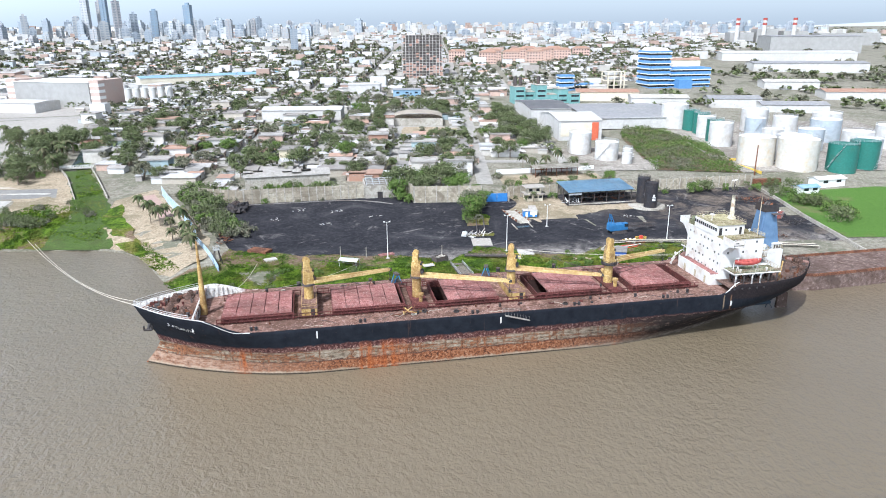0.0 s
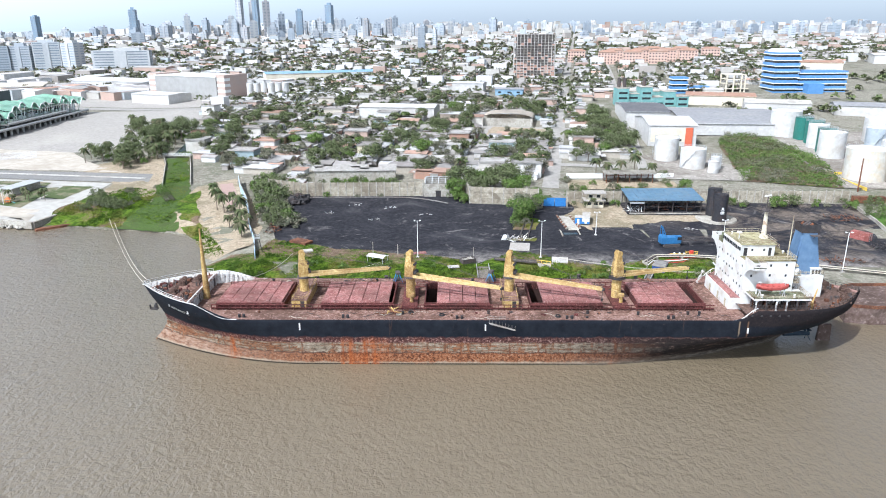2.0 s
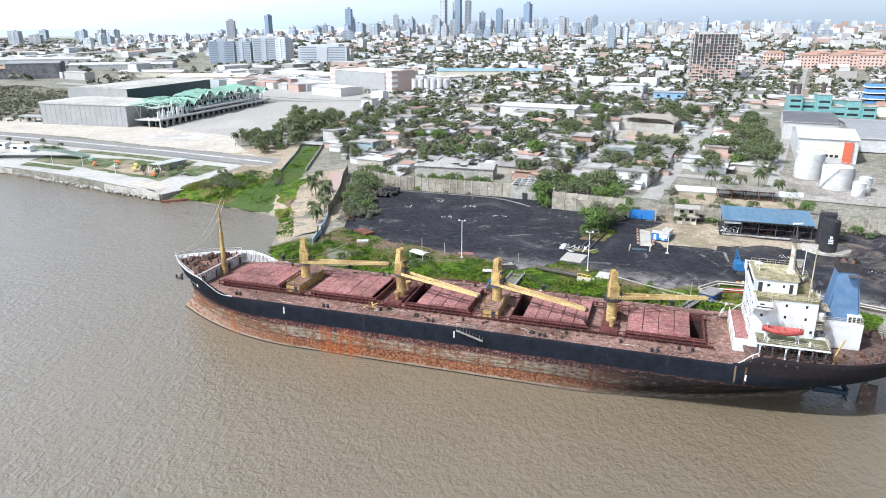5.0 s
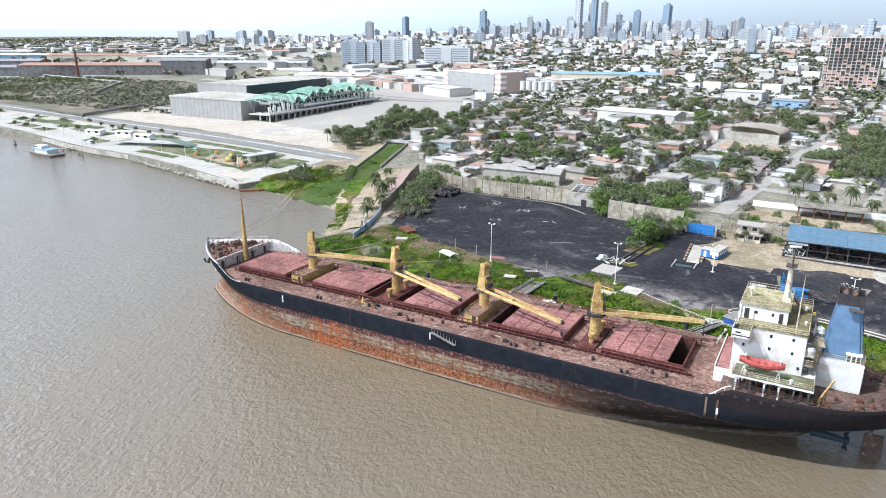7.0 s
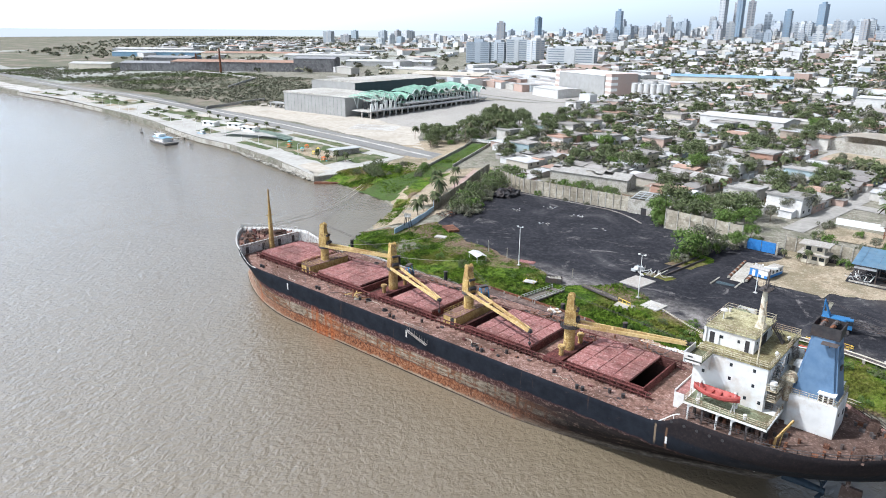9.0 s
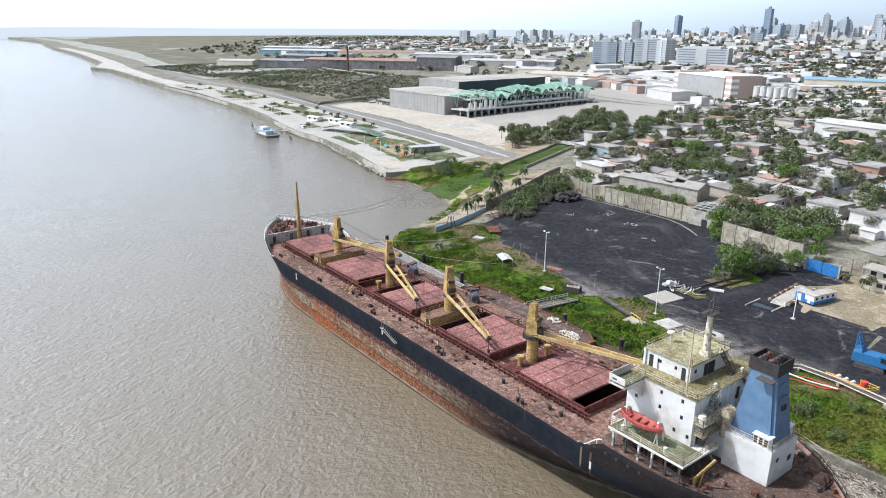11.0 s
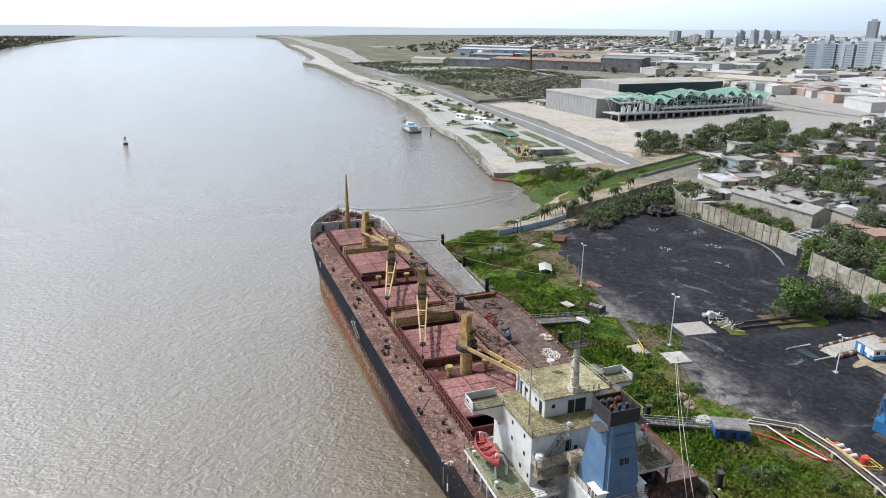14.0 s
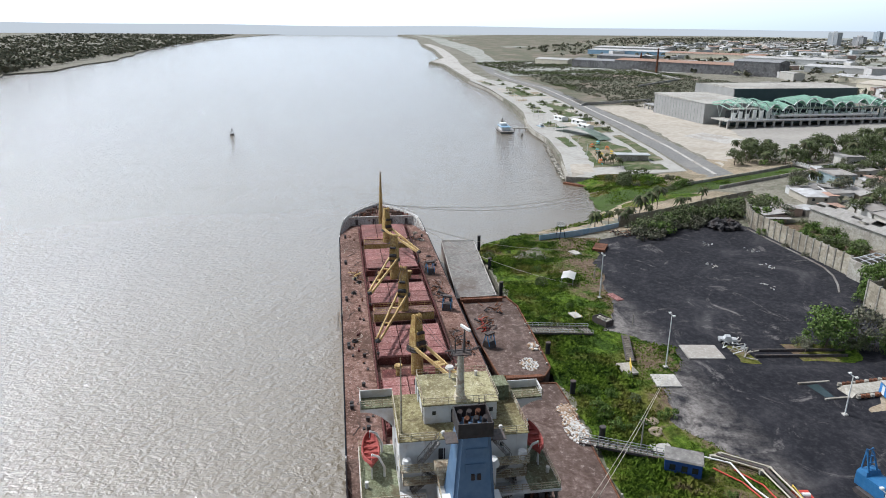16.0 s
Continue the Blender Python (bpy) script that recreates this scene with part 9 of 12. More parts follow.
def along(line, x):
    for (ax, ay), (bx, by) in zip(line, line[1:]):
        if bx <= x <= ax:
            return ay + (by - ay) * (x - ax) / (bx - ax)
    return line[-1][1]


ROAD_EDGE = [(-122, 301), (-186, 313), (-278, 325), (-335, 331), (-446, 343), (-578, 352), (-700, 345)]
x = -250.0
while x > -685:
    l = bed_rng.uniform(10, 24)
    for lo, hi in ((0.16, 0.36), (0.46, 0.66), (0.74, 0.93)):
        if bed_rng.random() < 0.75:
            pts = []
            for xx, f in ((x, lo), (x - l, lo), (x - l, hi), (x, hi)):
                a, b = along(QUAY, xx), along(ROAD_EDGE, xx)
                pts.append((xx + bed_rng.uniform(-1.5, 1.5), a + (b - a) * (f + bed_rng.uniform(-0.03, 0.03))))
            kind_ = bed_rng.choice((LAWN, LAWN, DIRT, SAND))
            sheet("planting_bed", pts, kind_, "park bed of low planting" if kind_ is LAWN else "bare dirt strip in the park", "planting bed", 0.26, 40, 0.8, 3)
            if kind_ is LAWN:
                for j in range(2):
                    xx = x - l * bed_rng.uniform(0.2, 0.8)
                    a, b = along(QUAY, xx), along(ROAD_EDGE, xx)
                    plant(BUSHES[bed_rng.randrange(3)], xx, a + (b - a) * (lo + hi) / 2, bed_rng.uniform(0.5, 0.9), bed_rng.uniform(0, 360), group="park shrubs")
    x -= l + bed_rng.uniform(4, 9)
for pts, m_ in (([(-128, 246), (-150, 252), (-150, 262), (-130, 258)], DIRT), ([(-200, 268), (-236, 272), (-238, 279), (-202, 274)], LAWN), ([(-130, 274), (-140, 276), (-142, 297), (-127, 294)], LAWN), ([(-150, 296), (-196, 304), (-236, 309), (-238, 316), (-190, 310), (-150, 303)], LAWN)):
    sheet("planting_bed", pts, m_, "park bed of low planting" if m_ is LAWN else "bare dirt strip in the park", "planting bed", 0.24, 20, 1.0, 3)

# park things
t = thing("park_pavilion", "low grey park pavilion with a flat roof", "pavilion", (-154.6, 287, G(-154, 287)), 80)
bm = bmesh.new()
box(bm, -8, 8, -2.5, 2.5, -0.3, 3.2)
part("wall", bm, CONCRETE, t)
bm = bmesh.new()
box(bm, -9, 9, -3.4, 3.4, 3.2, 3.5)
part("roof", bm, GALV, t)
PLAY = [surf("orange_play_paint", (0.55, 0.14, 0.04), (0.62, 0.19, 0.06)), surf("yellow_play_paint", (0.62, 0.45, 0.06), (0.70, 0.52, 0.1)), surf("teal_play_paint", (0.12, 0.36, 0.34), (0.18, 0.44, 0.42))]
for k, (x, y) in enumerate(((-148.8, 268), (-166, 275), (-180, 278), (-196, 281), (-172, 283), (-205, 288), (-186, 286))):
    t = thing("play_frame", ("orange", "yellow", "teal")[k % 3] + " painted playground frame in the park", "playground", (x, y, G(x, y)), k * 40, "playground frames")
    bm = bmesh.new()
    box(bm, -1.8, 1.8, -1.4, 1.4, 1.2, 1.4)
    taper(bm, (-1.8, 1.8, -1.4, 1.4), (-0.4, 0.4, -0.3, 0.3), 2.8, 4.0)
    part("platform", bm, PLAY[k % 3], t)
    for a in (-1.6, 1.6):
        for b2 in (-1.2, 1.2):
            bm = bmesh.new()
            beam(bm, (a, b2, -0.2), (a, b2, 2.9), 0.18)
            part("post", bm, PLAY[(k + 1) % 3], t)
    bm = bmesh.new()
    beam(bm, (1.8, 0, 1.4), (4.4, 0, 0.2), 0.9, 0.15)
    part("slide", bm, PLAY[(k + 2) % 3], t)
    t.scale = (0.65, 0.65, 0.65)
t = thing("green_canopy", "curved grey-green fabric canopy over the park", "canopy", (-243, 291, G(-243, 291)), 15)
bm = bmesh.new()
rows = []
for k in range(9):
    u = -1 + k / 4
    rows.append([bm.verts.new((u * 26, -5 + 10 * j / 4, 1.0 + 4.2 * (1 - u * u) * (1 - 0.25 * j / 4))) for j in range(5)])
for a, b2 in zip(rows, rows[1:]):
    for j in range(4):
        bm.faces.new((a[j], b2[j], b2[j + 1], a[j + 1]))
bmesh.ops.solidify(bm, geom=bm.faces[:], thickness=0.25)
part("fabric", bm, surf("grey_green_fabric", (0.26, 0.34, 0.28), (0.34, 0.41, 0.35)), t)
for x, y in ((-268, 303), (-290, 306), (-312, 300)):
    hall("white low park kiosk", x, y, 12, 5, 3.2, 12, WHITE_PAINT, ROOF_WHITE, 0.6, "kiosk", name="kiosk")
for k in range(16):
    x = -136 - k * 3.0 if k < 8 else -250 - (k - 8) * 14
    y = 272 - k * 0.6 + (3 if k % 2 else 0) if k < 8 else 312 + (k - 8) * 1.2
    plant(PALMS[k % 3], x, y, 0.62, k * 71, group="palms along the promenade")
for k in range(22):
    x = -150 - k * 22
    y = 262.5 + 0.115 * (-150 - x) + 4
    t = thing("street_lamp", "slim white promenade street lamp", "street lamp", (x, y, G(x, y)), 0, "promenade lamps")
    bm = bmesh.new()
    pipe(bm, (0, 0, -0.2), (0, 0, 6.5), 0.12, 0.08, 6)
    part("pole", bm, WHITE_PAINT, t)
    bm = bmesh.new()
    beam(bm, (0, 0, 6.4), (0, 1.4, 6.6), 0.16)
    part("lamp_head", bm, GALV, t)
# small harbour craft and jetty, buoys
t = thing("jetty", "short grey steel jetty at the quay", "jetty")
bm = bmesh.new()
box(bm, -290.5, -288.5, 258, 269, 0.9, 1.3)
part("deck", bm, CONCRETE, t)
for y in (259, 263, 267):
    bm = bmesh.new()
    pipe(bm, (-289.5, y, -1.5), (-289.5, y, 1.0), 0.25, 0.25, 8)
    part("pile", bm, DARK_STEEL, t)


def workboat(x, y, l, rz, label):
    t = thing("workboat", label, "boat", (x, y, RIVER), rz, "work boats")
    bm = bmesh.new()
    w = l * 0.16
    secs = []
    for k in range(9):
        u = -1 + k / 4
        ww = w * (1 - max(0, u) ** 2.5)
        secs.append([bm.verts.new((u * l / 2, -ww, 1.5 + 0.5 * max(0, u))), bm.verts.new((u * l / 2 * 0.94, -ww * 0.8, -0.4)), bm.verts.new((u * l / 2 * 0.94, ww * 0.8, -0.4)), bm.verts.new((u * l / 2, ww, 1.5 + 0.5 * max(0, u)))])
    for a, b2 in zip(secs, secs[1:]):
        for j in range(4):
            bm.faces.new((a[j], b2[j], b2[(j + 1) % 4], a[(j + 1) % 4]))
    bm.faces.new(secs[0])
    part("hull", bm, BARGE_GREY, t)
    bm = bmesh.new()
    box(bm, -l * 0.32, l * 0.1, -w * 0.6, w * 0.6, 1.5, 3.8)
    box(bm, -l * 0.1, l * 0.12, -w * 0.45, w * 0.45, 3.9, 5.6)
    cab = part("deckhouse", bm, WHITE_PAINT, t)
    bm = bmesh.new()
    box(bm, -l * 0.36, l * 0.16, -w * 0.75, w * 0.75, 3.8, 3.95)
    part("deckhouse_roof", bm, BLUE_ROOF, cab)
    bm = bmesh.new()
    box(bm, l * 0.03, l * 0.125, -w * 0.47, w * 0.47, 4.5, 5.2)
    part("bridge_window", bm, GLASS_DARK, cab)
    bm = bmesh.new()
    pipe(bm, (-l * 0.05, 0, 5.6), (-l * 0.05, 0, 8.0), 0.1, 0.05, 6)
    part("mast", bm, GALV, t)


workboat(-290, 251, 30, 178, "grey river tug with white deckhouse and blue roof")
workboat(-283, 276.5, 13, 10, "blue-grey launch laid up on the quay")
for x, y, s in ((-284, 68, 1.0), (-338, 262, 0.7), (-268, 259, 0.4), (-262, 257, 0.4)):
    t = thing("buoy", "dark channel marker buoy in the river", "buoy", (x, y, RIVER), 0, "buoys")
    bm = bmesh.new()
    pipe(bm, (0, 0, -0.6), (0, 0, 1.0 * s), 1.5 * s, 1.4 * s, 14)
    part("float", bm, DARK_STEEL, t)
    bm = bmesh.new()
    for a in (0, 2.09, 4.19):
        beam(bm, (1.1 * s * math.cos(a), 1.1 * s * math.sin(a), 0.9 * s), (0, 0, 4.6 * s), 0.16)
    pipe(bm, (0, 0, 3.4 * s), (0, 0, 4.4 * s), 0.5 * s, 0.5 * s, 10)
    part("cage", bm, DARK_STEEL, t)
t = thing("pontoon", "low dark landing float by the quay corner", "pontoon", (-117, 244.5, RIVER), 40)
bm = bmesh.new()
taper(bm, (-7, 7, -1.1, 1.1), (-6.6, 6.6, -1.0, 1.0), -0.5, 0.8)
part("float", bm, RUST, t)

# ---- convention hall with its green wave canopy ----
HALL_GREY = surf("light_grey_cladding", (0.29, 0.285, 0.27), (0.345, 0.34, 0.325), (0.25, 0.24, 0.22), 0.6, 0, 0.2, 0.03, 0.4)
ROOF_TAN = worn("dusty_tan_roof_sheet", (0.34, 0.32, 0.285), (0.43, 0.41, 0.37), (0.49, 0.47, 0.43), (0.56, 0.54, 0.50), (0.28, 0.26, 0.225), 0.2, 0.8)
HALL_DARK = surf("dark_green_grey_cladding", (0.045, 0.075, 0.075), (0.06, 0.09, 0.09), (0.08, 0.10, 0.10), 0.5, 0, 0.2, 0.03, 0.4)
CANOPY_GREEN = surf("pale_green_canopy_sheet", (0.24, 0.45, 0.34), (0.36, 0.56, 0.45), (0.52, 0.64, 0.57), 0.5, 0, 0.4, 0.08, 0.6, rand=0.2)
zc = G(-290, 430)
t = thing("convention_hall", "large grey and dark green exhibition hall with a wavy green canopy", "hall", (-250, 396, 0), 3.0)
bm = bmesh.new()
box(bm, -111, -58, 42, 150, zc - 2, 26.0)
big = part("main_hall", bm, HALL_DARK, t, "dark clad upper hall")
bm = bmesh.new()
box(bm, -111.6, -111.0, 41.4, 150.5, 9, 26.2)
box(bm, -111, -58.0, 41.2, 42.0, 9, 26.2)
part("side_cladding", bm, HALL_GREY, big)
bm = bmesh.new()
taper(bm, (-111.8, -57.4, 41.0, 150.8), (-86, -83, 41.0, 150.8), 26.0, 27.6)
part("hall_roof", bm, ROOF_TAN, big, "pale low-pitched roof")
bm = bmesh.new()
box(bm, -96, -24, -3, 41, zc - 2, 19.0)
wing = part("front_wing", bm, HALL_GREY, t, "plain grey clad wing")
bm = bmesh.new()
taper(bm, (-96.4, -23.6, -3.4, 41.2), (-96.4, -60, -3.4, 41.2), 19.0, 20.2)
part("wing_roof", bm, ROOF_TAN, wing)
for k in range(18):
    bm = bmesh.new()
    box(bm, -95.6 + k * 4.2, -95.5 + k * 4.2, -3.06, -3.0, zc, 18.9)
    part("cladding_joint", bm, HALL_DARK, wing)
bm = bmesh.new()
box(bm, -122, -96, 2, 10, zc + 3.2, zc + 4.0)
for x in (-121.5, -115, -109):
    box(bm, x, x + 0.8, 2.2, 3.0, zc - 1, zc + 3.2)
    box(bm, x, x + 0.8, 9.0, 9.8, zc - 1, zc + 3.2)
part("side_porch", bm, HALL_GREY, t)
bm = bmesh.new()
box(bm, -58, -14, 41, 150, zc - 2, 9.6)
box(bm, -20, -14, 10, 41, zc - 2, 9.6)
part("podium", bm, HALL_DARK, t, "shaded ground floor behind the columns")
for k in range(22):
    y = 1.0 + k * 7.05
    for x0, x1, w in ((-1.6, -0.5, 0.55), (-10.5, -9.7, 0.4)):
        bm = bmesh.new()
        box(bm, x0, x1, y - w, y + w, zc - 1, 9.2)
        part("column", bm, PALE_CONCRETE, t)
for z0, x0, y0, y1 in ((9.2, -20.0, 0, 152), (12.2, -16.0, 40, 118)):
    bm = bmesh.new()
    box(bm, x0, -0.2, y0, y1, z0, z0 + 0.8)
    part("terrace_slab", bm, PALE_CONCRETE, t)
    bm = bmesh.new()
    box(bm, -0.5, -0.2, y0, y1, z0 + 0.8, z0 + 1.7)
    part("parapet", bm, WHITE_PAINT, t)
hr = random.Random(71)
for k in range(26):
    y = 9 + k * 5.4
    bm = bmesh.new()
    h = hr.uniform(3.6, 6.2)
    box(bm, -8.2, -7.4, y - 1.3, y + 1.3, 10.0, 10.0 + h)
    part("screen_panel", bm, WHITE_PAINT, t)
    bm = bmesh.new()
    box(bm, -14.2, -13.9, y - 1.9, y + 1.9, 10.2, 15.4)
    part("upper_window", bm, GLASS_DARK, t)
bm = bmesh.new()
box(bm, -19.9, -14.0, 12, 150, 15.6, 16.4)
part("upper_slab", bm, PALE_CONCRETE, t)
for k in range(15):
    y = 8 + k * 9.9
    tilt = 1.5 * math.sin(k * 2.4)
    lift = 1.4 * math.sin(k * 1.3) + (1.2 if 4 < k < 12 else -0.4)
    for x, lean in ((-5.5, 1.2), (-22.0, -1.2)):
        bm = bmesh.new()
        for d in (-2.6, 2.6):
            beam(bm, (x, y, 10.0), (x + lean, y + d, 19.2 + lift), 0.32)
        part("canopy_leg", bm, WHITE_PAINT, t)
    bm = bmesh.new()
    cols = []
    n = 10
    for j in range(n + 1):
        u = j / n
        arch = math.sin(u * math.pi) * 3.4 + tilt * (u - 0.5)
        yy = y - 5.2 + 10.4 * u
        cols.append([bm.verts.new((-27.0 + hr.uniform(-0.4, 0.4), yy, 18.6 + lift + arch * 0.6)), bm.verts.new((-15, yy, 19.6 + lift + arch)), bm.verts.new((-3.0 + 1.8 * math.sin(k * 1.9), yy + 0.8 * math.sin(k), 17.6 + lift + arch * 1.15))])
    for a, b2 in zip(cols, cols[1:]):
        for j in range(2):
            bm.faces.new((a[j], b2[j], b2[j + 1], a[j + 1])).smooth = True
    if k < 3:
        ribs = [[v.co.copy() for v in col] for col in cols]
        bm.free()
        bm = bmesh.new()
        for a, b2 in zip(ribs, ribs[1:]):
            for j in range(3):
                beam(bm, a[j], b2[j], 0.35)
        for a in ribs[::2]:
            for j in range(2):
                beam(bm, a[j], a[j + 1], 0.3)
    else:
        bmesh.ops.solidify(bm, geom=bm.faces[:], thickness=0.3)
    sheet_ob = part("canopy_sheet" if k > 2 else "canopy_frame", bm, CANOPY_GREEN, t)
    bm = bmesh.new()
    for a, b2 in zip(range(n), range(1, n + 1)):
        pts = []
        for j in (a, b2):
            u = j / n
            arch = math.sin(u * math.pi) * 3.4 + tilt * (u - 0.5)
            pts.append((-3.0 + 1.8 * math.sin(k * 1.9), y - 5.2 + 10.4 * u + 0.8 * math.sin(k), 17.55 + lift + arch * 1.15))
        beam(bm, *pts, 0.35, 0.5)
    part("canopy_edge", bm, WHITE_PAINT, sheet_ob)

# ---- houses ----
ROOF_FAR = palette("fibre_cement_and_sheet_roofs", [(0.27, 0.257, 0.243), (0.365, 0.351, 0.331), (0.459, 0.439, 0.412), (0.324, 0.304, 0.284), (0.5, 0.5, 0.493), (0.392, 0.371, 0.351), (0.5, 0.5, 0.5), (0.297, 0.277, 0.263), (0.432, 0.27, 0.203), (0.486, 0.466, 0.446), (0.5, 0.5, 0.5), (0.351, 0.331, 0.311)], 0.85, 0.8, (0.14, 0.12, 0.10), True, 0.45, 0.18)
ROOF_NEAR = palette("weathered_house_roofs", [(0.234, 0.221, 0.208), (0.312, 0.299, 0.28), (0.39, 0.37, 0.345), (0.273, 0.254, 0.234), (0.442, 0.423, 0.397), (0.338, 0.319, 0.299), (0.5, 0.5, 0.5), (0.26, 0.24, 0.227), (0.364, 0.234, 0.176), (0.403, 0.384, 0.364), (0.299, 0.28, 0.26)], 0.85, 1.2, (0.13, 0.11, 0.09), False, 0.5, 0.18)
# far walls greyer and cooler than near ones: haze put into their colour
WALLS_FAR = palette("haze_cooled_walls", [(0.52, 0.515, 0.50), (0.46, 0.44, 0.40), (0.60, 0.60, 0.595), (0.36, 0.33, 0.30), (0.50, 0.48, 0.44), (0.42, 0.46, 0.48), (0.55, 0.54, 0.53), (0.66, 0.66, 0.655), (0.39, 0.28, 0.23)], 0.9, 1.0, (0.30, 0.26, 0.21), True, 0.35, 0.12)
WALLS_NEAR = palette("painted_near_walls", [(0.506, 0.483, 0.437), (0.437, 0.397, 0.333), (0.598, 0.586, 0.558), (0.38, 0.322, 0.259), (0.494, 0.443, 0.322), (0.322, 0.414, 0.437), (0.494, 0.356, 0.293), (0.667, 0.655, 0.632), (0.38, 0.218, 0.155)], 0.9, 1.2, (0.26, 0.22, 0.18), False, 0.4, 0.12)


def small_house(seed):
    rng = random.Random(seed)
    w, d, h = rng.uniform(7.0, 9.5), rng.uniform(10.5, 15.0), rng.uniform(2.7, 3.4)
    style = seed % 4
    t = thing("house", ("low house under a weathered gable sheet roof", "low house with a single-slope sheet roof", "small house under a hipped grey roof", "two-storey plastered house with a flat roof")[style], "house")
    if style == 3:
        h *= 1.9
    bm = bmesh.new()
    box(bm, -w / 2, w / 2, -d / 2, d / 2, -1.2, h)
    rise = rng.uniform(0.8, 1.4)
    if style == 0:
        for s in (-1, 1):
            vs = [bm.verts.new((-w / 2, s * d / 2, h)), bm.verts.new((w / 2, s * d / 2, h)), bm.verts.new((0, s * d / 2, h + rise))]
            bm.faces.new(vs)
    part("wall", bm, WALLS_NEAR, t)
    bm = bmesh.new()
    e = 0.55
    X, Y = w / 2 + e, d / 2 + e

    def plate(pts):
        vs = [bm.verts.new(p) for p in pts]
        f = bm.faces.new(vs)
        low = [bm.verts.new(Vector(p) - Vector((0, 0, 0.14))) for p in pts]
        bm.faces.new(low[::-1])
        n = len(vs)
        for k in range(n):
            bm.faces.new((low[k], low[(k + 1) % n], vs[(k + 1) % n], vs[k]))

    if style == 0:
        plate([(-X, -Y, h - 0.05), (0, -Y, h + rise), (0, Y, h + rise), (-X, Y, h - 0.05)])
        plate([(0, -Y, h + rise), (X, -Y, h - 0.05), (X, Y, h - 0.05), (0, Y, h + rise)])
    elif style == 1:
        mid = rng.uniform(-1.0, 1.5)
        plate([(-X, -Y, h), (X, -Y, h + rise * 0.8), (X, mid, h + rise * 0.8), (-X, mid, h)])
        plate([(-X, mid + 0.1, h + rise * 0.55), (X, mid + 0.1, h + 0.15), (X, Y, h + 0.15), (-X, Y, h + rise * 0.55)])
    elif style == 2:
        k = w / 2 * 0.9
        plate([(-X, -Y, h), (X, -Y, h), (0, -Y + k, h + rise)])
        plate([(X, Y, h), (-X, Y, h), (0, Y - k, h + rise)])
        plate([(X, -Y, h), (X, Y, h), (0, Y - k, h + rise), (0, -Y + k, h + rise)])
        plate([(-X, Y, h), (-X, -Y, h), (0, -Y + k, h + rise), (0, Y - k, h + rise)])
    else:
        plate([(-X, -Y, h + 0.2), (X, -Y, h + 0.2), (X, Y, h + 0.2), (-X, Y, h + 0.2)])
        for a in ((-X, X, -Y, -Y + 0.15), (-X, X, Y - 0.15, Y), (-X, -X + 0.15, -Y, Y), (X - 0.15, X, -Y, Y)):
            box(bm, *a, h + 0.2, h + 0.8)
    if style < 2:
        box(bm, -w / 2 - 0.1, w / 2 + 0.1, -d / 2 - 3.2, -d / 2 - 0.6, h - 0.65, h - 0.55)
    part("roof", bm, ROOF_NEAR, t)
    for s in (-1, 1):
        for x in (-w / 4, w / 4):
            bm = bmesh.new()
            box(bm, x - 0.55, x + 0.55, s * d / 2 - 0.05, s * d / 2 + 0.05, 1.0, 2.1)
            part("window", bm, GLASS_DARK, t)
    bm = bmesh.new()
    box(bm, -0.5, 0.5, -d / 2 - 0.06, -d / 2 + 0.03, -0.1, 2.05)
    part("door", bm, RUST, t)
    return t


AXIS = math.atan2(44, 258)  # the streets lean this far from the y axis
ca, sa = math.cos(AXIS), math.sin(AXIS)


def town(u, v):
    """Plan point from street coordinates: u across the main street, v along it."""
    return 81 + u * ca + v * sa, 324 - u * sa + v * ca


KEEP_OUT = []  # (x0, x1, y0, y1) of plots with a building of their own


def clear(x, y, m=0.0):
    return all(not (a - m < x < b + m and c - m < y < d + m) for a, b, c, d in KEEP_OUT)


KEEP_OUT += [(-34, 12, 294, 312), (10, 36, 270, 296), (95, 130, 285, 315), (128, 420, 260, 520), (84, 140, 655, 705), (260, 345, 520, 590), (140, 200, 478, 520),
             (50, 88, 398, 452), (-36, 26, 462, 492), (-252, -150, 600, 690), (30, 62, 570, 600), (62, 95, 545, 575), (200, 280, 745, 835), (-640, -520, 950, 1000), (84, 112, 312, 336)]


def by_creek(x, y):
    """The creek, its banks and the head of the beach path stay free of houses."""
    return y < 366 and x < -60 - 0.44 * (y - 265) or y < 312 and x < -50


def residential(x, y):
    if y < 287 or x < -108 - 0.30 * max(0, y - 376) and y < 545:
        return False
    if y < 318 and (x < -62 or x > 74):
        return False
    if x < -78 and y < 330 or by_creek(x, y):
        return False
    if 34 < x < 68 and y < 298:
        return False
    if y < 545 and x > 124 + 0.05 * (y - 300):
        return False
    if y >= 545 and x > 250 + 0.9 * (y - 545):
        return False
    if y >= 545 and x < -150 - 1.0 * (y - 560):
        return False
    return clear(x, y, 4)


HOUSES = [small_house(k) for k in range(16)]
near_used = set()
lots = []
rng = random.Random(77)
for iu in range(-44, 60):
    for iv in range(-6, 260):
        v = iv * 9.2 + rng.uniform(-0.6, 0.6)
        if int(v // 92) != int((v - 8.5) // 92):
            continue
        for row in (0, 1):
            u = iu * 42 + 6 + 8.8 + row * 16.4 + rng.uniform(-0.9, 0.9)
            x, y = town(u, v)
            if not (-1500 < x < 1750 and y < 2350):
                continue
            if abs(x) > 260 + 0.85 * y:
                continue
            if residential(x, y):
                lots.append((x, y, row))
lots.sort(key=lambda p: (p[1] + 0.35 * abs(p[0] - 20)))
near, far = lots[:285], lots[285:]
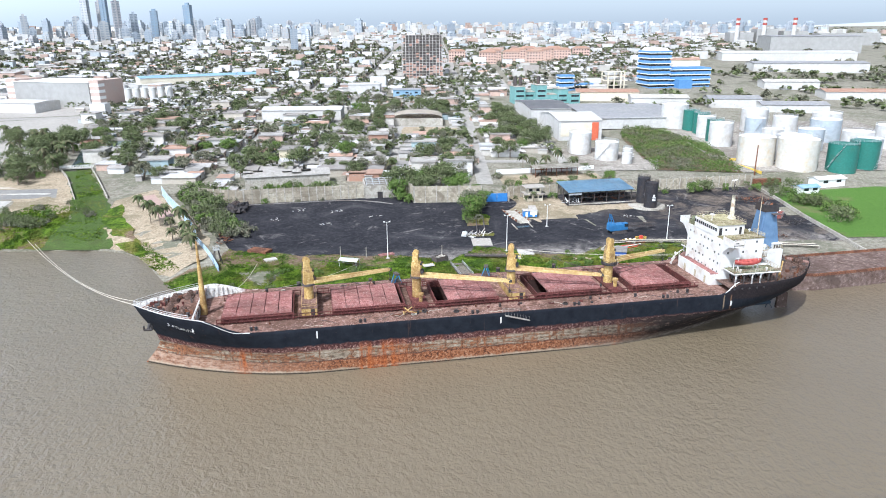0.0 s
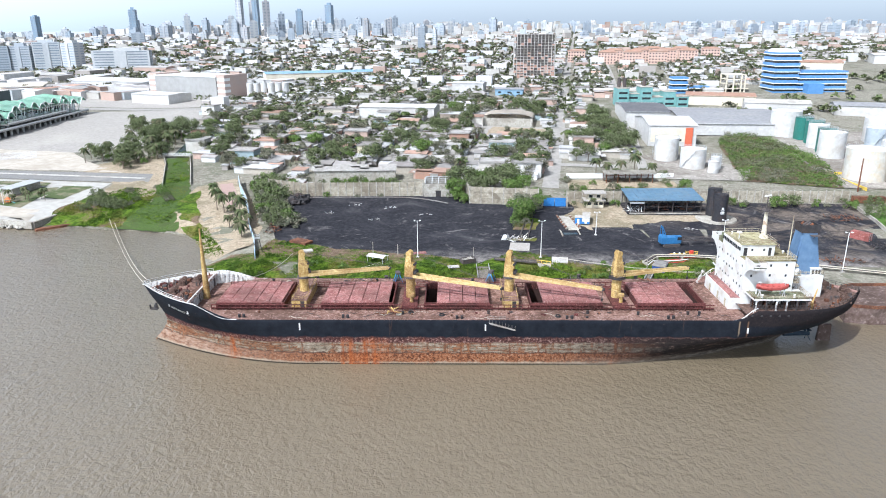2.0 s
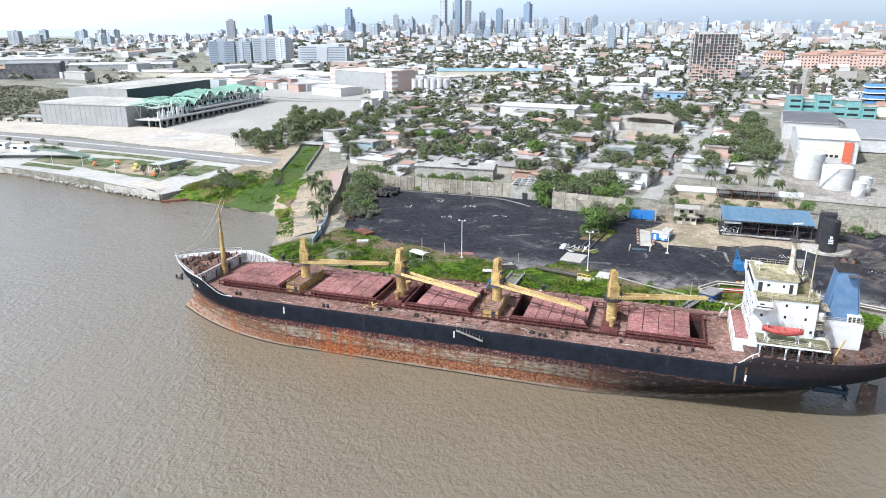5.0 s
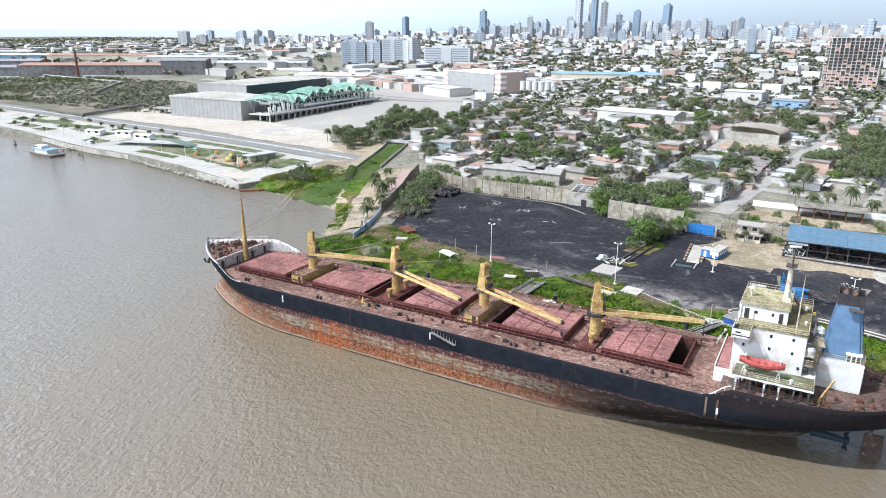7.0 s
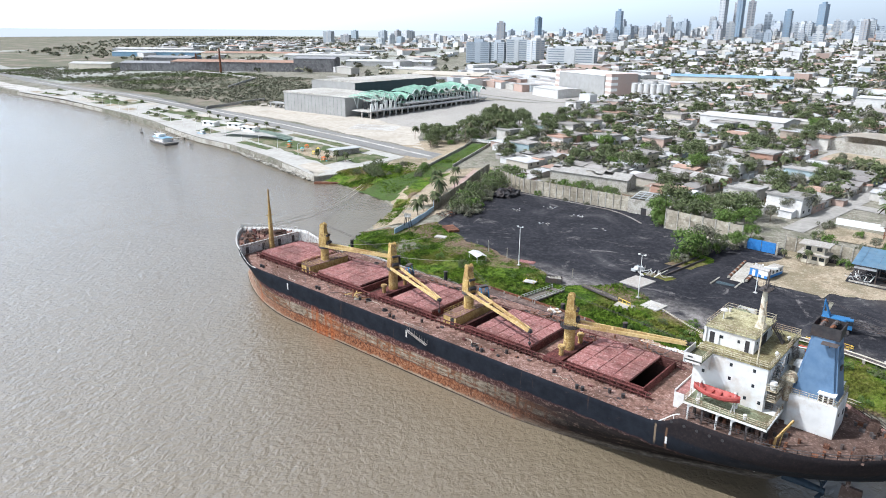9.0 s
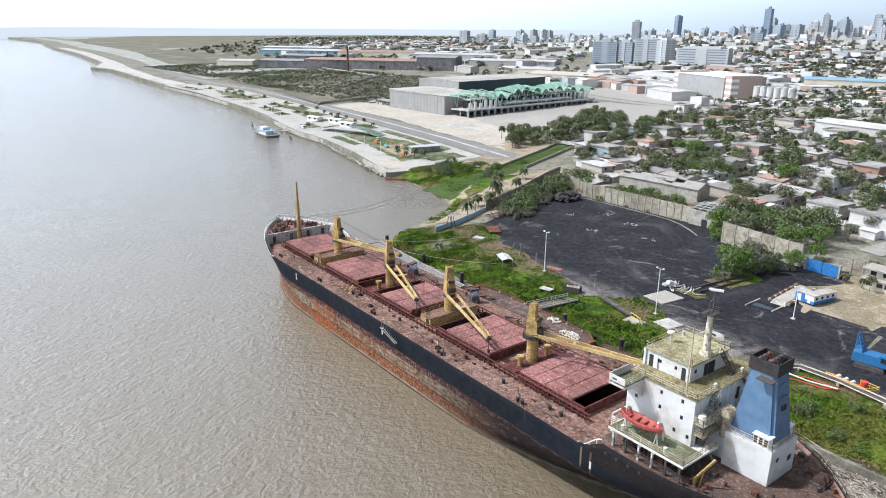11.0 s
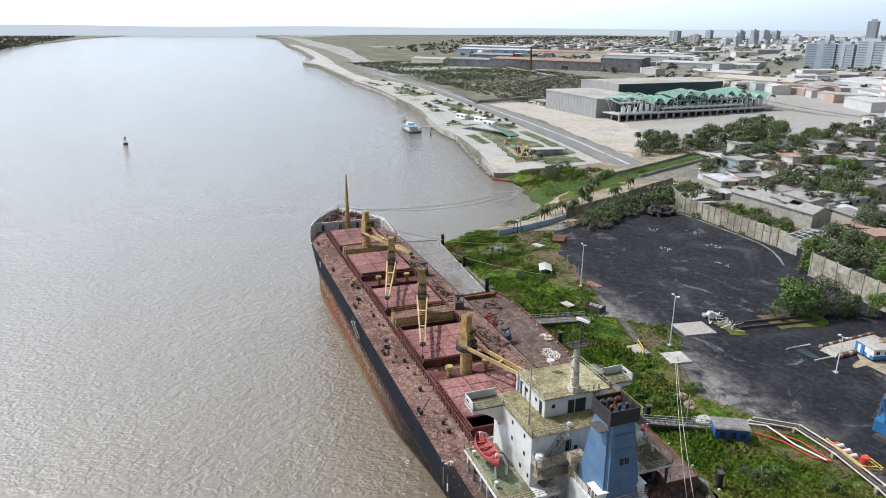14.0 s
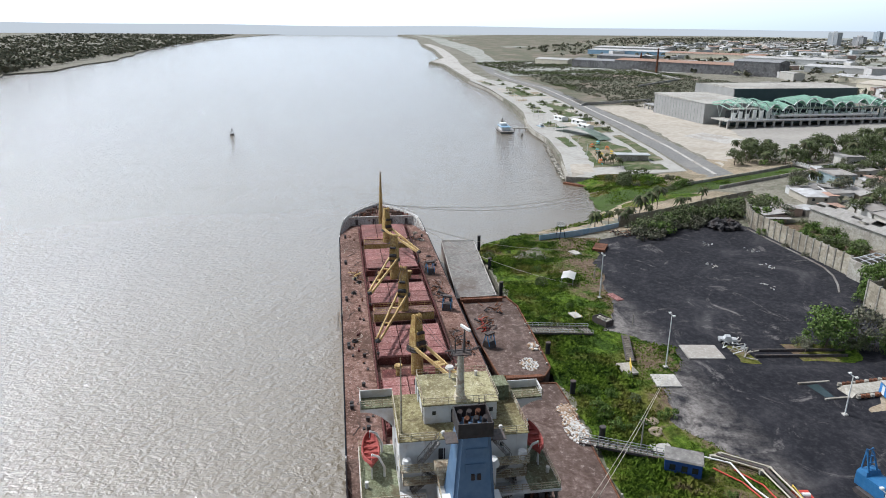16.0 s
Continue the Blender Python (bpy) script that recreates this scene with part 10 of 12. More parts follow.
for k, (x, y, row) in enumerate(near):
    if rng.random() < 0.07:
        continue
    i = rng.choices(range(16), [3 if j % 4 != 3 else 1 for j in range(16)])[0]
    m = pose(x, y, G(x, y) + 0.1, 0, 0, -math.degrees(AXIS) + (90 if row == 0 else -90) + rng.uniform(-3, 3))
    if i in near_used:
        ob = copy_thing(HOUSES[i], m)
    else:
        near_used.add(i)
        ob = HOUSES[i]
        ob.matrix_basis = m
    ob["group"] = "houses of the neighbourhood"
for i, ob in enumerate(HOUSES):
    if i not in near_used:
        for o in (*ob.children_recursive, ob):
            bpy.data.objects.remove(o)

verts, faces, mats = [], [], []


def far_house(x, y, w, d, h, rz, rise, kind_):
    c, s = math.cos(rz), math.sin(rz)
    z = G(x, y)
    b0 = len(verts)

    def put(px, py, pz):
        verts.append((x + c * px - s * py, y + s * px + c * py, z + pz))

    for zz in (-1.0, h):
        for px, py in ((-w, -d), (w, -d), (w, d), (-w, d)):
            put(px, py, zz)
    for k in range(4):
        faces.append((b0 + k, b0 + (k + 1) % 4, b0 + 4 + (k + 1) % 4, b0 + 4 + k))
        mats.append(0)
    b1 = len(verts)
    e = 0.4
    if kind_ == 0:
        for px, py, pz in ((-w - e, -d - e, h), (w + e, -d - e, h), (w + e, 0, h + rise), (-w - e, 0, h + rise), (w + e, d + e, h), (-w - e, d + e, h)):
            put(px, py, pz)
        faces.extend([(b1, b1 + 1, b1 + 2, b1 + 3), (b1 + 3, b1 + 2, b1 + 4, b1 + 5)])
        mats.extend([1, 1])
        faces.extend([(b0 + 5, b0 + 6, b1 + 2), (b0 + 7, b0 + 4, b1 + 3)])
        mats.extend([0, 0])
    elif kind_ == 1:
        for px, py, pz in ((-w - e, -d - e, h + 0.1), (w + e, -d - e, h + 0.1), (w + e, d + e, h + rise * 0.6), (-w - e, d + e, h + rise * 0.6)):
            put(px, py, pz)
        faces.append((b1, b1 + 1, b1 + 2, b1 + 3))
        mats.append(1)
    else:
        for px, py, pz in ((-w, -d, h + 0.02), (w, -d, h + 0.02), (w, d, h + 0.02), (-w, d, h + 0.02)):
            put(px, py, pz)
        faces.append((b1, b1 + 1, b1 + 2, b1 + 3))
        mats.append(1)


for x, y, row in far:
    r = rng.random()
    if r < 0.09:
        continue
    tall = rng.random() < 0.10 + 0.08 * smooth(700, 1500, y)
    h = rng.uniform(5.5, 11.0) if tall else rng.uniform(2.8, 4.4)
    far_house(x, y, rng.uniform(4.6, 7.6), rng.uniform(3.4, 4.3), h, -AXIS + rng.uniform(-0.05, 0.05) + (1.57 if rng.random() < 0.12 else 0), rng.uniform(0.9, 1.6), 2 if tall else rng.choice((0, 0, 1)))
# sheds and stores beyond the scrub and along the roads
for k in range(620):
    x, y = rng.uniform(-2400, -260), rng.uniform(600, 2200)
    if not clear(x, y, 10) or y < 640 - 0.1 * (x + 260) or x < -1.5 * y - 300:
        continue
    far_house(x, y, rng.uniform(8, 26), rng.uniform(6, 14), rng.uniform(4, 9), -AXIS + rng.choice((0, 1.57)), rng.uniform(0.8, 2.0), rng.choice((0, 0, 1, 2)))
for k in range(500):
    x, y = rng.uniform(-3200, 100), rng.uniform(1500, 3600)
    if abs(x) > 260 + 0.85 * y:
        continue
    far_house(x, y, rng.uniform(8, 30), rng.uniform(6, 16), rng.uniform(4, 12), rng.uniform(0, 3.1), 1.5, 2)
# mid-rise blocks towards the skyline, sheds and stores round the shopping hall
for k in range(1500):
    x, y = rng.uniform(-1700, 1500), rng.uniform(1150, 2600)
    if abs(x) > 300 + 0.75 * y:
        continue
    far_house(x, y, rng.uniform(5, 10), rng.uniform(4, 8), rng.uniform(6, 20) * (0.7 + 0.7 * smooth(1300, 2200, y)), rng.uniform(-0.4, 0.4), 1.0, 2)
for k in range(150):
    x, y = rng.uniform(-470, -120), rng.uniform(585, 800)
    if not clear(x, y, 12) or y < 600 - 0.2 * (x + 150):
        continue
    far_house(x, y, rng.uniform(6, 20), rng.uniform(5, 10), rng.uniform(4, 9), -0.45 + rng.choice((0, 1.57)), rng.uniform(0.8, 1.8), rng.choice((0, 0, 1, 2)))
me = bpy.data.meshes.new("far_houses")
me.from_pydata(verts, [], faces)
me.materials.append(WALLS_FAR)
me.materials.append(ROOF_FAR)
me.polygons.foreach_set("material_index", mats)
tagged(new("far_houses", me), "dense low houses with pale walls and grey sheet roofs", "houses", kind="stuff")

# crowded yards: lean-tos, water tanks and walls behind the near houses
verts, faces, mats = [], [], []
for x, y, row in lots:
    if y > 620 or abs(x) > 420:
        continue
    for j in range(3):
        hx, hy = x + rng.uniform(-8, 8), y + rng.uniform(-5, 5)
        if rng.random() < 0.8 and not by_creek(hx - 3, hy):
            far_house(hx, hy, rng.uniform(1.4, 3.4), rng.uniform(1.2, 2.6), rng.uniform(2.0, 3.0), -AXIS + rng.uniform(-0.2, 0.2), rng.uniform(0.2, 0.7), rng.choice((0, 1, 1)))
spare = random.Random(41)
taken = [(x, y) for x, y, row in lots if y < 640]
for iu in range(-34, 10):
    for iv in range(-6, 46):
        u, v = iu * 7.2 + spare.uniform(-1.5, 1.5), iv * 7.6 + spare.uniform(-1.5, 1.5)
        x, y = town(u, v)
        to_street = abs((u + 21) % 42 - 21)
        if to_street < 5.5 or 0 < (v + 1) % 92 < 11 or not clear(x, y, 3) or x < -104 - 0.30 * max(0, y - 376) or y < 297 or y < 312 and not -60 < x < 76 or x > 126 or by_creek(x - 3, y):
            continue
        if min((x - a) ** 2 + (y - b) ** 2 for a, b in taken) < 68:
            continue
        far_house(x, y, spare.uniform(2.8, 4.2), spare.uniform(2.6, 3.6), spare.uniform(2.4, 3.2), -AXIS, spare.uniform(0.4, 1.0), spare.choice((0, 1)))
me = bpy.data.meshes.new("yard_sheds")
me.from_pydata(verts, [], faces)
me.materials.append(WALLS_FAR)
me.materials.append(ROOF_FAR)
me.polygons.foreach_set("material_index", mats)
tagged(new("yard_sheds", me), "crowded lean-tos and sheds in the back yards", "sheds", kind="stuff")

# streets
for name, u, v0, v1, w in [("street_main", 0, -38, 1600, 3.6)] + [("street_side", iu * 42, (0 if iu > -4 else 60), 900, 2.4) for iu in (-4, -3, -2, -1, 1)]:
    a, b2, c, d = town(u - w, v0), town(u + w, v0), town(u + w, v1), town(u - w, v1)
    sheet(name, [a, b2, c, d], STREET, "dusty pale street between the houses", "street", 0.22, 40)
for k in range(0, 6):
    a, b2, c, d = town(-190, k * 92 + 2), town(30, k * 92 + 2), town(30, k * 92 + 8), town(-190, k * 92 + 8)
    sheet("street_cross", [a, b2, c, d], STREET, "dusty pale cross street", "street", 0.24, 40)
sheet("field", [(52, 402), (84, 396), (90, 420), (58, 428)], SAND, "bare sandy playing field", "field", 0.25, 20, 1.0, 4)
sheet("field_depot", [(82, 284), (108, 283), (130, 286), (130, 296), (84, 300)], SAND, "bare sandy plot behind the wall", "field", 0.25, 20, 1.0, 4)

# town trees: the nearest as things, the rest joined
spots = []
for k, (x, y, row) in enumerate(lots):
    for j in range(2 if y < 560 else 3):
        if rng.random() < 0.68:
            a = rng.uniform(0, 6.283)
            spots.append((x + 6.5 * math.cos(a), y + 6.5 * math.sin(a)))
near_trees = spots[:290]
for k, (x, y) in enumerate(near_trees):
    plant(TREES[rng.choices(range(6), (3, 3, 3, 2, 1, 4))[0]], x, y, rng.uniform(0.65, 1.1), rng.uniform(0, 360), group="trees of the neighbourhood")
for k in range(26):
    x, y = rng.uniform(-100, 110), rng.uniform(300, 430)
    if residential(x, y):
        plant(PALMS[k % 3], x, y, rng.uniform(0.8, 1.05), k * 37, group="palms among the houses")
# dense groves by the gravel lot and canal
GROVE = [(-130, 330), (-128, 345), (-122, 358), (-131, 368), (-138, 380), (-128, 392), (-140, 398), (-134, 408), (-146, 415), (-150, 428), (-140, 432), (-157, 398), (-150, 384), (-146, 372), (-140, 355), (-136, 342), (-128, 420), (-160, 440), (-173, 446), (-166, 455), (-125, 440), (-118, 450), (-150, 350), (-152, 362), (-133, 350), (-127, 366), (-134, 374), (-143, 390), (-146, 404), (-135, 398), (-152, 420), (-144, 424), (-133, 338), (-126, 378), (-128, 402), (-152, 436), (-164, 428), (-170, 440), (-178, 452), (-184, 462), (-140, 414), (-122, 352)]
for k, (x, y) in enumerate(GROVE):
    if k % 2:
        plant(PALMS[k % 3], x, y, 1.15, k * 53, group="grove by the lot")
    else:
        plant(TREES[(0, 3, 1)[k % 3]], x, y, rng.uniform(0.95, 1.25), k * 53, group="grove by the lot")
for k, (x, y) in enumerate(GROVE):
    plant(BUSHES[(2, 0, 2)[k % 3]], x + 3 * math.sin(k * 2.1), y + 3 * math.cos(k * 3.7), 1.0 + 0.12 * (k % 5), k * 41, group="undergrowth of the grove")
for x, y, s in ((-159, 356, 0.9), (-157, 346, 0.9), (-177, 462, 1.0), (-163, 449, 0.9)):
    plant(PALMS[0], x, y, s, x * 3)

bm = bmesh.new()
tv, tf, tm = [], [], []


def far_tree(x, y, r, h, n, mi, size):
    z = G(x, y)
    for j in range(n):
        a, e, d = rng.uniform(0, 6.283), rng.uniform(-0.5, 1.5), rng.uniform(0.55, 1.0)
        cx, cy, cz = x + r * d * math.cos(a) * math.cos(e), y + r * d * math.sin(a) * math.cos(e), z + h * 0.55 + h * 0.42 * math.sin(e) * d
        ax, ay, az = rng.gauss(0, 1), rng.gauss(0, 1), rng.gauss(0, 0.5)
        bx, by, bz = rng.gauss(0, 1), rng.gauss(0, 1), rng.gauss(0, 0.5)
        ka, kb = size / math.sqrt(ax * ax + ay * ay + az * az + 0.01), size / math.sqrt(bx * bx + by * by + bz * bz + 0.01)
        b0 = len(tv)
        tv.extend([(cx + ax * ka, cy + ay * ka, cz + az * ka), (cx + bx * kb, cy + by * kb, cz + bz * kb), (cx - ax * ka, cy - ay * ka, cz - az * ka), (cx - bx * kb, cy - by * kb, cz - bz * kb)])
        tf.append((b0, b0 + 1, b0 + 2, b0 + 3))
        tm.append(mi)


for x, y in spots[290:]:
    far_tree(x, y, rng.uniform(2.2, 4.6), rng.uniform(4.5, 8), 54 if y < 600 else 26 if y < 900 else 14, rng.choice((0, 1, 1)), 0.85 if y < 600 else 1.3 if y < 900 else 2.0)
# scrub and woods on the flats, the thicket by the tanks, the far bank
for k in range(9000):
    x, y = rng.uniform(-1100, -370), rng.uniform(385, 600)
    dense = noise.noise(Vector((x * 0.012, y * 0.012, 1.0)))
    if dense > rng.uniform(-0.5, 0.25):
        far_tree(x, y, rng.uniform(1.5, 3.6), rng.uniform(1.0, 2.0) + 1.6 * max(0.0, dense), 12, 0 if dense > 0.2 else 1, 0.8)
# distant woods get only the paler leaves, haze put into their colour
for k in range(2400):
    x, y = rng.uniform(-3200, -300), rng.uniform(620, 2400)
    if abs(x) < 700 + 1.6 * y and clear(x, y, 8):
        far_tree(x, y, rng.uniform(4, 9), rng.uniform(5, 9), 12, 1, 3.2)
for k in range(2600):
    x = -780 - rng.random() ** 1.6 * 3200
    y = -285 - rng.random() ** 1.5 * 900 + 0.03 * (x + 780)
    if y < -300 + 0.035 * (x + 780):
        far_tree(x, y, rng.uniform(5, 12), rng.uniform(5, 9), 12, 1, 4.0)
for k in range(700):
    x, y = rng.uniform(320, 1900), rng.uniform(620, 2300)
    if x > 250 + 0.75 * (y - 545) and clear(x, y, 8):
        far_tree(x, y, rng.uniform(4, 8), rng.uniform(5, 8), 12, 1, 3.0)
# trees between the sheds east of the tanks, more crowns among the houses
for k in range(520):
    x, y = rng.uniform(215, 620), rng.uniform(405, 640)
    if noise.noise(Vector((x * 0.02, y * 0.02, 4.0))) > -0.1 and not (255 < x < 350 and 515 < y < 595):
        far_tree(x, y, rng.uniform(2.5, 5.5), rng.uniform(3, 6), 16, rng.choice((0, 1)), 1.8)
for k in range(900):
    x, y = rng.uniform(-130, 150), rng.uniform(312, 760)
    if residential(x, y):
        far_tree(x, y, rng.uniform(2.0, 4.0), rng.uniform(4, 7), 22, rng.choice((0, 0, 1)), 1.1)
me = bpy.data.meshes.new("far_trees")
me.from_pydata(tv, [], tf)
me.materials.append(LEAF)
me.materials.append(LEAF_DRY)
me.polygons.foreach_set("material_index", tm)
tagged(new("far_trees", me), "dusty green and haze-paled tree crowns among the houses and on the flats", "trees", kind="stuff")
bm.free()

# ---- tank farm and works east of the yard ----
def storage_tank(x, y, r, h, material, label, legs=False):
    t = thing("storage_tank", label, "storage tank", (x, y, G(x, y)), (x * 7) % 360, "storage tanks")
    bm = bmesh.new()
    pipe(bm, (0, 0, -1.5), (0, 0, h), r, r, 40)
    part("shell", bm, material, t)
    bm = bmesh.new()
    pipe(bm, (0, 0, h), (0, 0, h + 0.10 * r), r + 0.08, 0.4, 40)
    part("roof", bm, ROOF_WHITE if material is not GREEN_TANK else GREEN_TANK, t)
    bm = bmesh.new()
    railing(bm, [((r - 0.1) * math.cos(k * math.pi / 12), (r - 0.1) * math.sin(k * math.pi / 12), h) for k in range(25)], 1.0, 2.5, 0.05)
    part("rim_railing", bm, GALV, t)
    bm = bmesh.new()
    n = max(8, int(h * 1.6))
    for k in range(n):
        a = -1.9 + k * 0.9 / n * (4.0 / r + 0.6)
        beam(bm, (r * math.cos(a), r * math.sin(a), h * k / n + 0.4), ((r + 0.9) * math.cos(a), (r + 0.9) * math.sin(a), h * k / n + 0.4), 0.5, 0.1)
    part("stair", bm, GALV, t)["kind"] = "stuff"


TANK_WHITE = surf("white_tank_paint", (0.48, 0.47, 0.45), (0.58, 0.575, 0.555), (0.34, 0.28, 0.21), 0.55, 0, 0.5, 0.2, 0.6)
TANK_BLUE = surf("pale_blue_grey_tank_paint", (0.33, 0.38, 0.42), (0.41, 0.455, 0.49), (0.26, 0.24, 0.20), 0.55, 0, 0.5, 0.2, 0.6)
TANK_STAINED = surf("stained_white_tank_paint", (0.47, 0.45, 0.40), (0.57, 0.55, 0.50), (0.50, 0.33, 0.12), 0.6, 0, 0.5, 0.3, 0.5)
ROOF_DARK = surf("dark_weathered_roof_sheeting", (0.085, 0.085, 0.09), (0.13, 0.13, 0.135), (0.20, 0.19, 0.18), 0.8, 0, 0.5, 0.1, 0.4)
TANK_FLOOR = worn("oil_stained_yard_floor", (0.20, 0.18, 0.155), (0.28, 0.255, 0.225), (0.35, 0.325, 0.29), (0.45, 0.43, 0.39), (0.12, 0.10, 0.08), 0.3, 0.92)
FACTORY_WALL = worn("dingy_white_factory_wall", (0.47, 0.46, 0.44), (0.52, 0.51, 0.49), (0.56, 0.55, 0.53), (0.60, 0.59, 0.57), (0.43, 0.41, 0.375), 0.25, 0.85)
FACTORY_ROOF = worn("weathered_pale_roof_sheet", (0.42, 0.415, 0.405), (0.47, 0.465, 0.455), (0.52, 0.515, 0.505), (0.57, 0.565, 0.555), (0.37, 0.35, 0.325), 0.15, 0.75)
for x, y, r, h, m_, lab in (
        (138.5, 338, 5.8, 11.0, TANK_WHITE, "tall white storage tank with a shallow roof"), (146.5, 322, 5.8, 9.0, TANK_WHITE, "white storage tank with a shallow roof"),
        (152.5, 311, 2.4, 5.5, TANK_WHITE, "small white storage tank in the works"), (156, 318, 2.4, 6.0, TANK_WHITE, "small white storage tank in the works"), (151.5, 325, 2.2, 6.2, TANK_WHITE, "small white storage tank in the works"),
        (221, 392, 8.0, 14, TANK_WHITE, "tall white fuel tank in the depot"), (226, 381, 4.6, 12, GREEN_TANK, "dark green fuel tank in the depot"), (227, 371, 4.6, 12, GREEN_TANK, "dark green fuel tank in the depot"), (224, 361, 5.0, 12, TANK_WHITE, "white fuel tank in the depot"),
        (223, 350, 4.6, 12, GREEN_TANK, "dark green fuel tank in the depot"), (220.5, 340, 6.2, 12.5, TANK_WHITE, "white fuel tank in the depot"),
        (229, 288, 9.2, 14.2, TANK_STAINED, "large white fuel tank stained yellow at its rim"), (215, 300, 8.6, 13.4, TANK_STAINED, "large white fuel tank with rust runs"), (236, 301, 8.0, 13.0, TANK_WHITE, "large white fuel tank with a walkway"), (246, 279, 6.6, 13.0, GREEN_TANK, "dark green fuel tank with a white panel"), (261, 283, 6.6, 13.0, GREEN_TANK, "dark green fuel tank in the depot"),
        (262, 372, 7.5, 13, TANK_WHITE, "white fuel tank in the depot"), (252, 356, 5.5, 11, TANK_BLUE, "pale blue-grey fuel tank in the depot"), (268, 352, 6.5, 12, TANK_WHITE, "white fuel tank in the depot"), (285, 340, 8, 12, TANK_BLUE, "pale blue-grey fuel tank in the depot"), (300, 358, 8, 12, TANK_WHITE, "white fuel tank in the depot"), (245, 330, 5.5, 10, TANK_WHITE, "white fuel tank in the depot"), (262, 322, 6.5, 11, TANK_BLUE, "pale blue-grey fuel tank in the depot"), (282, 312, 7.5, 11, TANK_WHITE, "white fuel tank in the depot"), (252, 306, 3.2, 8, TANK_WHITE, "small white fuel tank"), (275, 296, 6.0, 11, TANK_BLUE, "pale blue-grey fuel tank in the depot"), (308, 318, 8, 12, TANK_WHITE, "white fuel tank in the depot"), (318, 296, 9, 12, TANK_BLUE, "pale blue-grey fuel tank in the depot")):
    storage_tank(x, y, r, h, m_, lab)
sheet("tank_yard", [(196, 284), (330, 268), (345, 390), (214, 402), (210, 378)], TANK_FLOOR, "pale concrete floor of the tank farm", "concrete yard", 0.3, 20)
sheet("tank_yard_west", [(128, 300), (162, 296), (172, 316), (150, 350), (128, 346)], TANK_FLOOR, "pale concrete floor round the white tanks", "concrete yard", 0.3, 20)
t = thing("yellow_wall", "yellow painted bund wall of the tank farm", "wall")
bm = bmesh.new()
for a in ((205, 237, 305.6, 306.0), (205, 205.4, 280, 305.6)):
    box(bm, *a, G(a[0], a[2]) - 0.5, G(a[0], a[2]) + 1.4)
part("bund", bm, YELLOW_PAINT, t)
bm = bmesh.new()
rng = random.Random(15)
THICKET = [(160, 296), (198, 283), (212, 330), (209, 378), (193, 402), (176, 370), (168, 330)]


def inside(poly, x, y):
    hit = False
    for (ax, ay), (bx, by) in zip(poly, poly[1:] + poly[:1]):
        if (ay > y) != (by > y) and x < (bx - ax) * (y - ay) / (by - ay) + ax:
            hit = not hit
    return hit


sheet("thicket_ground", THICKET, GRASS, "green overgrown plot beside the tanks", "grass", 0.3, 20, 1.0, 4)
shrubs = [bmesh.new() for k in range(3)]
count = 0
while count < 6500:
    x, y = rng.uniform(158, 214), rng.uniform(280, 404)
    if inside(THICKET, x, y):
        mound = noise.noise(Vector((x * 0.16, y * 0.16, 4.0)))
        tone = noise.noise(Vector((x * 0.06, y * 0.06, 9.0))) + rng.gauss(0, 0.16)
        c = Vector((x, y, G(x, y) + rng.uniform(0.2, 1.6) + 1.9 * max(0.0, mound + 0.25)))
        for j in range(3):
            leaf(shrubs[0 if tone > 0.05 else 1 if tone > -0.3 else 2], c + Vector((rng.gauss(0, 0.55), rng.gauss(0, 0.55), rng.gauss(0, 0.3))), 0.36, rng)
        count += 1
bm.free()
for bm, m_, lab in zip(shrubs, (LEAF_BRIGHT, LEAF, LEAF_DRY), ("fresh green shrubs on the overgrown plot", "dark green shrubs on the overgrown plot", "dusty olive shrubs on the overgrown plot")):
    single("thicket", bm, m_, lab, "shrubs", kind="stuff")
# dark trees along the side of the works
for k in range(13):
    plant(TREES[(0, 3, 1, 0)[k % 4]], 123.5 + 3.0 * math.sin(k * 2.3), 352 + k * 9.2, 0.95 + 0.08 * (k % 4), k * 67, group="trees beside the works")
# containers and scrap by the depot wall
def container(x, y, rz, material, label, half=6.0):
    t = thing("shipping_container", label, "container", (x, y, G(x, y) + 0.1), rz, "containers")
    bm = bmesh.new()
    box(bm, -half, half, -1.2, 1.2, 0, 2.6)
    part("body", bm, material, t)
    for k in range(int(half * 4)):
        x0 = 0.2 - half + k * 0.5
        bm = bmesh.new()
        box(bm, x0, x0 + 0.22, -1.26, 1.26, 0.15, 2.45)
        part("rib", bm, material, t)
    bm = bmesh.new()
    for y0 in (-0.6, 0.6):
        beam(bm, (half + 0.04, y0, 0.1), (half + 0.04, y0, 2.5), 0.08)
    part("door_bar", bm, GALV, t)


container(196.5, 263.5, -4, RUST, "dark red shipping container by the wall")
FADED_RED = worn("sun_bleached_red_container", (0.20, 0.06, 0.05), (0.30, 0.10, 0.085), (0.37, 0.16, 0.14), (0.45, 0.33, 0.30), (0.14, 0.06, 0.05), 0.9, 0.7)
container(170.5, 221.5, -55, FADED_RED, "faded red shipping container in the yard", 3.05)
scrap("scrap_pile", "rusty scrap pile at the yard end", (176, 243, G(176, 243)), (5, 4), 70, (RUST, DARK_STEEL), 71, 1.5, 2.2)
scrap("scrap_pile", "rusted machine parts at the waterside", (152, 197, G(152, 197)), (6, 2.5), 60, (RUST, DARK_STEEL), 72, 1.6, 2.4)
scrap("scrap_pile", "dark low trailer and frames in the yard", (172, 213, G(172, 213)), (4, 2), 30, (DARK_STEEL, SOOT), 73, 1.2, 2.6)
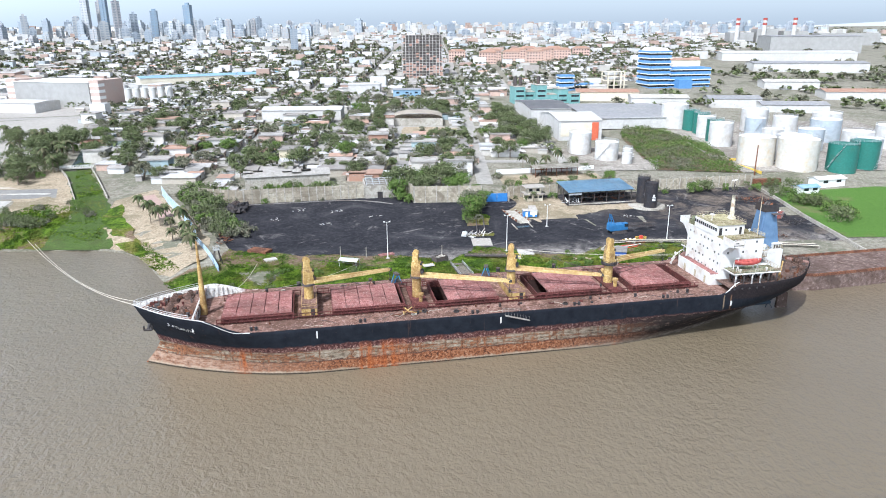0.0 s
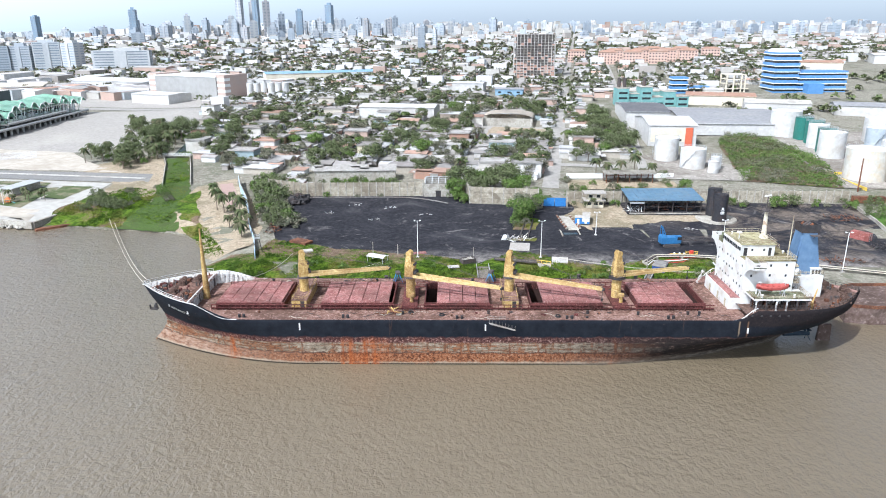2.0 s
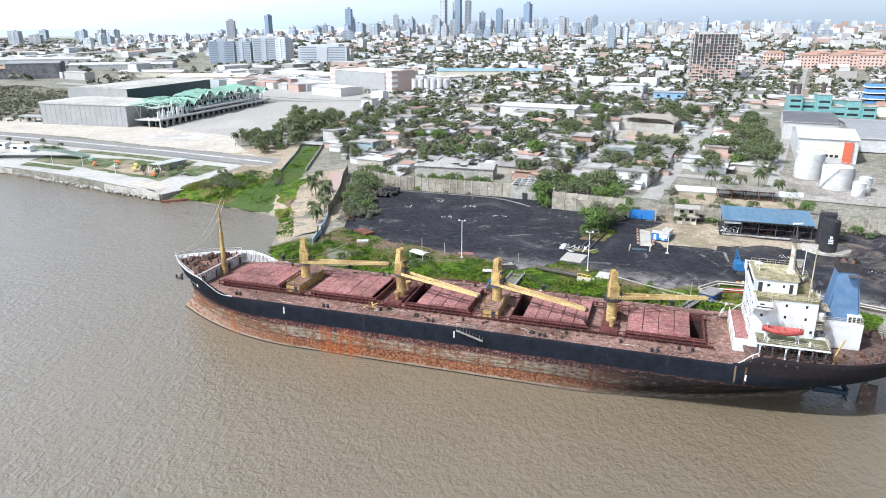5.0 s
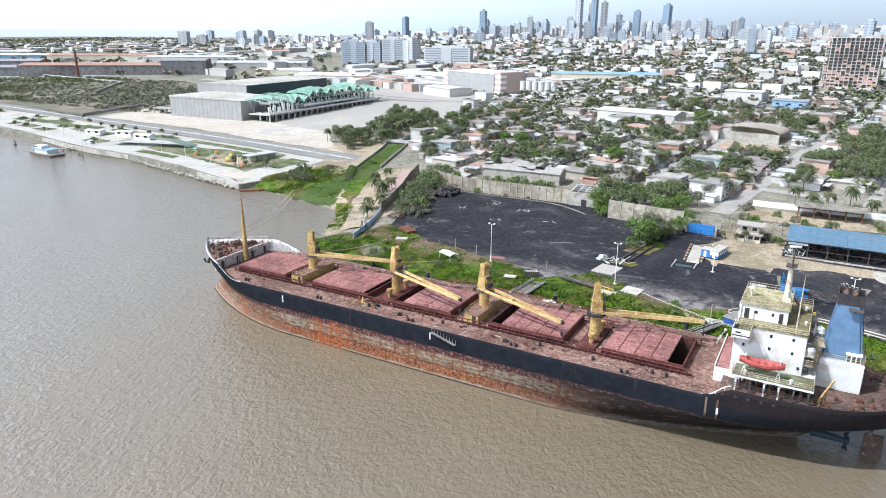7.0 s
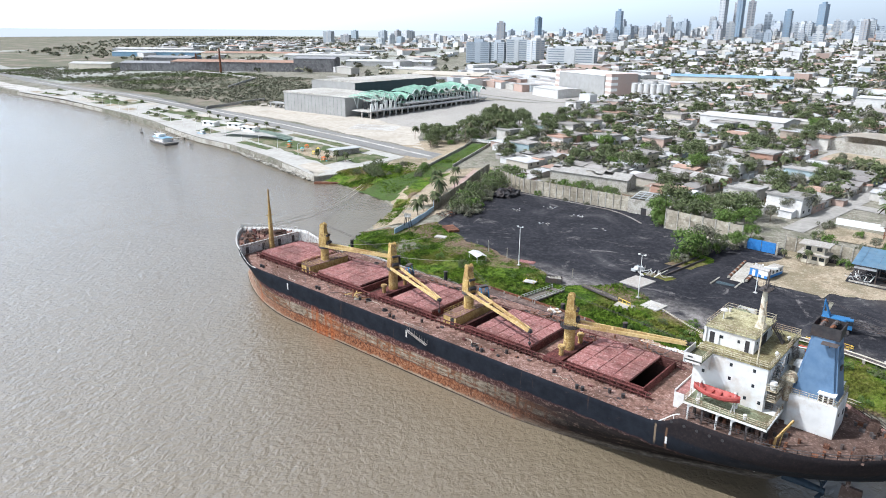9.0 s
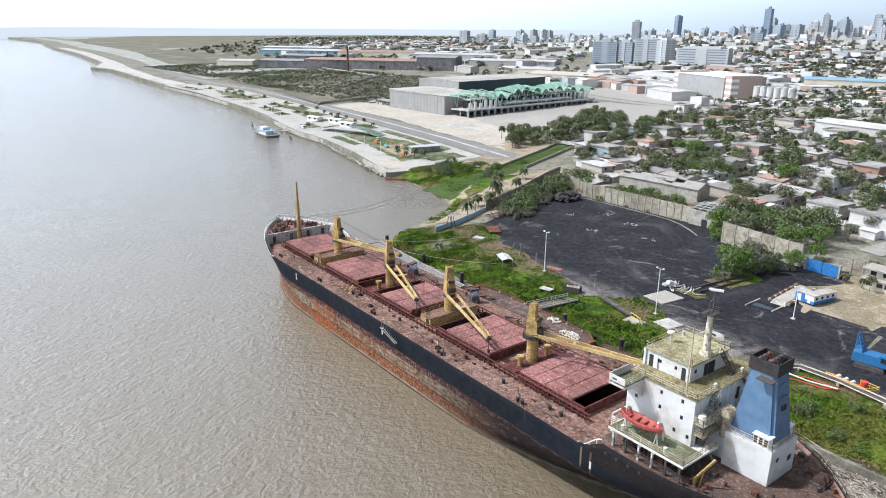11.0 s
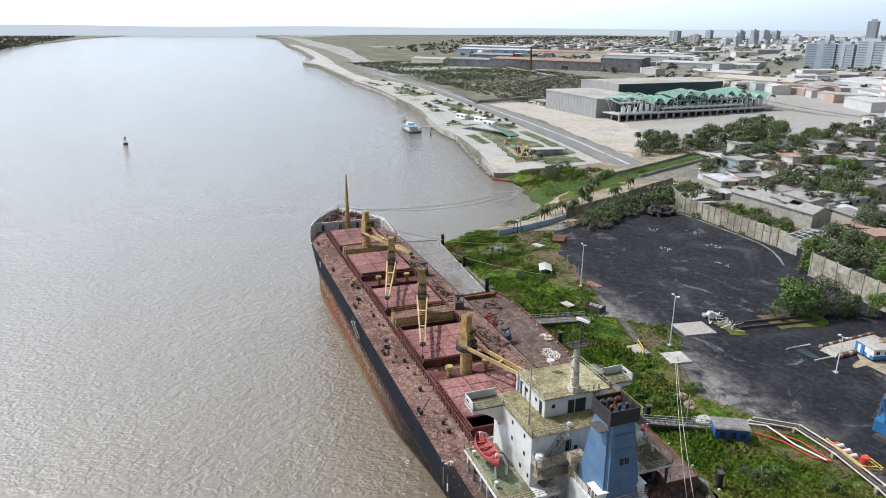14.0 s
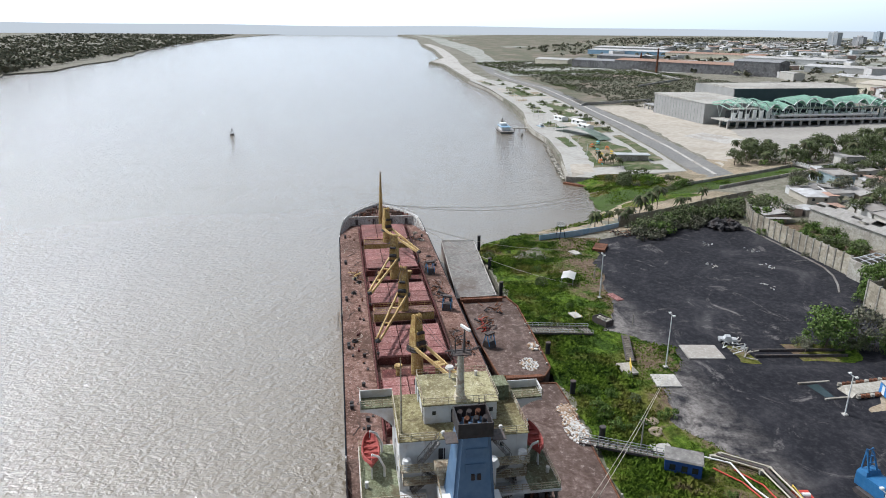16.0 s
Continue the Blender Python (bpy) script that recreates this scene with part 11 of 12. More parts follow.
# dike wall on the right with the green plot behind
bm = bmesh.new()
for (ax, ay), (bx, by) in zip([(188, 258), (186, 240), (181, 218), (176, 196), (172, 180)], [(186, 240), (181, 218), (176, 196), (172, 180), (171, 174)]):
    beam(bm, (ax, ay, G(ax, ay) + 0.5), (bx, by, G(bx, by) + 0.5), 0.5, 1.6)
single("dike_wall", bm, CONCRETE, "low concrete dike wall at the yard's end", "wall", kind="structure")
sheet("grass_plot", [(189, 250), (187, 236), (182, 212), (178, 192), (230, 185), (300, 190), (290, 240), (240, 252)], grass_paint("bright_plot_grass", (0.045, 0.100, 0.018), (0.075, 0.150, 0.028), (0.110, 0.185, 0.045), (0.130, 0.140, 0.060), 0.06, 0.56), "green grass plot beyond the dike", "grass", 0.25, 20, 1.0, 4)
hall("small blue and white pump shed", 205, 249, 9, 5, 3, 5, WHITE_PAINT, BLUE_ROOF, 0.8, "shed", name="pump_shed")
hall("low white store by the tank farm", 222, 258, 14, 6, 3.5, 5, WHITE_PAINT, ROOF_WHITE, 0.8, "store")
t = thing("chimney_pole", "thin dark vent pole by the tank farm", "pole", (201, 279, G(201, 279)), 0)
bm = bmesh.new()
pipe(bm, (0, 0, -0.5), (0, 0, 14), 0.35, 0.25, 8)
part("pole", bm, RUST, t)

# halls
t = hall("white factory hall with a cream gable and orange stripe", 152, 389, 25, 42, 10, -4, FACTORY_WALL, FACTORY_ROOF, 2.6, "factory hall")
bm = bmesh.new()
box(bm, -11.5, 9.0, -21.16, -21.02, 1.2, 8.6)
part("front_panel", bm, CREAM, t, "cream painted panel across the front")
for k in range(5):
    bm = bmesh.new()
    box(bm, -5.0 + k * 2.1, -3.6 + k * 2.1, -21.24, -21.10, 1.6, 2.8)
    part("window", bm, GLASS_DARK, t)
t = thing("gable_stripe", "orange-red stripe panel on the factory gable", "panel", (158.9, 366.9, G(159, 367)), -4)
bm = bmesh.new()
box(bm, -1.9, 1.9, -0.1, 0.1, 0, 10.0)
part("panel", bm, surf("orange_red_panel", (0.50, 0.10, 0.05), (0.56, 0.14, 0.07)), t)
hall("very large factory hall with a grey sheet roof", 202, 432, 64, 84, 4.6, -6, FACTORY_WALL, ROOF_GREY, 2.6, "factory hall")
hall("dark roofed factory hall", 154, 448, 26, 58, 8.0, -6, FACTORY_WALL, ROOF_DARK, 2.0, "factory hall")
for x, y, w, d, h, m_, r in ((250, 470, 40, 22, 6, FACTORY_WALL, ROOF_TAN), (225, 505, 46, 24, 6, CREAM, ROOF_RUST), (300, 455, 36, 20, 6, FACTORY_WALL, ROOF_GREY), (330, 430, 44, 18, 5, FACTORY_WALL, ROOF_GREY), (420, 470, 60, 22, 6, FACTORY_WALL, ROOF_RUST), (400, 530, 44, 20, 6, FACTORY_WALL, ROOF_TAN),
                             (500, 640, 110, 30, 8, FACTORY_WALL, ROOF_GREY), (560, 760, 150, 44, 9, FACTORY_WALL, FACTORY_ROOF), (640, 560, 110, 36, 8, FACTORY_WALL, ROOF_TAN), (380, 700, 60, 26, 7, CREAM, ROOF_RUST), (700, 900, 120, 60, 22, HALL_GREY, ROOF_GREY)):
    hall("long industrial shed with a pale sheet roof", x, y, w, d, h, -18, m_, r, 1.6, "warehouse")
hall("long white roofed market hall among the houses", -4, 477, 52, 20, 6.5, -9.6, FACTORY_WALL, FACTORY_ROOF, 1.5, "hall")
hall("white store among the houses", 46, 585, 26, 18, 8, -9.6, FACTORY_WALL, FACTORY_ROOF, 0.8, "store")
hall("blue and white store front", 78, 560, 22, 14, 6, -9.6, BLUE_ROOF, ROOF_GREY, 0.8, "store")
hall("brick house with a red roof", -53, 392, 14, 9, 5.5, -9.6, ROOF_RUST, ROOF_RUST, 1.2, "house", name="brick_house")
# arched sports roof
t = thing("sports_roof", "pale arched roof over a sports court", "sports hall", (68, 440, G(68, 440)), -9.6)
bm = bmesh.new()
rows = []
for k in range(13):
    a = math.pi * k / 12
    rows.append([bm.verts.new((-16 * math.cos(a), y, 4.5 + 3.2 * math.sin(a))) for y in (-11, 0, 11)])
for a, b2 in zip(rows, rows[1:]):
    for j in range(2):
        bm.faces.new((a[j], a[j + 1], b2[j + 1], b2[j]))
bmesh.ops.solidify(bm, geom=bm.faces[:], thickness=0.2)
part("arched_roof", bm, surf("cream_roof_sheet", (0.55, 0.49, 0.41), (0.64, 0.58, 0.50), (0.45, 0.40, 0.34)), t)
bm = bmesh.new()
box(bm, -16, 16, -11, -10.7, -1, 4.5)
box(bm, -16, 16, 10.7, 11, -1, 4.5)
part("wall", bm, CONCRETE, t)

# blue office block
BLUE_BAND = surf("bright_blue_cladding", (0.09, 0.22, 0.44), (0.12, 0.27, 0.50), (0.20, 0.31, 0.48), 0.5, 0, 0.4, 0.05, 0.4)
t = thing("office_block", "stepped office block with bright blue bands", "office block", (0, 0, 0))
zb = 20.5


def banded(x0, x1, y0, y1, z0, z1, floors, name):
    bm = bmesh.new()
    box(bm, x0 + 0.8, x1 - 0.8, y0 + 0.8, y1 - 0.8, z0 - 2, z1)
    core = part(name, bm, GLASS_DARK, t)
    for k in range(floors + 1):
        z = z0 + (z1 - z0) * k / floors
        bm = bmesh.new()
        box(bm, x0, x1, y0, y1, z - 0.2, z + 1.9 if k < floors else z + 1.2)
        part("band", bm, BLUE_BAND, core)
        bm = bmesh.new()
        box(bm, x0 - 0.5, x1 + 0.5, y0 - 0.5, y1 + 0.5, z - 0.75, z - 0.2)
        part("slab", bm, WHITE_PAINT, core)


banded(281, 299.5, 546, 570, zb, 50.5, 7, "tower_core")
banded(299.5, 338, 548, 566, zb, 36.5, 4, "wing_core")
bm = bmesh.new()
box(bm, 305, 317, 540, 548, zb - 2, zb + 8)
part("entrance_box", bm, BLUE_BAND, t)
bm = bmesh.new()
taper(bm, (282.5, 298, 548, 568), (284, 296.5, 550, 566), 51.7, 54.0)
part("roof", bm, ROOF_WHITE, t)
t = thing("office_block", "small blue banded office building", "office block", (0, 0, 0))
banded(205, 217, 552, 562, 20, 32, 3, "tower_core")
banded(217, 234, 552, 562, 20, 25, 1, "wing_core")
t = thing("unfinished_building", "pale unfinished concrete building beside the blue office", "building", (256, 560, 20.5), 0)
for k in range(5):
    bm = bmesh.new()
    box(bm, -9, 9 - (3 if k > 2 else 0), -7, 7, k * 3.6 - 0.3, k * 3.6 + 0.2)
    part("slab", bm, CREAM, t)
for x in (-8.5, -3, 3, 6):
    for y in (-6.5, 6.5):
        bm = bmesh.new()
        box(bm, x - 0.5, x + 0.5, y - 0.4, y + 0.4, -2, 14.4)
        part("column", bm, CREAM, t)
# teal process works
TEAL = surf("teal_works_paint", (0.13, 0.30, 0.29), (0.20, 0.37, 0.355), (0.28, 0.36, 0.34), 0.6, 0, 0.6, 0.15, 0.5)
t = thing("process_works", "teal painted process works of stacked blocks", "factory", (0, 0, 0))
z = 16.0
for x0, x1, y0, y1, h in ((150, 158, 498, 512, 13), (158, 166, 500, 512, 9), (166, 174, 496, 510, 14), (174, 184, 496, 508, 7), (182, 190, 494, 506, 11), (190, 198, 490, 502, 8), (160, 186, 508, 520, 10)):
    bm = bmesh.new()
    box(bm, x0, x1, y0, y1, z - 2, z + h)
    blk = part("block", bm, TEAL, t)
    bm = bmesh.new()
    box(bm, x0 - 0.3, x1 + 0.3, y0 - 0.3, y1 + 0.3, z + h, z + h + 0.4)
    part("roof", bm, CONCRETE, blk)
    for j in range(int(h / 4)):
        bm = bmesh.new()
        box(bm, x0 + 1, x1 - 1, y0 - 0.06, y0 + 0.02, z + 2 + j * 3.6, z + 3.4 + j * 3.6)
        part("window", bm, GLASS_DARK, blk)
for x in (152, 156, 170):
    bm = bmesh.new()
    pipe(bm, (x, 505, z + 10), (x, 505, z + 20), 1.3, 1.3, 14)
    part("stack", bm, DARK_STEEL, t)

# unfinished brick and concrete tower block
BRICK_INFILL = surf("raw_orange_brickwork", (0.40, 0.22, 0.165), (0.50, 0.32, 0.25), (0.42, 0.38, 0.34), 0.9, 0, 1.0, 0.15, 0.6)
t = thing("unfinished_tower", "unfinished concrete tower block with raw brick infill", "tower block", (111, 688, 23.8), -6)
W, D, FL, NF = 20.0, 8.5, 2.55, 16
for k in range(NF + 1):
    bm = bmesh.new()
    box(bm, -W, W, -D, D, k * FL - 0.14, k * FL + 0.14)
    part("floor_slab", bm, PALE_CONCRETE, t)
for k in range(13):
    for y in (-D + 0.2, D - 0.2):
        bm = bmesh.new()
        x = -W + 0.3 + k * (2 * W - 0.6) / 12
        box(bm, x - 0.32, x + 0.32, y - 0.2, y + 0.2, -3, NF * FL)
        part("column", bm, PALE_CONCRETE, t)
bm = bmesh.new()
box(bm, -W + 2, W - 2, -D + 2.5, D - 2.5, -3, NF * FL)
# core painted dark to imitate the shade inside the open floors
part("core", bm, surf("shaded_raw_blockwork", (0.14, 0.125, 0.12), (0.20, 0.18, 0.17)), t)
rng = random.Random(31)
for k in range(NF):
    for j in range(12):
        if rng.random() < (0.8 if k < 5 else 0.3 if k < 9 else 0.08):
            x = -W + 0.3 + (j + 0.5) * (2 * W - 0.6) / 12
            bm = bmesh.new()
            box(bm, x - 1.25, x + 1.25, -D + 0.25, -D + 0.5, k * FL + 0.14, k * FL + (1.25 if rng.random() < 0.6 else 2.4))
            part("brick_infill", bm, BRICK_INFILL, t)

# terracotta flats
for k, (x, y) in enumerate(((206, 800), (232, 792), (258, 784), (220, 830), (248, 822), (276, 812), (300, 840), (270, 850), (180, 850), (330, 826), (296, 800))):
    t = thing("apartment_block", "orange brick apartment block with a tiled roof", "apartment block", (x, y, G(x, y)), -14, "brick apartment blocks")
    bm = bmesh.new()
    box(bm, -10, 10, -5, 5, -2, 13)
    part("wall", bm, surf("orange_plaster", (0.50, 0.33, 0.26), (0.57, 0.41, 0.34), (0.50, 0.42, 0.37)) if k == 0 else bpy.data.materials["orange_plaster"], t)
    bm = bmesh.new()
    taper(bm, (-10.6, 10.6, -5.6, 5.6), (-6, 6, -0.4, 0.4), 13, 15.2)
    part("roof", bm, ROOF_RUST, t)
    for f in range(4):
        for j in range(6):
            bm = bmesh.new()
            xx = -8.4 + j * 3.3
            box(bm, xx - 0.7, xx + 0.7, -5.05, -4.95, 1 + f * 3.1, 2.4 + f * 3.1)
            part("window", bm, GLASS_DARK, t)

DUSTY_BRICK = surf("dusty_pink_brick_facing", (0.42, 0.31, 0.26), (0.50, 0.39, 0.335), (0.40, 0.36, 0.33))
# flat-roofed shopping hall and silos north of the houses
t = thing("shopping_hall", "large pale grey shopping hall with brick corner blocks", "hall", (-203, 652, G(-203, 652)), -26)
bm = bmesh.new()
box(bm, -38, 38, -20, 20, -2, 20)
part("wall", bm, HALL_GREY, t)
bm = bmesh.new()
box(bm, -38.5, 38.5, -20.5, 20.5, 20, 20.6)
part("roof", bm, ROOF_WHITE, t)
for x in (-42, 42):
    bm = bmesh.new()
    box(bm, x - 5, x + 5, -19, 10, -2, 22)
    bl = part("corner_block", bm, DUSTY_BRICK, t)
    for f in range(4):
        bm = bmesh.new()
        box(bm, x - 5.1, x + 5.1, -19.1, -12, 2 + f * 5, 4.4 + f * 5)
        part("balcony_band", bm, WHITE_PAINT, bl)
for k in range(6):
    storage_tank(-148 + k * 7.0, 618 - k * 2.5, 2.8, 13, TANK_WHITE, "slim white silo in a row")
hall("low white annex of the shopping hall", -228, 618, 46, 26, 8, -26, FACTORY_WALL, FACTORY_ROOF, 1.0, "hall")
hall("white hall with a long roof", -330, 760, 120, 44, 9, -26, FACTORY_WALL, FACTORY_ROOF, 2.0, "warehouse")
hall("long factory shed with a pale roof", -270, 820, 120, 36, 9, -26, FACTORY_WALL, FACTORY_ROOF, 2.0, "warehouse")
hall("long factory shed with a teal roof", -95, 760, 150, 30, 8, 20, CREAM, BLUE_ROOF, 1.5, "warehouse")
hall("tan roofed hangar beyond the exhibition hall", -420, 690, 90, 44, 9, 15, CREAM, surf("tan_roof_sheet", (0.42, 0.37, 0.30), (0.50, 0.45, 0.38)), 2.5, "hangar")

# steel works on the flats
WORKS_GREY = worn("sooty_grey_works_cladding", (0.12, 0.115, 0.115), (0.19, 0.185, 0.185), (0.25, 0.245, 0.24), (0.33, 0.31, 0.29), (0.09, 0.075, 0.07), 0.15, 0.85)
for x, y, w, d, h, wm, rm in ((-800, 640, 190, 52, 17, WORKS_GREY, ROOF_RUST), (-905, 560, 90, 36, 15, WORKS_GREY, ROOF_GREY), (-960, 620, 80, 40, 20, WORKS_GREY, ROOF_GREY), (-690, 700, 60, 34, 24, WORKS_GREY, ROOF_GREY), (-1020, 520, 70, 26, 11, CREAM, FACTORY_ROOF),
                              (-1320, 820, 260, 60, 12, BLUE_ROOF, FACTORY_ROOF), (-1150, 900, 200, 60, 11, CREAM, ROOF_RUST), (-900, 900, 160, 50, 12, FACTORY_WALL, FACTORY_ROOF), (-700, 860, 140, 40, 9, FACTORY_WALL, FACTORY_ROOF), (-1560, 900, 200, 60, 12, FACTORY_WALL, FACTORY_ROOF), (-560, 760, 80, 30, 8, CREAM, FACTORY_ROOF)):
    hall("long dark steelworks shed" if wm is WORKS_GREY else "long pale industrial shed on the flats", x, y, w, d, h * 0.78, 35 if x < -600 else 20, wm, rm, 2.4, "factory")
for x, y, h in ((-770, 590, 34), (-870, 610, 24)):
    t = thing("chimney", "thin brown steelworks chimney", "chimney", (x, y, G(x, y)), 0, "chimneys")
    bm = bmesh.new()
    pipe(bm, (0, 0, -2), (0, 0, h), 1.8, 1.2, 14)
    part("shaft", bm, RUST, t)
# long pale wall along the scrub
bm = bmesh.new()
for (ax, ay), (bx, by) in zip([(-420, 420), (-404, 352), (-560, 470), (-640, 560)], [(-404, 352), (-396, 346), (-640, 560), (-900, 590)]):
    beam(bm, (ax, ay, G(ax, ay) + 1.0), (bx, by, G(bx, by) + 1.0), 0.6, 3.0)
single("wall_scrub", bm, PALE_CONCRETE, "pale boundary wall across the scrub", "wall", kind="structure")

# power station far to the east
t = thing("power_station", "distant grey power station with three banded chimneys", "power station", (800, 1150, G(800, 1150)), -18)
bm = bmesh.new()
for x0, x1, h in ((-60, -20, 22), (-15, 20, 28), (30, 70, 24), (90, 190, 20)):
    box(bm, x0, x1, -18, 18, -2, h)
part("boiler_house", bm, HALL_GREY, t)
for x in (-50, -5, 45):
    bm = bmesh.new()
    pipe(bm, (x, -22, -2), (x, -22, 34), 4.0, 3.6, 16)
    ch = part("chimney", bm, TANK_WHITE, t)
    for z0 in (34, 42):
        bm = bmesh.new()
        pipe(bm, (x, -22, z0), (x, -22, z0 + 4), 3.6, 3.5, 16)
        part("red_band", bm, LIFEBOAT_RED, ch)
    bm = bmesh.new()
    pipe(bm, (x, -22, 38), (x, -22, 42), 3.55, 3.5, 16)
    part("white_band", bm, TANK_WHITE, ch)

# ---- skyline ----
# haze painted into the skyline: blue-grey tower walls, lightened window glass
HIGH_RISE = palette("hazed_tower_walls", [(0.40, 0.43, 0.46), (0.34, 0.37, 0.40), (0.30, 0.34, 0.38), (0.42, 0.43, 0.43), (0.28, 0.33, 0.37), (0.48, 0.50, 0.51), (0.38, 0.37, 0.37), (0.35, 0.39, 0.43), (0.44, 0.45, 0.46)], 0.7, 0.4, (0.5, 0.48, 0.46), False, 0.2, 0.1)
HIGH_GLASS = surf("hazed_window_glass", (0.20, 0.24, 0.28), (0.26, 0.30, 0.34), None, 0.35, relief=0, rand=0.3)
BLUE_GLASS = surf("blue_curtain_glass", (0.17, 0.24, 0.31), (0.23, 0.30, 0.37), None, 0.2, relief=0)


def high_rise(x, y, w, d, top, seed, glassy=False):
    z = G(x, y)
    h = top - z
    if h < 6:
        return
    rng = random.Random(seed)
    t = thing("tower_block", "blue glass office tower on the skyline" if glassy else "pale residential tower block on the skyline", "tower block", (x, y, z), rng.uniform(-25, 25), "skyline towers")
    bm = bmesh.new()
    box(bm, -w / 2, w / 2, -d / 2, d / 2, -4, h)
    s = rng.uniform(0.3, 0.7)
    box(bm, -w / 2 * s, w / 2 * s, -d / 2 * s, d / 2 * s, h, h + rng.uniform(2, 5))
    if rng.random() < 0.5:
        box(bm, -w * 0.1, w * 0.1, -d / 2 - 0.8, d / 2 + 0.8, -4, h - 1)
    part("wall", bm, BLUE_GLASS if glassy else HIGH_RISE, t)
    bm = bmesh.new()
    floors = max(2, int(h / 3.2))
    for k in range(floors):
        zz = 1.2 + k * h / floors
        for a, b2 in ((-0.46, -0.12), (0.12, 0.46)):
            box(bm, a * w, b2 * w, -d / 2 - 0.25, d / 2 + 0.25, zz, zz + 1.2)
            box(bm, -w / 2 - 0.25, w / 2 + 0.25, a * d, b2 * d, zz, zz + 1.2)
    ob = part("glazing", bm, HIGH_GLASS, t)
    ob["kind"] = "stuff"


TALL = [(-248, 1625, 30, 128, 1), (-706, 1650, 30, 121, 1), (-893, 1579, 28, 106, 1), (-900, 1430, 36, 92, 0), (-560, 1720, 26, 92, 0), (-600, 1700, 26, 108, 0), (-495, 1700, 26, 106, 0), (-470, 1690, 28, 146, 0), (-446, 1720, 30, 138, 0), (-432, 1690, 26, 152, 1), (-405, 1680, 30, 138, 0), (-380, 1720, 30, 112, 0), (-330, 1690, 28, 118, 1), (-290, 1660, 26, 92, 0), (-190, 1690, 28, 98, 0), (-150, 1700, 30, 88, 0), (-108, 1720, 24, 102, 0), (-640, 1800, 26, 98, 0), (-760, 1850, 26, 88, 0), (-830, 1760, 24, 84, 0), (-20, 1165, 22, 78, 0), (2, 1172, 12, 74, 0)]
for k, (x, y, w, top, glassy) in enumerate(TALL):
    high_rise(x, y, w * 0.5, w * 0.45, top - 6, 100 + k, glassy)
rng = random.Random(55)
for k in range(85):
    x = rng.uniform(-1500, 420)
    y = rng.uniform(1380, 2300)
    high_rise(x, y, rng.uniform(11, 24), rng.uniform(10, 16), G(x, y) + rng.uniform(10, 34), 300 + k)
for k in range(70):
    x = -350 + rng.gauss(0, 260)
    y = rng.uniform(1560, 2150)
    high_rise(x, y, rng.uniform(10, 20), rng.uniform(10, 15), G(x, y) + rng.uniform(16, 46), 1100 + k)
for k in range(88):
    x = rng.uniform(560, 1350)
    y = rng.uniform(1500, 2100) + 0.2 * (x - 560)
    high_rise(x, y, rng.uniform(12, 26), rng.uniform(11, 18), G(x, y) + rng.uniform(12, 34), 500 + k)
for k in range(24):
    x = rng.uniform(-2400, -1100)
    y = rng.uniform(1700, 2600)
    high_rise(x, y, rng.uniform(18, 40), rng.uniform(14, 22), G(x, y) + rng.uniform(22, 48), 700 + k)
for k, (x, y, w, top) in enumerate(((-606, 975, 40, 50), (-572, 985, 34, 50), (-540, 992, 34, 55), (-500, 985, 26, 54), (-420, 962, 74, 44))):
    high_rise(x, y, w, 16, top, 900 + k)
# hills along the far horizon, their haze painted as a pale glow
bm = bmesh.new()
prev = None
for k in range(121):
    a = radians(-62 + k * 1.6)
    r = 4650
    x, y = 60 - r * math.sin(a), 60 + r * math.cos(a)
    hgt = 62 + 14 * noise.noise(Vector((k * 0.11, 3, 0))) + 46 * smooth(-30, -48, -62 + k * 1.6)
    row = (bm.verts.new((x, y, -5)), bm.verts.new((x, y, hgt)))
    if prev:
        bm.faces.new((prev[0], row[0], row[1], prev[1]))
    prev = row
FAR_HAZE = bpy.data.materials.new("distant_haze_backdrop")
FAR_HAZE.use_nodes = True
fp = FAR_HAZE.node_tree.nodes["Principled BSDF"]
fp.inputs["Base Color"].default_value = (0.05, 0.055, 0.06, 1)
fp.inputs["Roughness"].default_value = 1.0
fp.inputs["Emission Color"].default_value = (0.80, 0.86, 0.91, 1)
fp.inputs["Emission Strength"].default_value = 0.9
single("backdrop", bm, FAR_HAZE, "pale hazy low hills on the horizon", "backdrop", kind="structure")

# ---- pieces: wall panels, weeds ----
panel_cache = {}
for wall, p, q, height in PANEL_BAYS:
    way = q - p
    l = way.length
    rows = 3
    for j in range(rows):
        key = (round(l, 2), round(height, 2))
        if key not in panel_cache:
            bm = bmesh.new()
            hh = height / rows
            taper(bm, (0.18, l - 0.18, -0.07, 0.07), (0.18, l - 0.18, -0.07, 0.07), 0.02, hh - 0.03)
            taper(bm, (0.45, l - 0.45, -0.12, -0.07), (0.5, l - 0.5, -0.12, -0.07), 0.2, hh - 0.2)
            panel_cache[key] = mesh_of("panel", bm, CONCRETE_PANEL)
        ob = new("panel", panel_cache[key])
        z = min(G(p.x, p.y), G(q.x, q.y))
        ob.matrix_basis = pose(p.x, p.y, z + height / rows * j, 0, 0, math.degrees(math.atan2(way.y, way.x)))
        ob.parent = wall

TUFT = weedy("weed_tufts", -0.10)
rng = random.Random(90)
bm = bmesh.new()
wv, wf = [], []


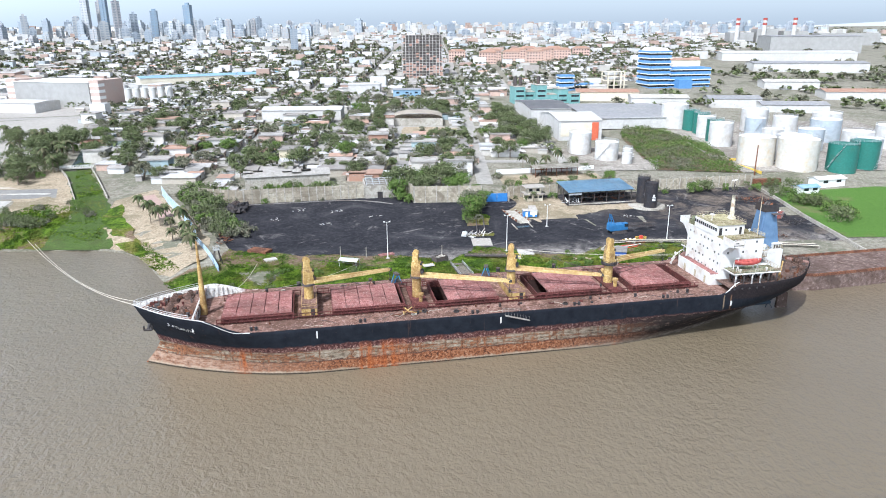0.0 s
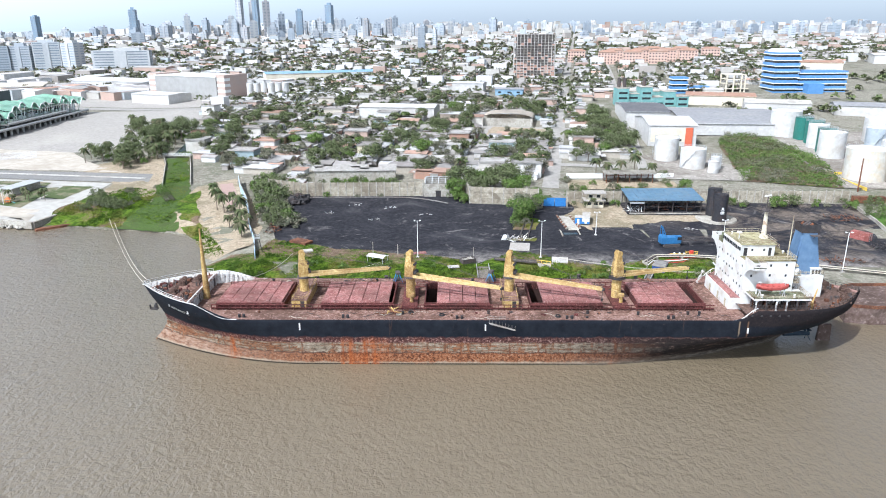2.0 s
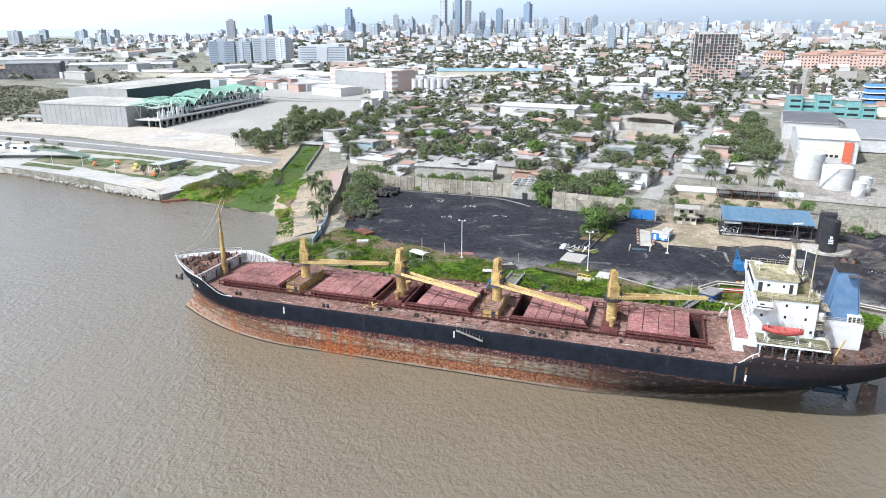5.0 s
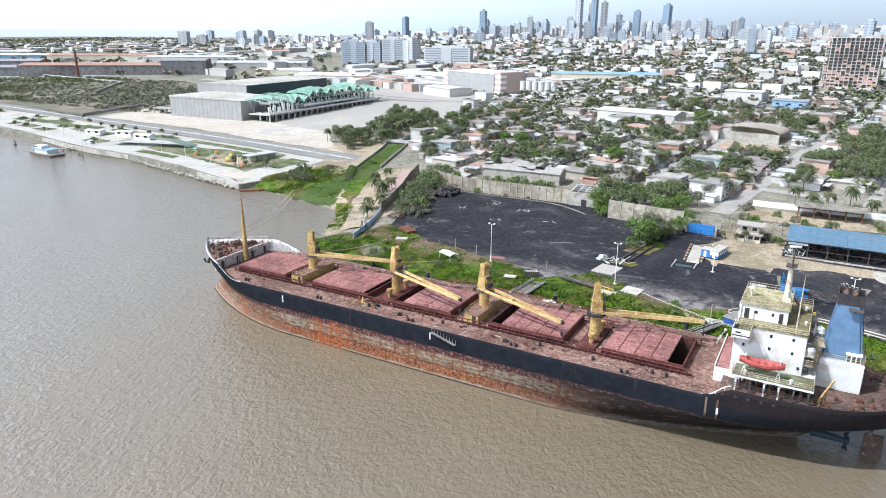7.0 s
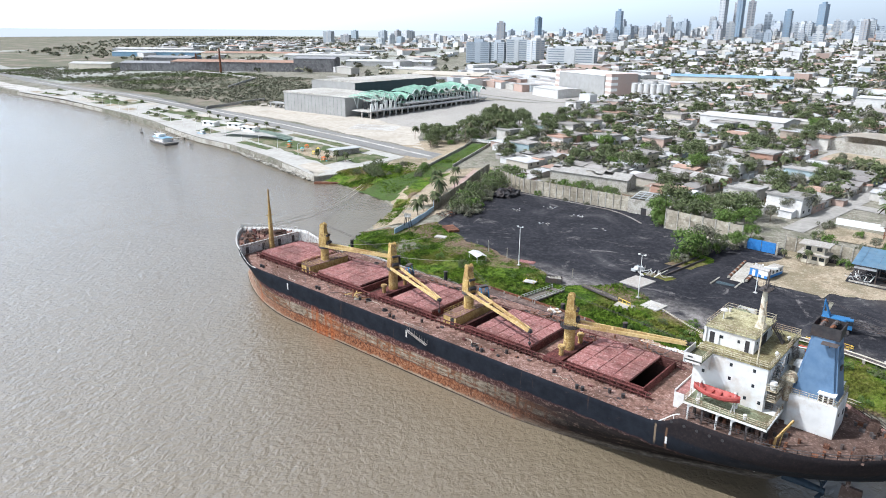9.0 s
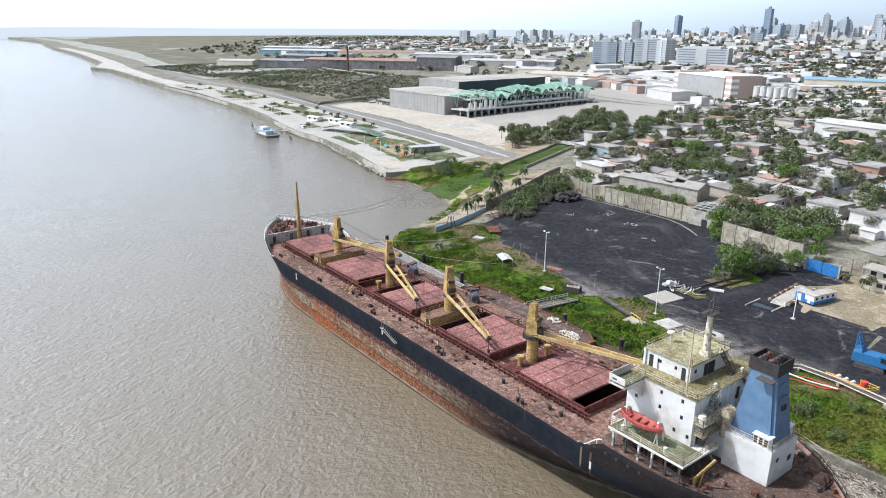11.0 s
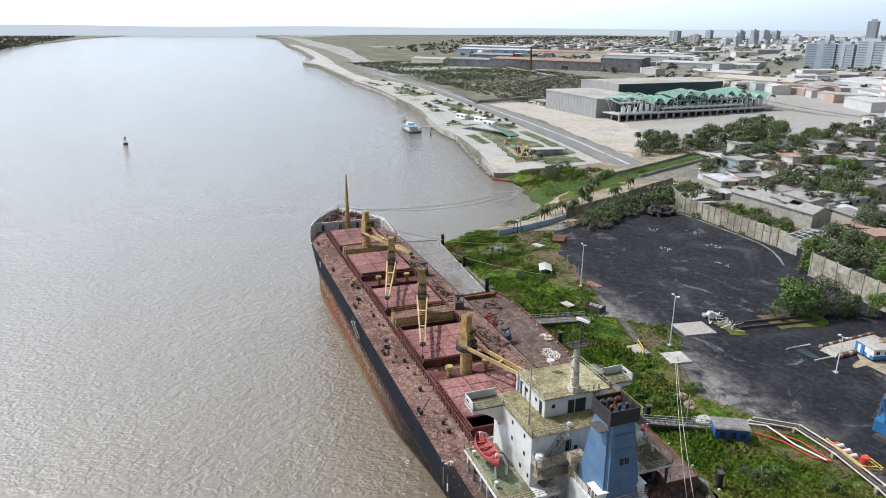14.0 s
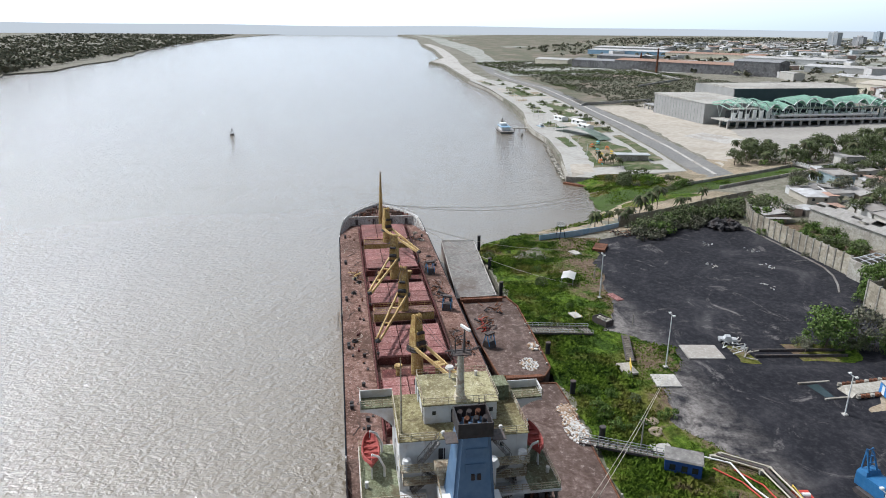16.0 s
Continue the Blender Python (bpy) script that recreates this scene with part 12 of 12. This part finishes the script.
def tuft(x, y, z, r, n, up):
    for j in range(n):
        a = rng.uniform(0, 6.283)
        cx, cy = x + rng.gauss(0, r * 0.5), y + rng.gauss(0, r * 0.5)
        l = r * rng.uniform(0.5, 1.1)
        dx, dy = math.cos(a) * l, math.sin(a) * l
        hz = up * rng.uniform(0.35, 1.0)
        b0 = len(wv)
        wv.extend([(cx - dy * 0.5, cy + dx * 0.5, z), (cx + dx * 0.6, cy + dy * 0.6, z + hz * 0.7), (cx + dy * 0.5, cy - dx * 0.5, z + hz * 0.25), (cx - dx * 0.2, cy - dy * 0.2, z + hz)])
        wf.append((b0, b0 + 1, b0 + 2, b0 + 3))


def sow(poly, n, r, up, k=3, thin=True):
    x0, x1 = min(p[0] for p in poly), max(p[0] for p in poly)
    y0, y1 = min(p[1] for p in poly), max(p[1] for p in poly)
    done = 0
    tries = 0
    while done < n and tries < n * 6:
        tries += 1
        x, y = rng.uniform(x0, x1), rng.uniform(y0, y1)
        if inside(poly, x, y):
            d = noise.noise(Vector((x * 0.09, y * 0.09, 2.0))) + 0.5 * noise.noise(Vector((x * 0.3, y * 0.3, 7.0)))
            if thin and d < rng.uniform(-0.5, 0.15):
                continue
            tuft(x, y, G(x, y) + 0.12, r * (1 + 0.4 * d), k, up * (0.7 + 0.9 * max(0, d)))
            done += 1


bm.free()
sow(GRASS_POLY, 11000, 0.36, 0.42)
sow([(-30, 182), (60, 180), (110, 178), (112, 190), (60, 190), (10, 196), (-25, 205)], 6000, 0.45, 0.6)
sow([(30, 180), (45, 182), (60, 186), (72, 184), (100, 181), (100, 188), (66, 192), (40, 190)], 900, 0.9, 1.1)
sow([(92, 177.5), (128, 177), (133, 189), (121, 197), (106, 196), (94, 186)], 3600, 0.62, 0.8, 4)
sow([(-34, 184), (-22, 180), (30, 179), (100, 178), (100, 183), (30, 186), (-28, 196)], 2600, 0.55, 0.7, 4)
sow([(-121, 247), (-92, 243), (-92, 285), (-110, 292), (-122, 270)], 2600, 0.6, 0.7)
sow([(-92, 243), (-72, 238), (-76, 262), (-85, 297), (-112, 374), (-118, 371), (-95, 293)], 3200, 0.5, 0.35, 3, False)
sow([(-66, 240), (-58, 228), (-47, 207), (-41, 208), (-57, 238)], 700, 0.5, 0.6)
me = bpy.data.meshes.new("weeds")
me.from_pydata(wv, [], wf)
me.materials.append(TUFT)
tagged(new("weeds", me), "leafy green weeds and tall grass on the bank", "weeds", kind="stuff")
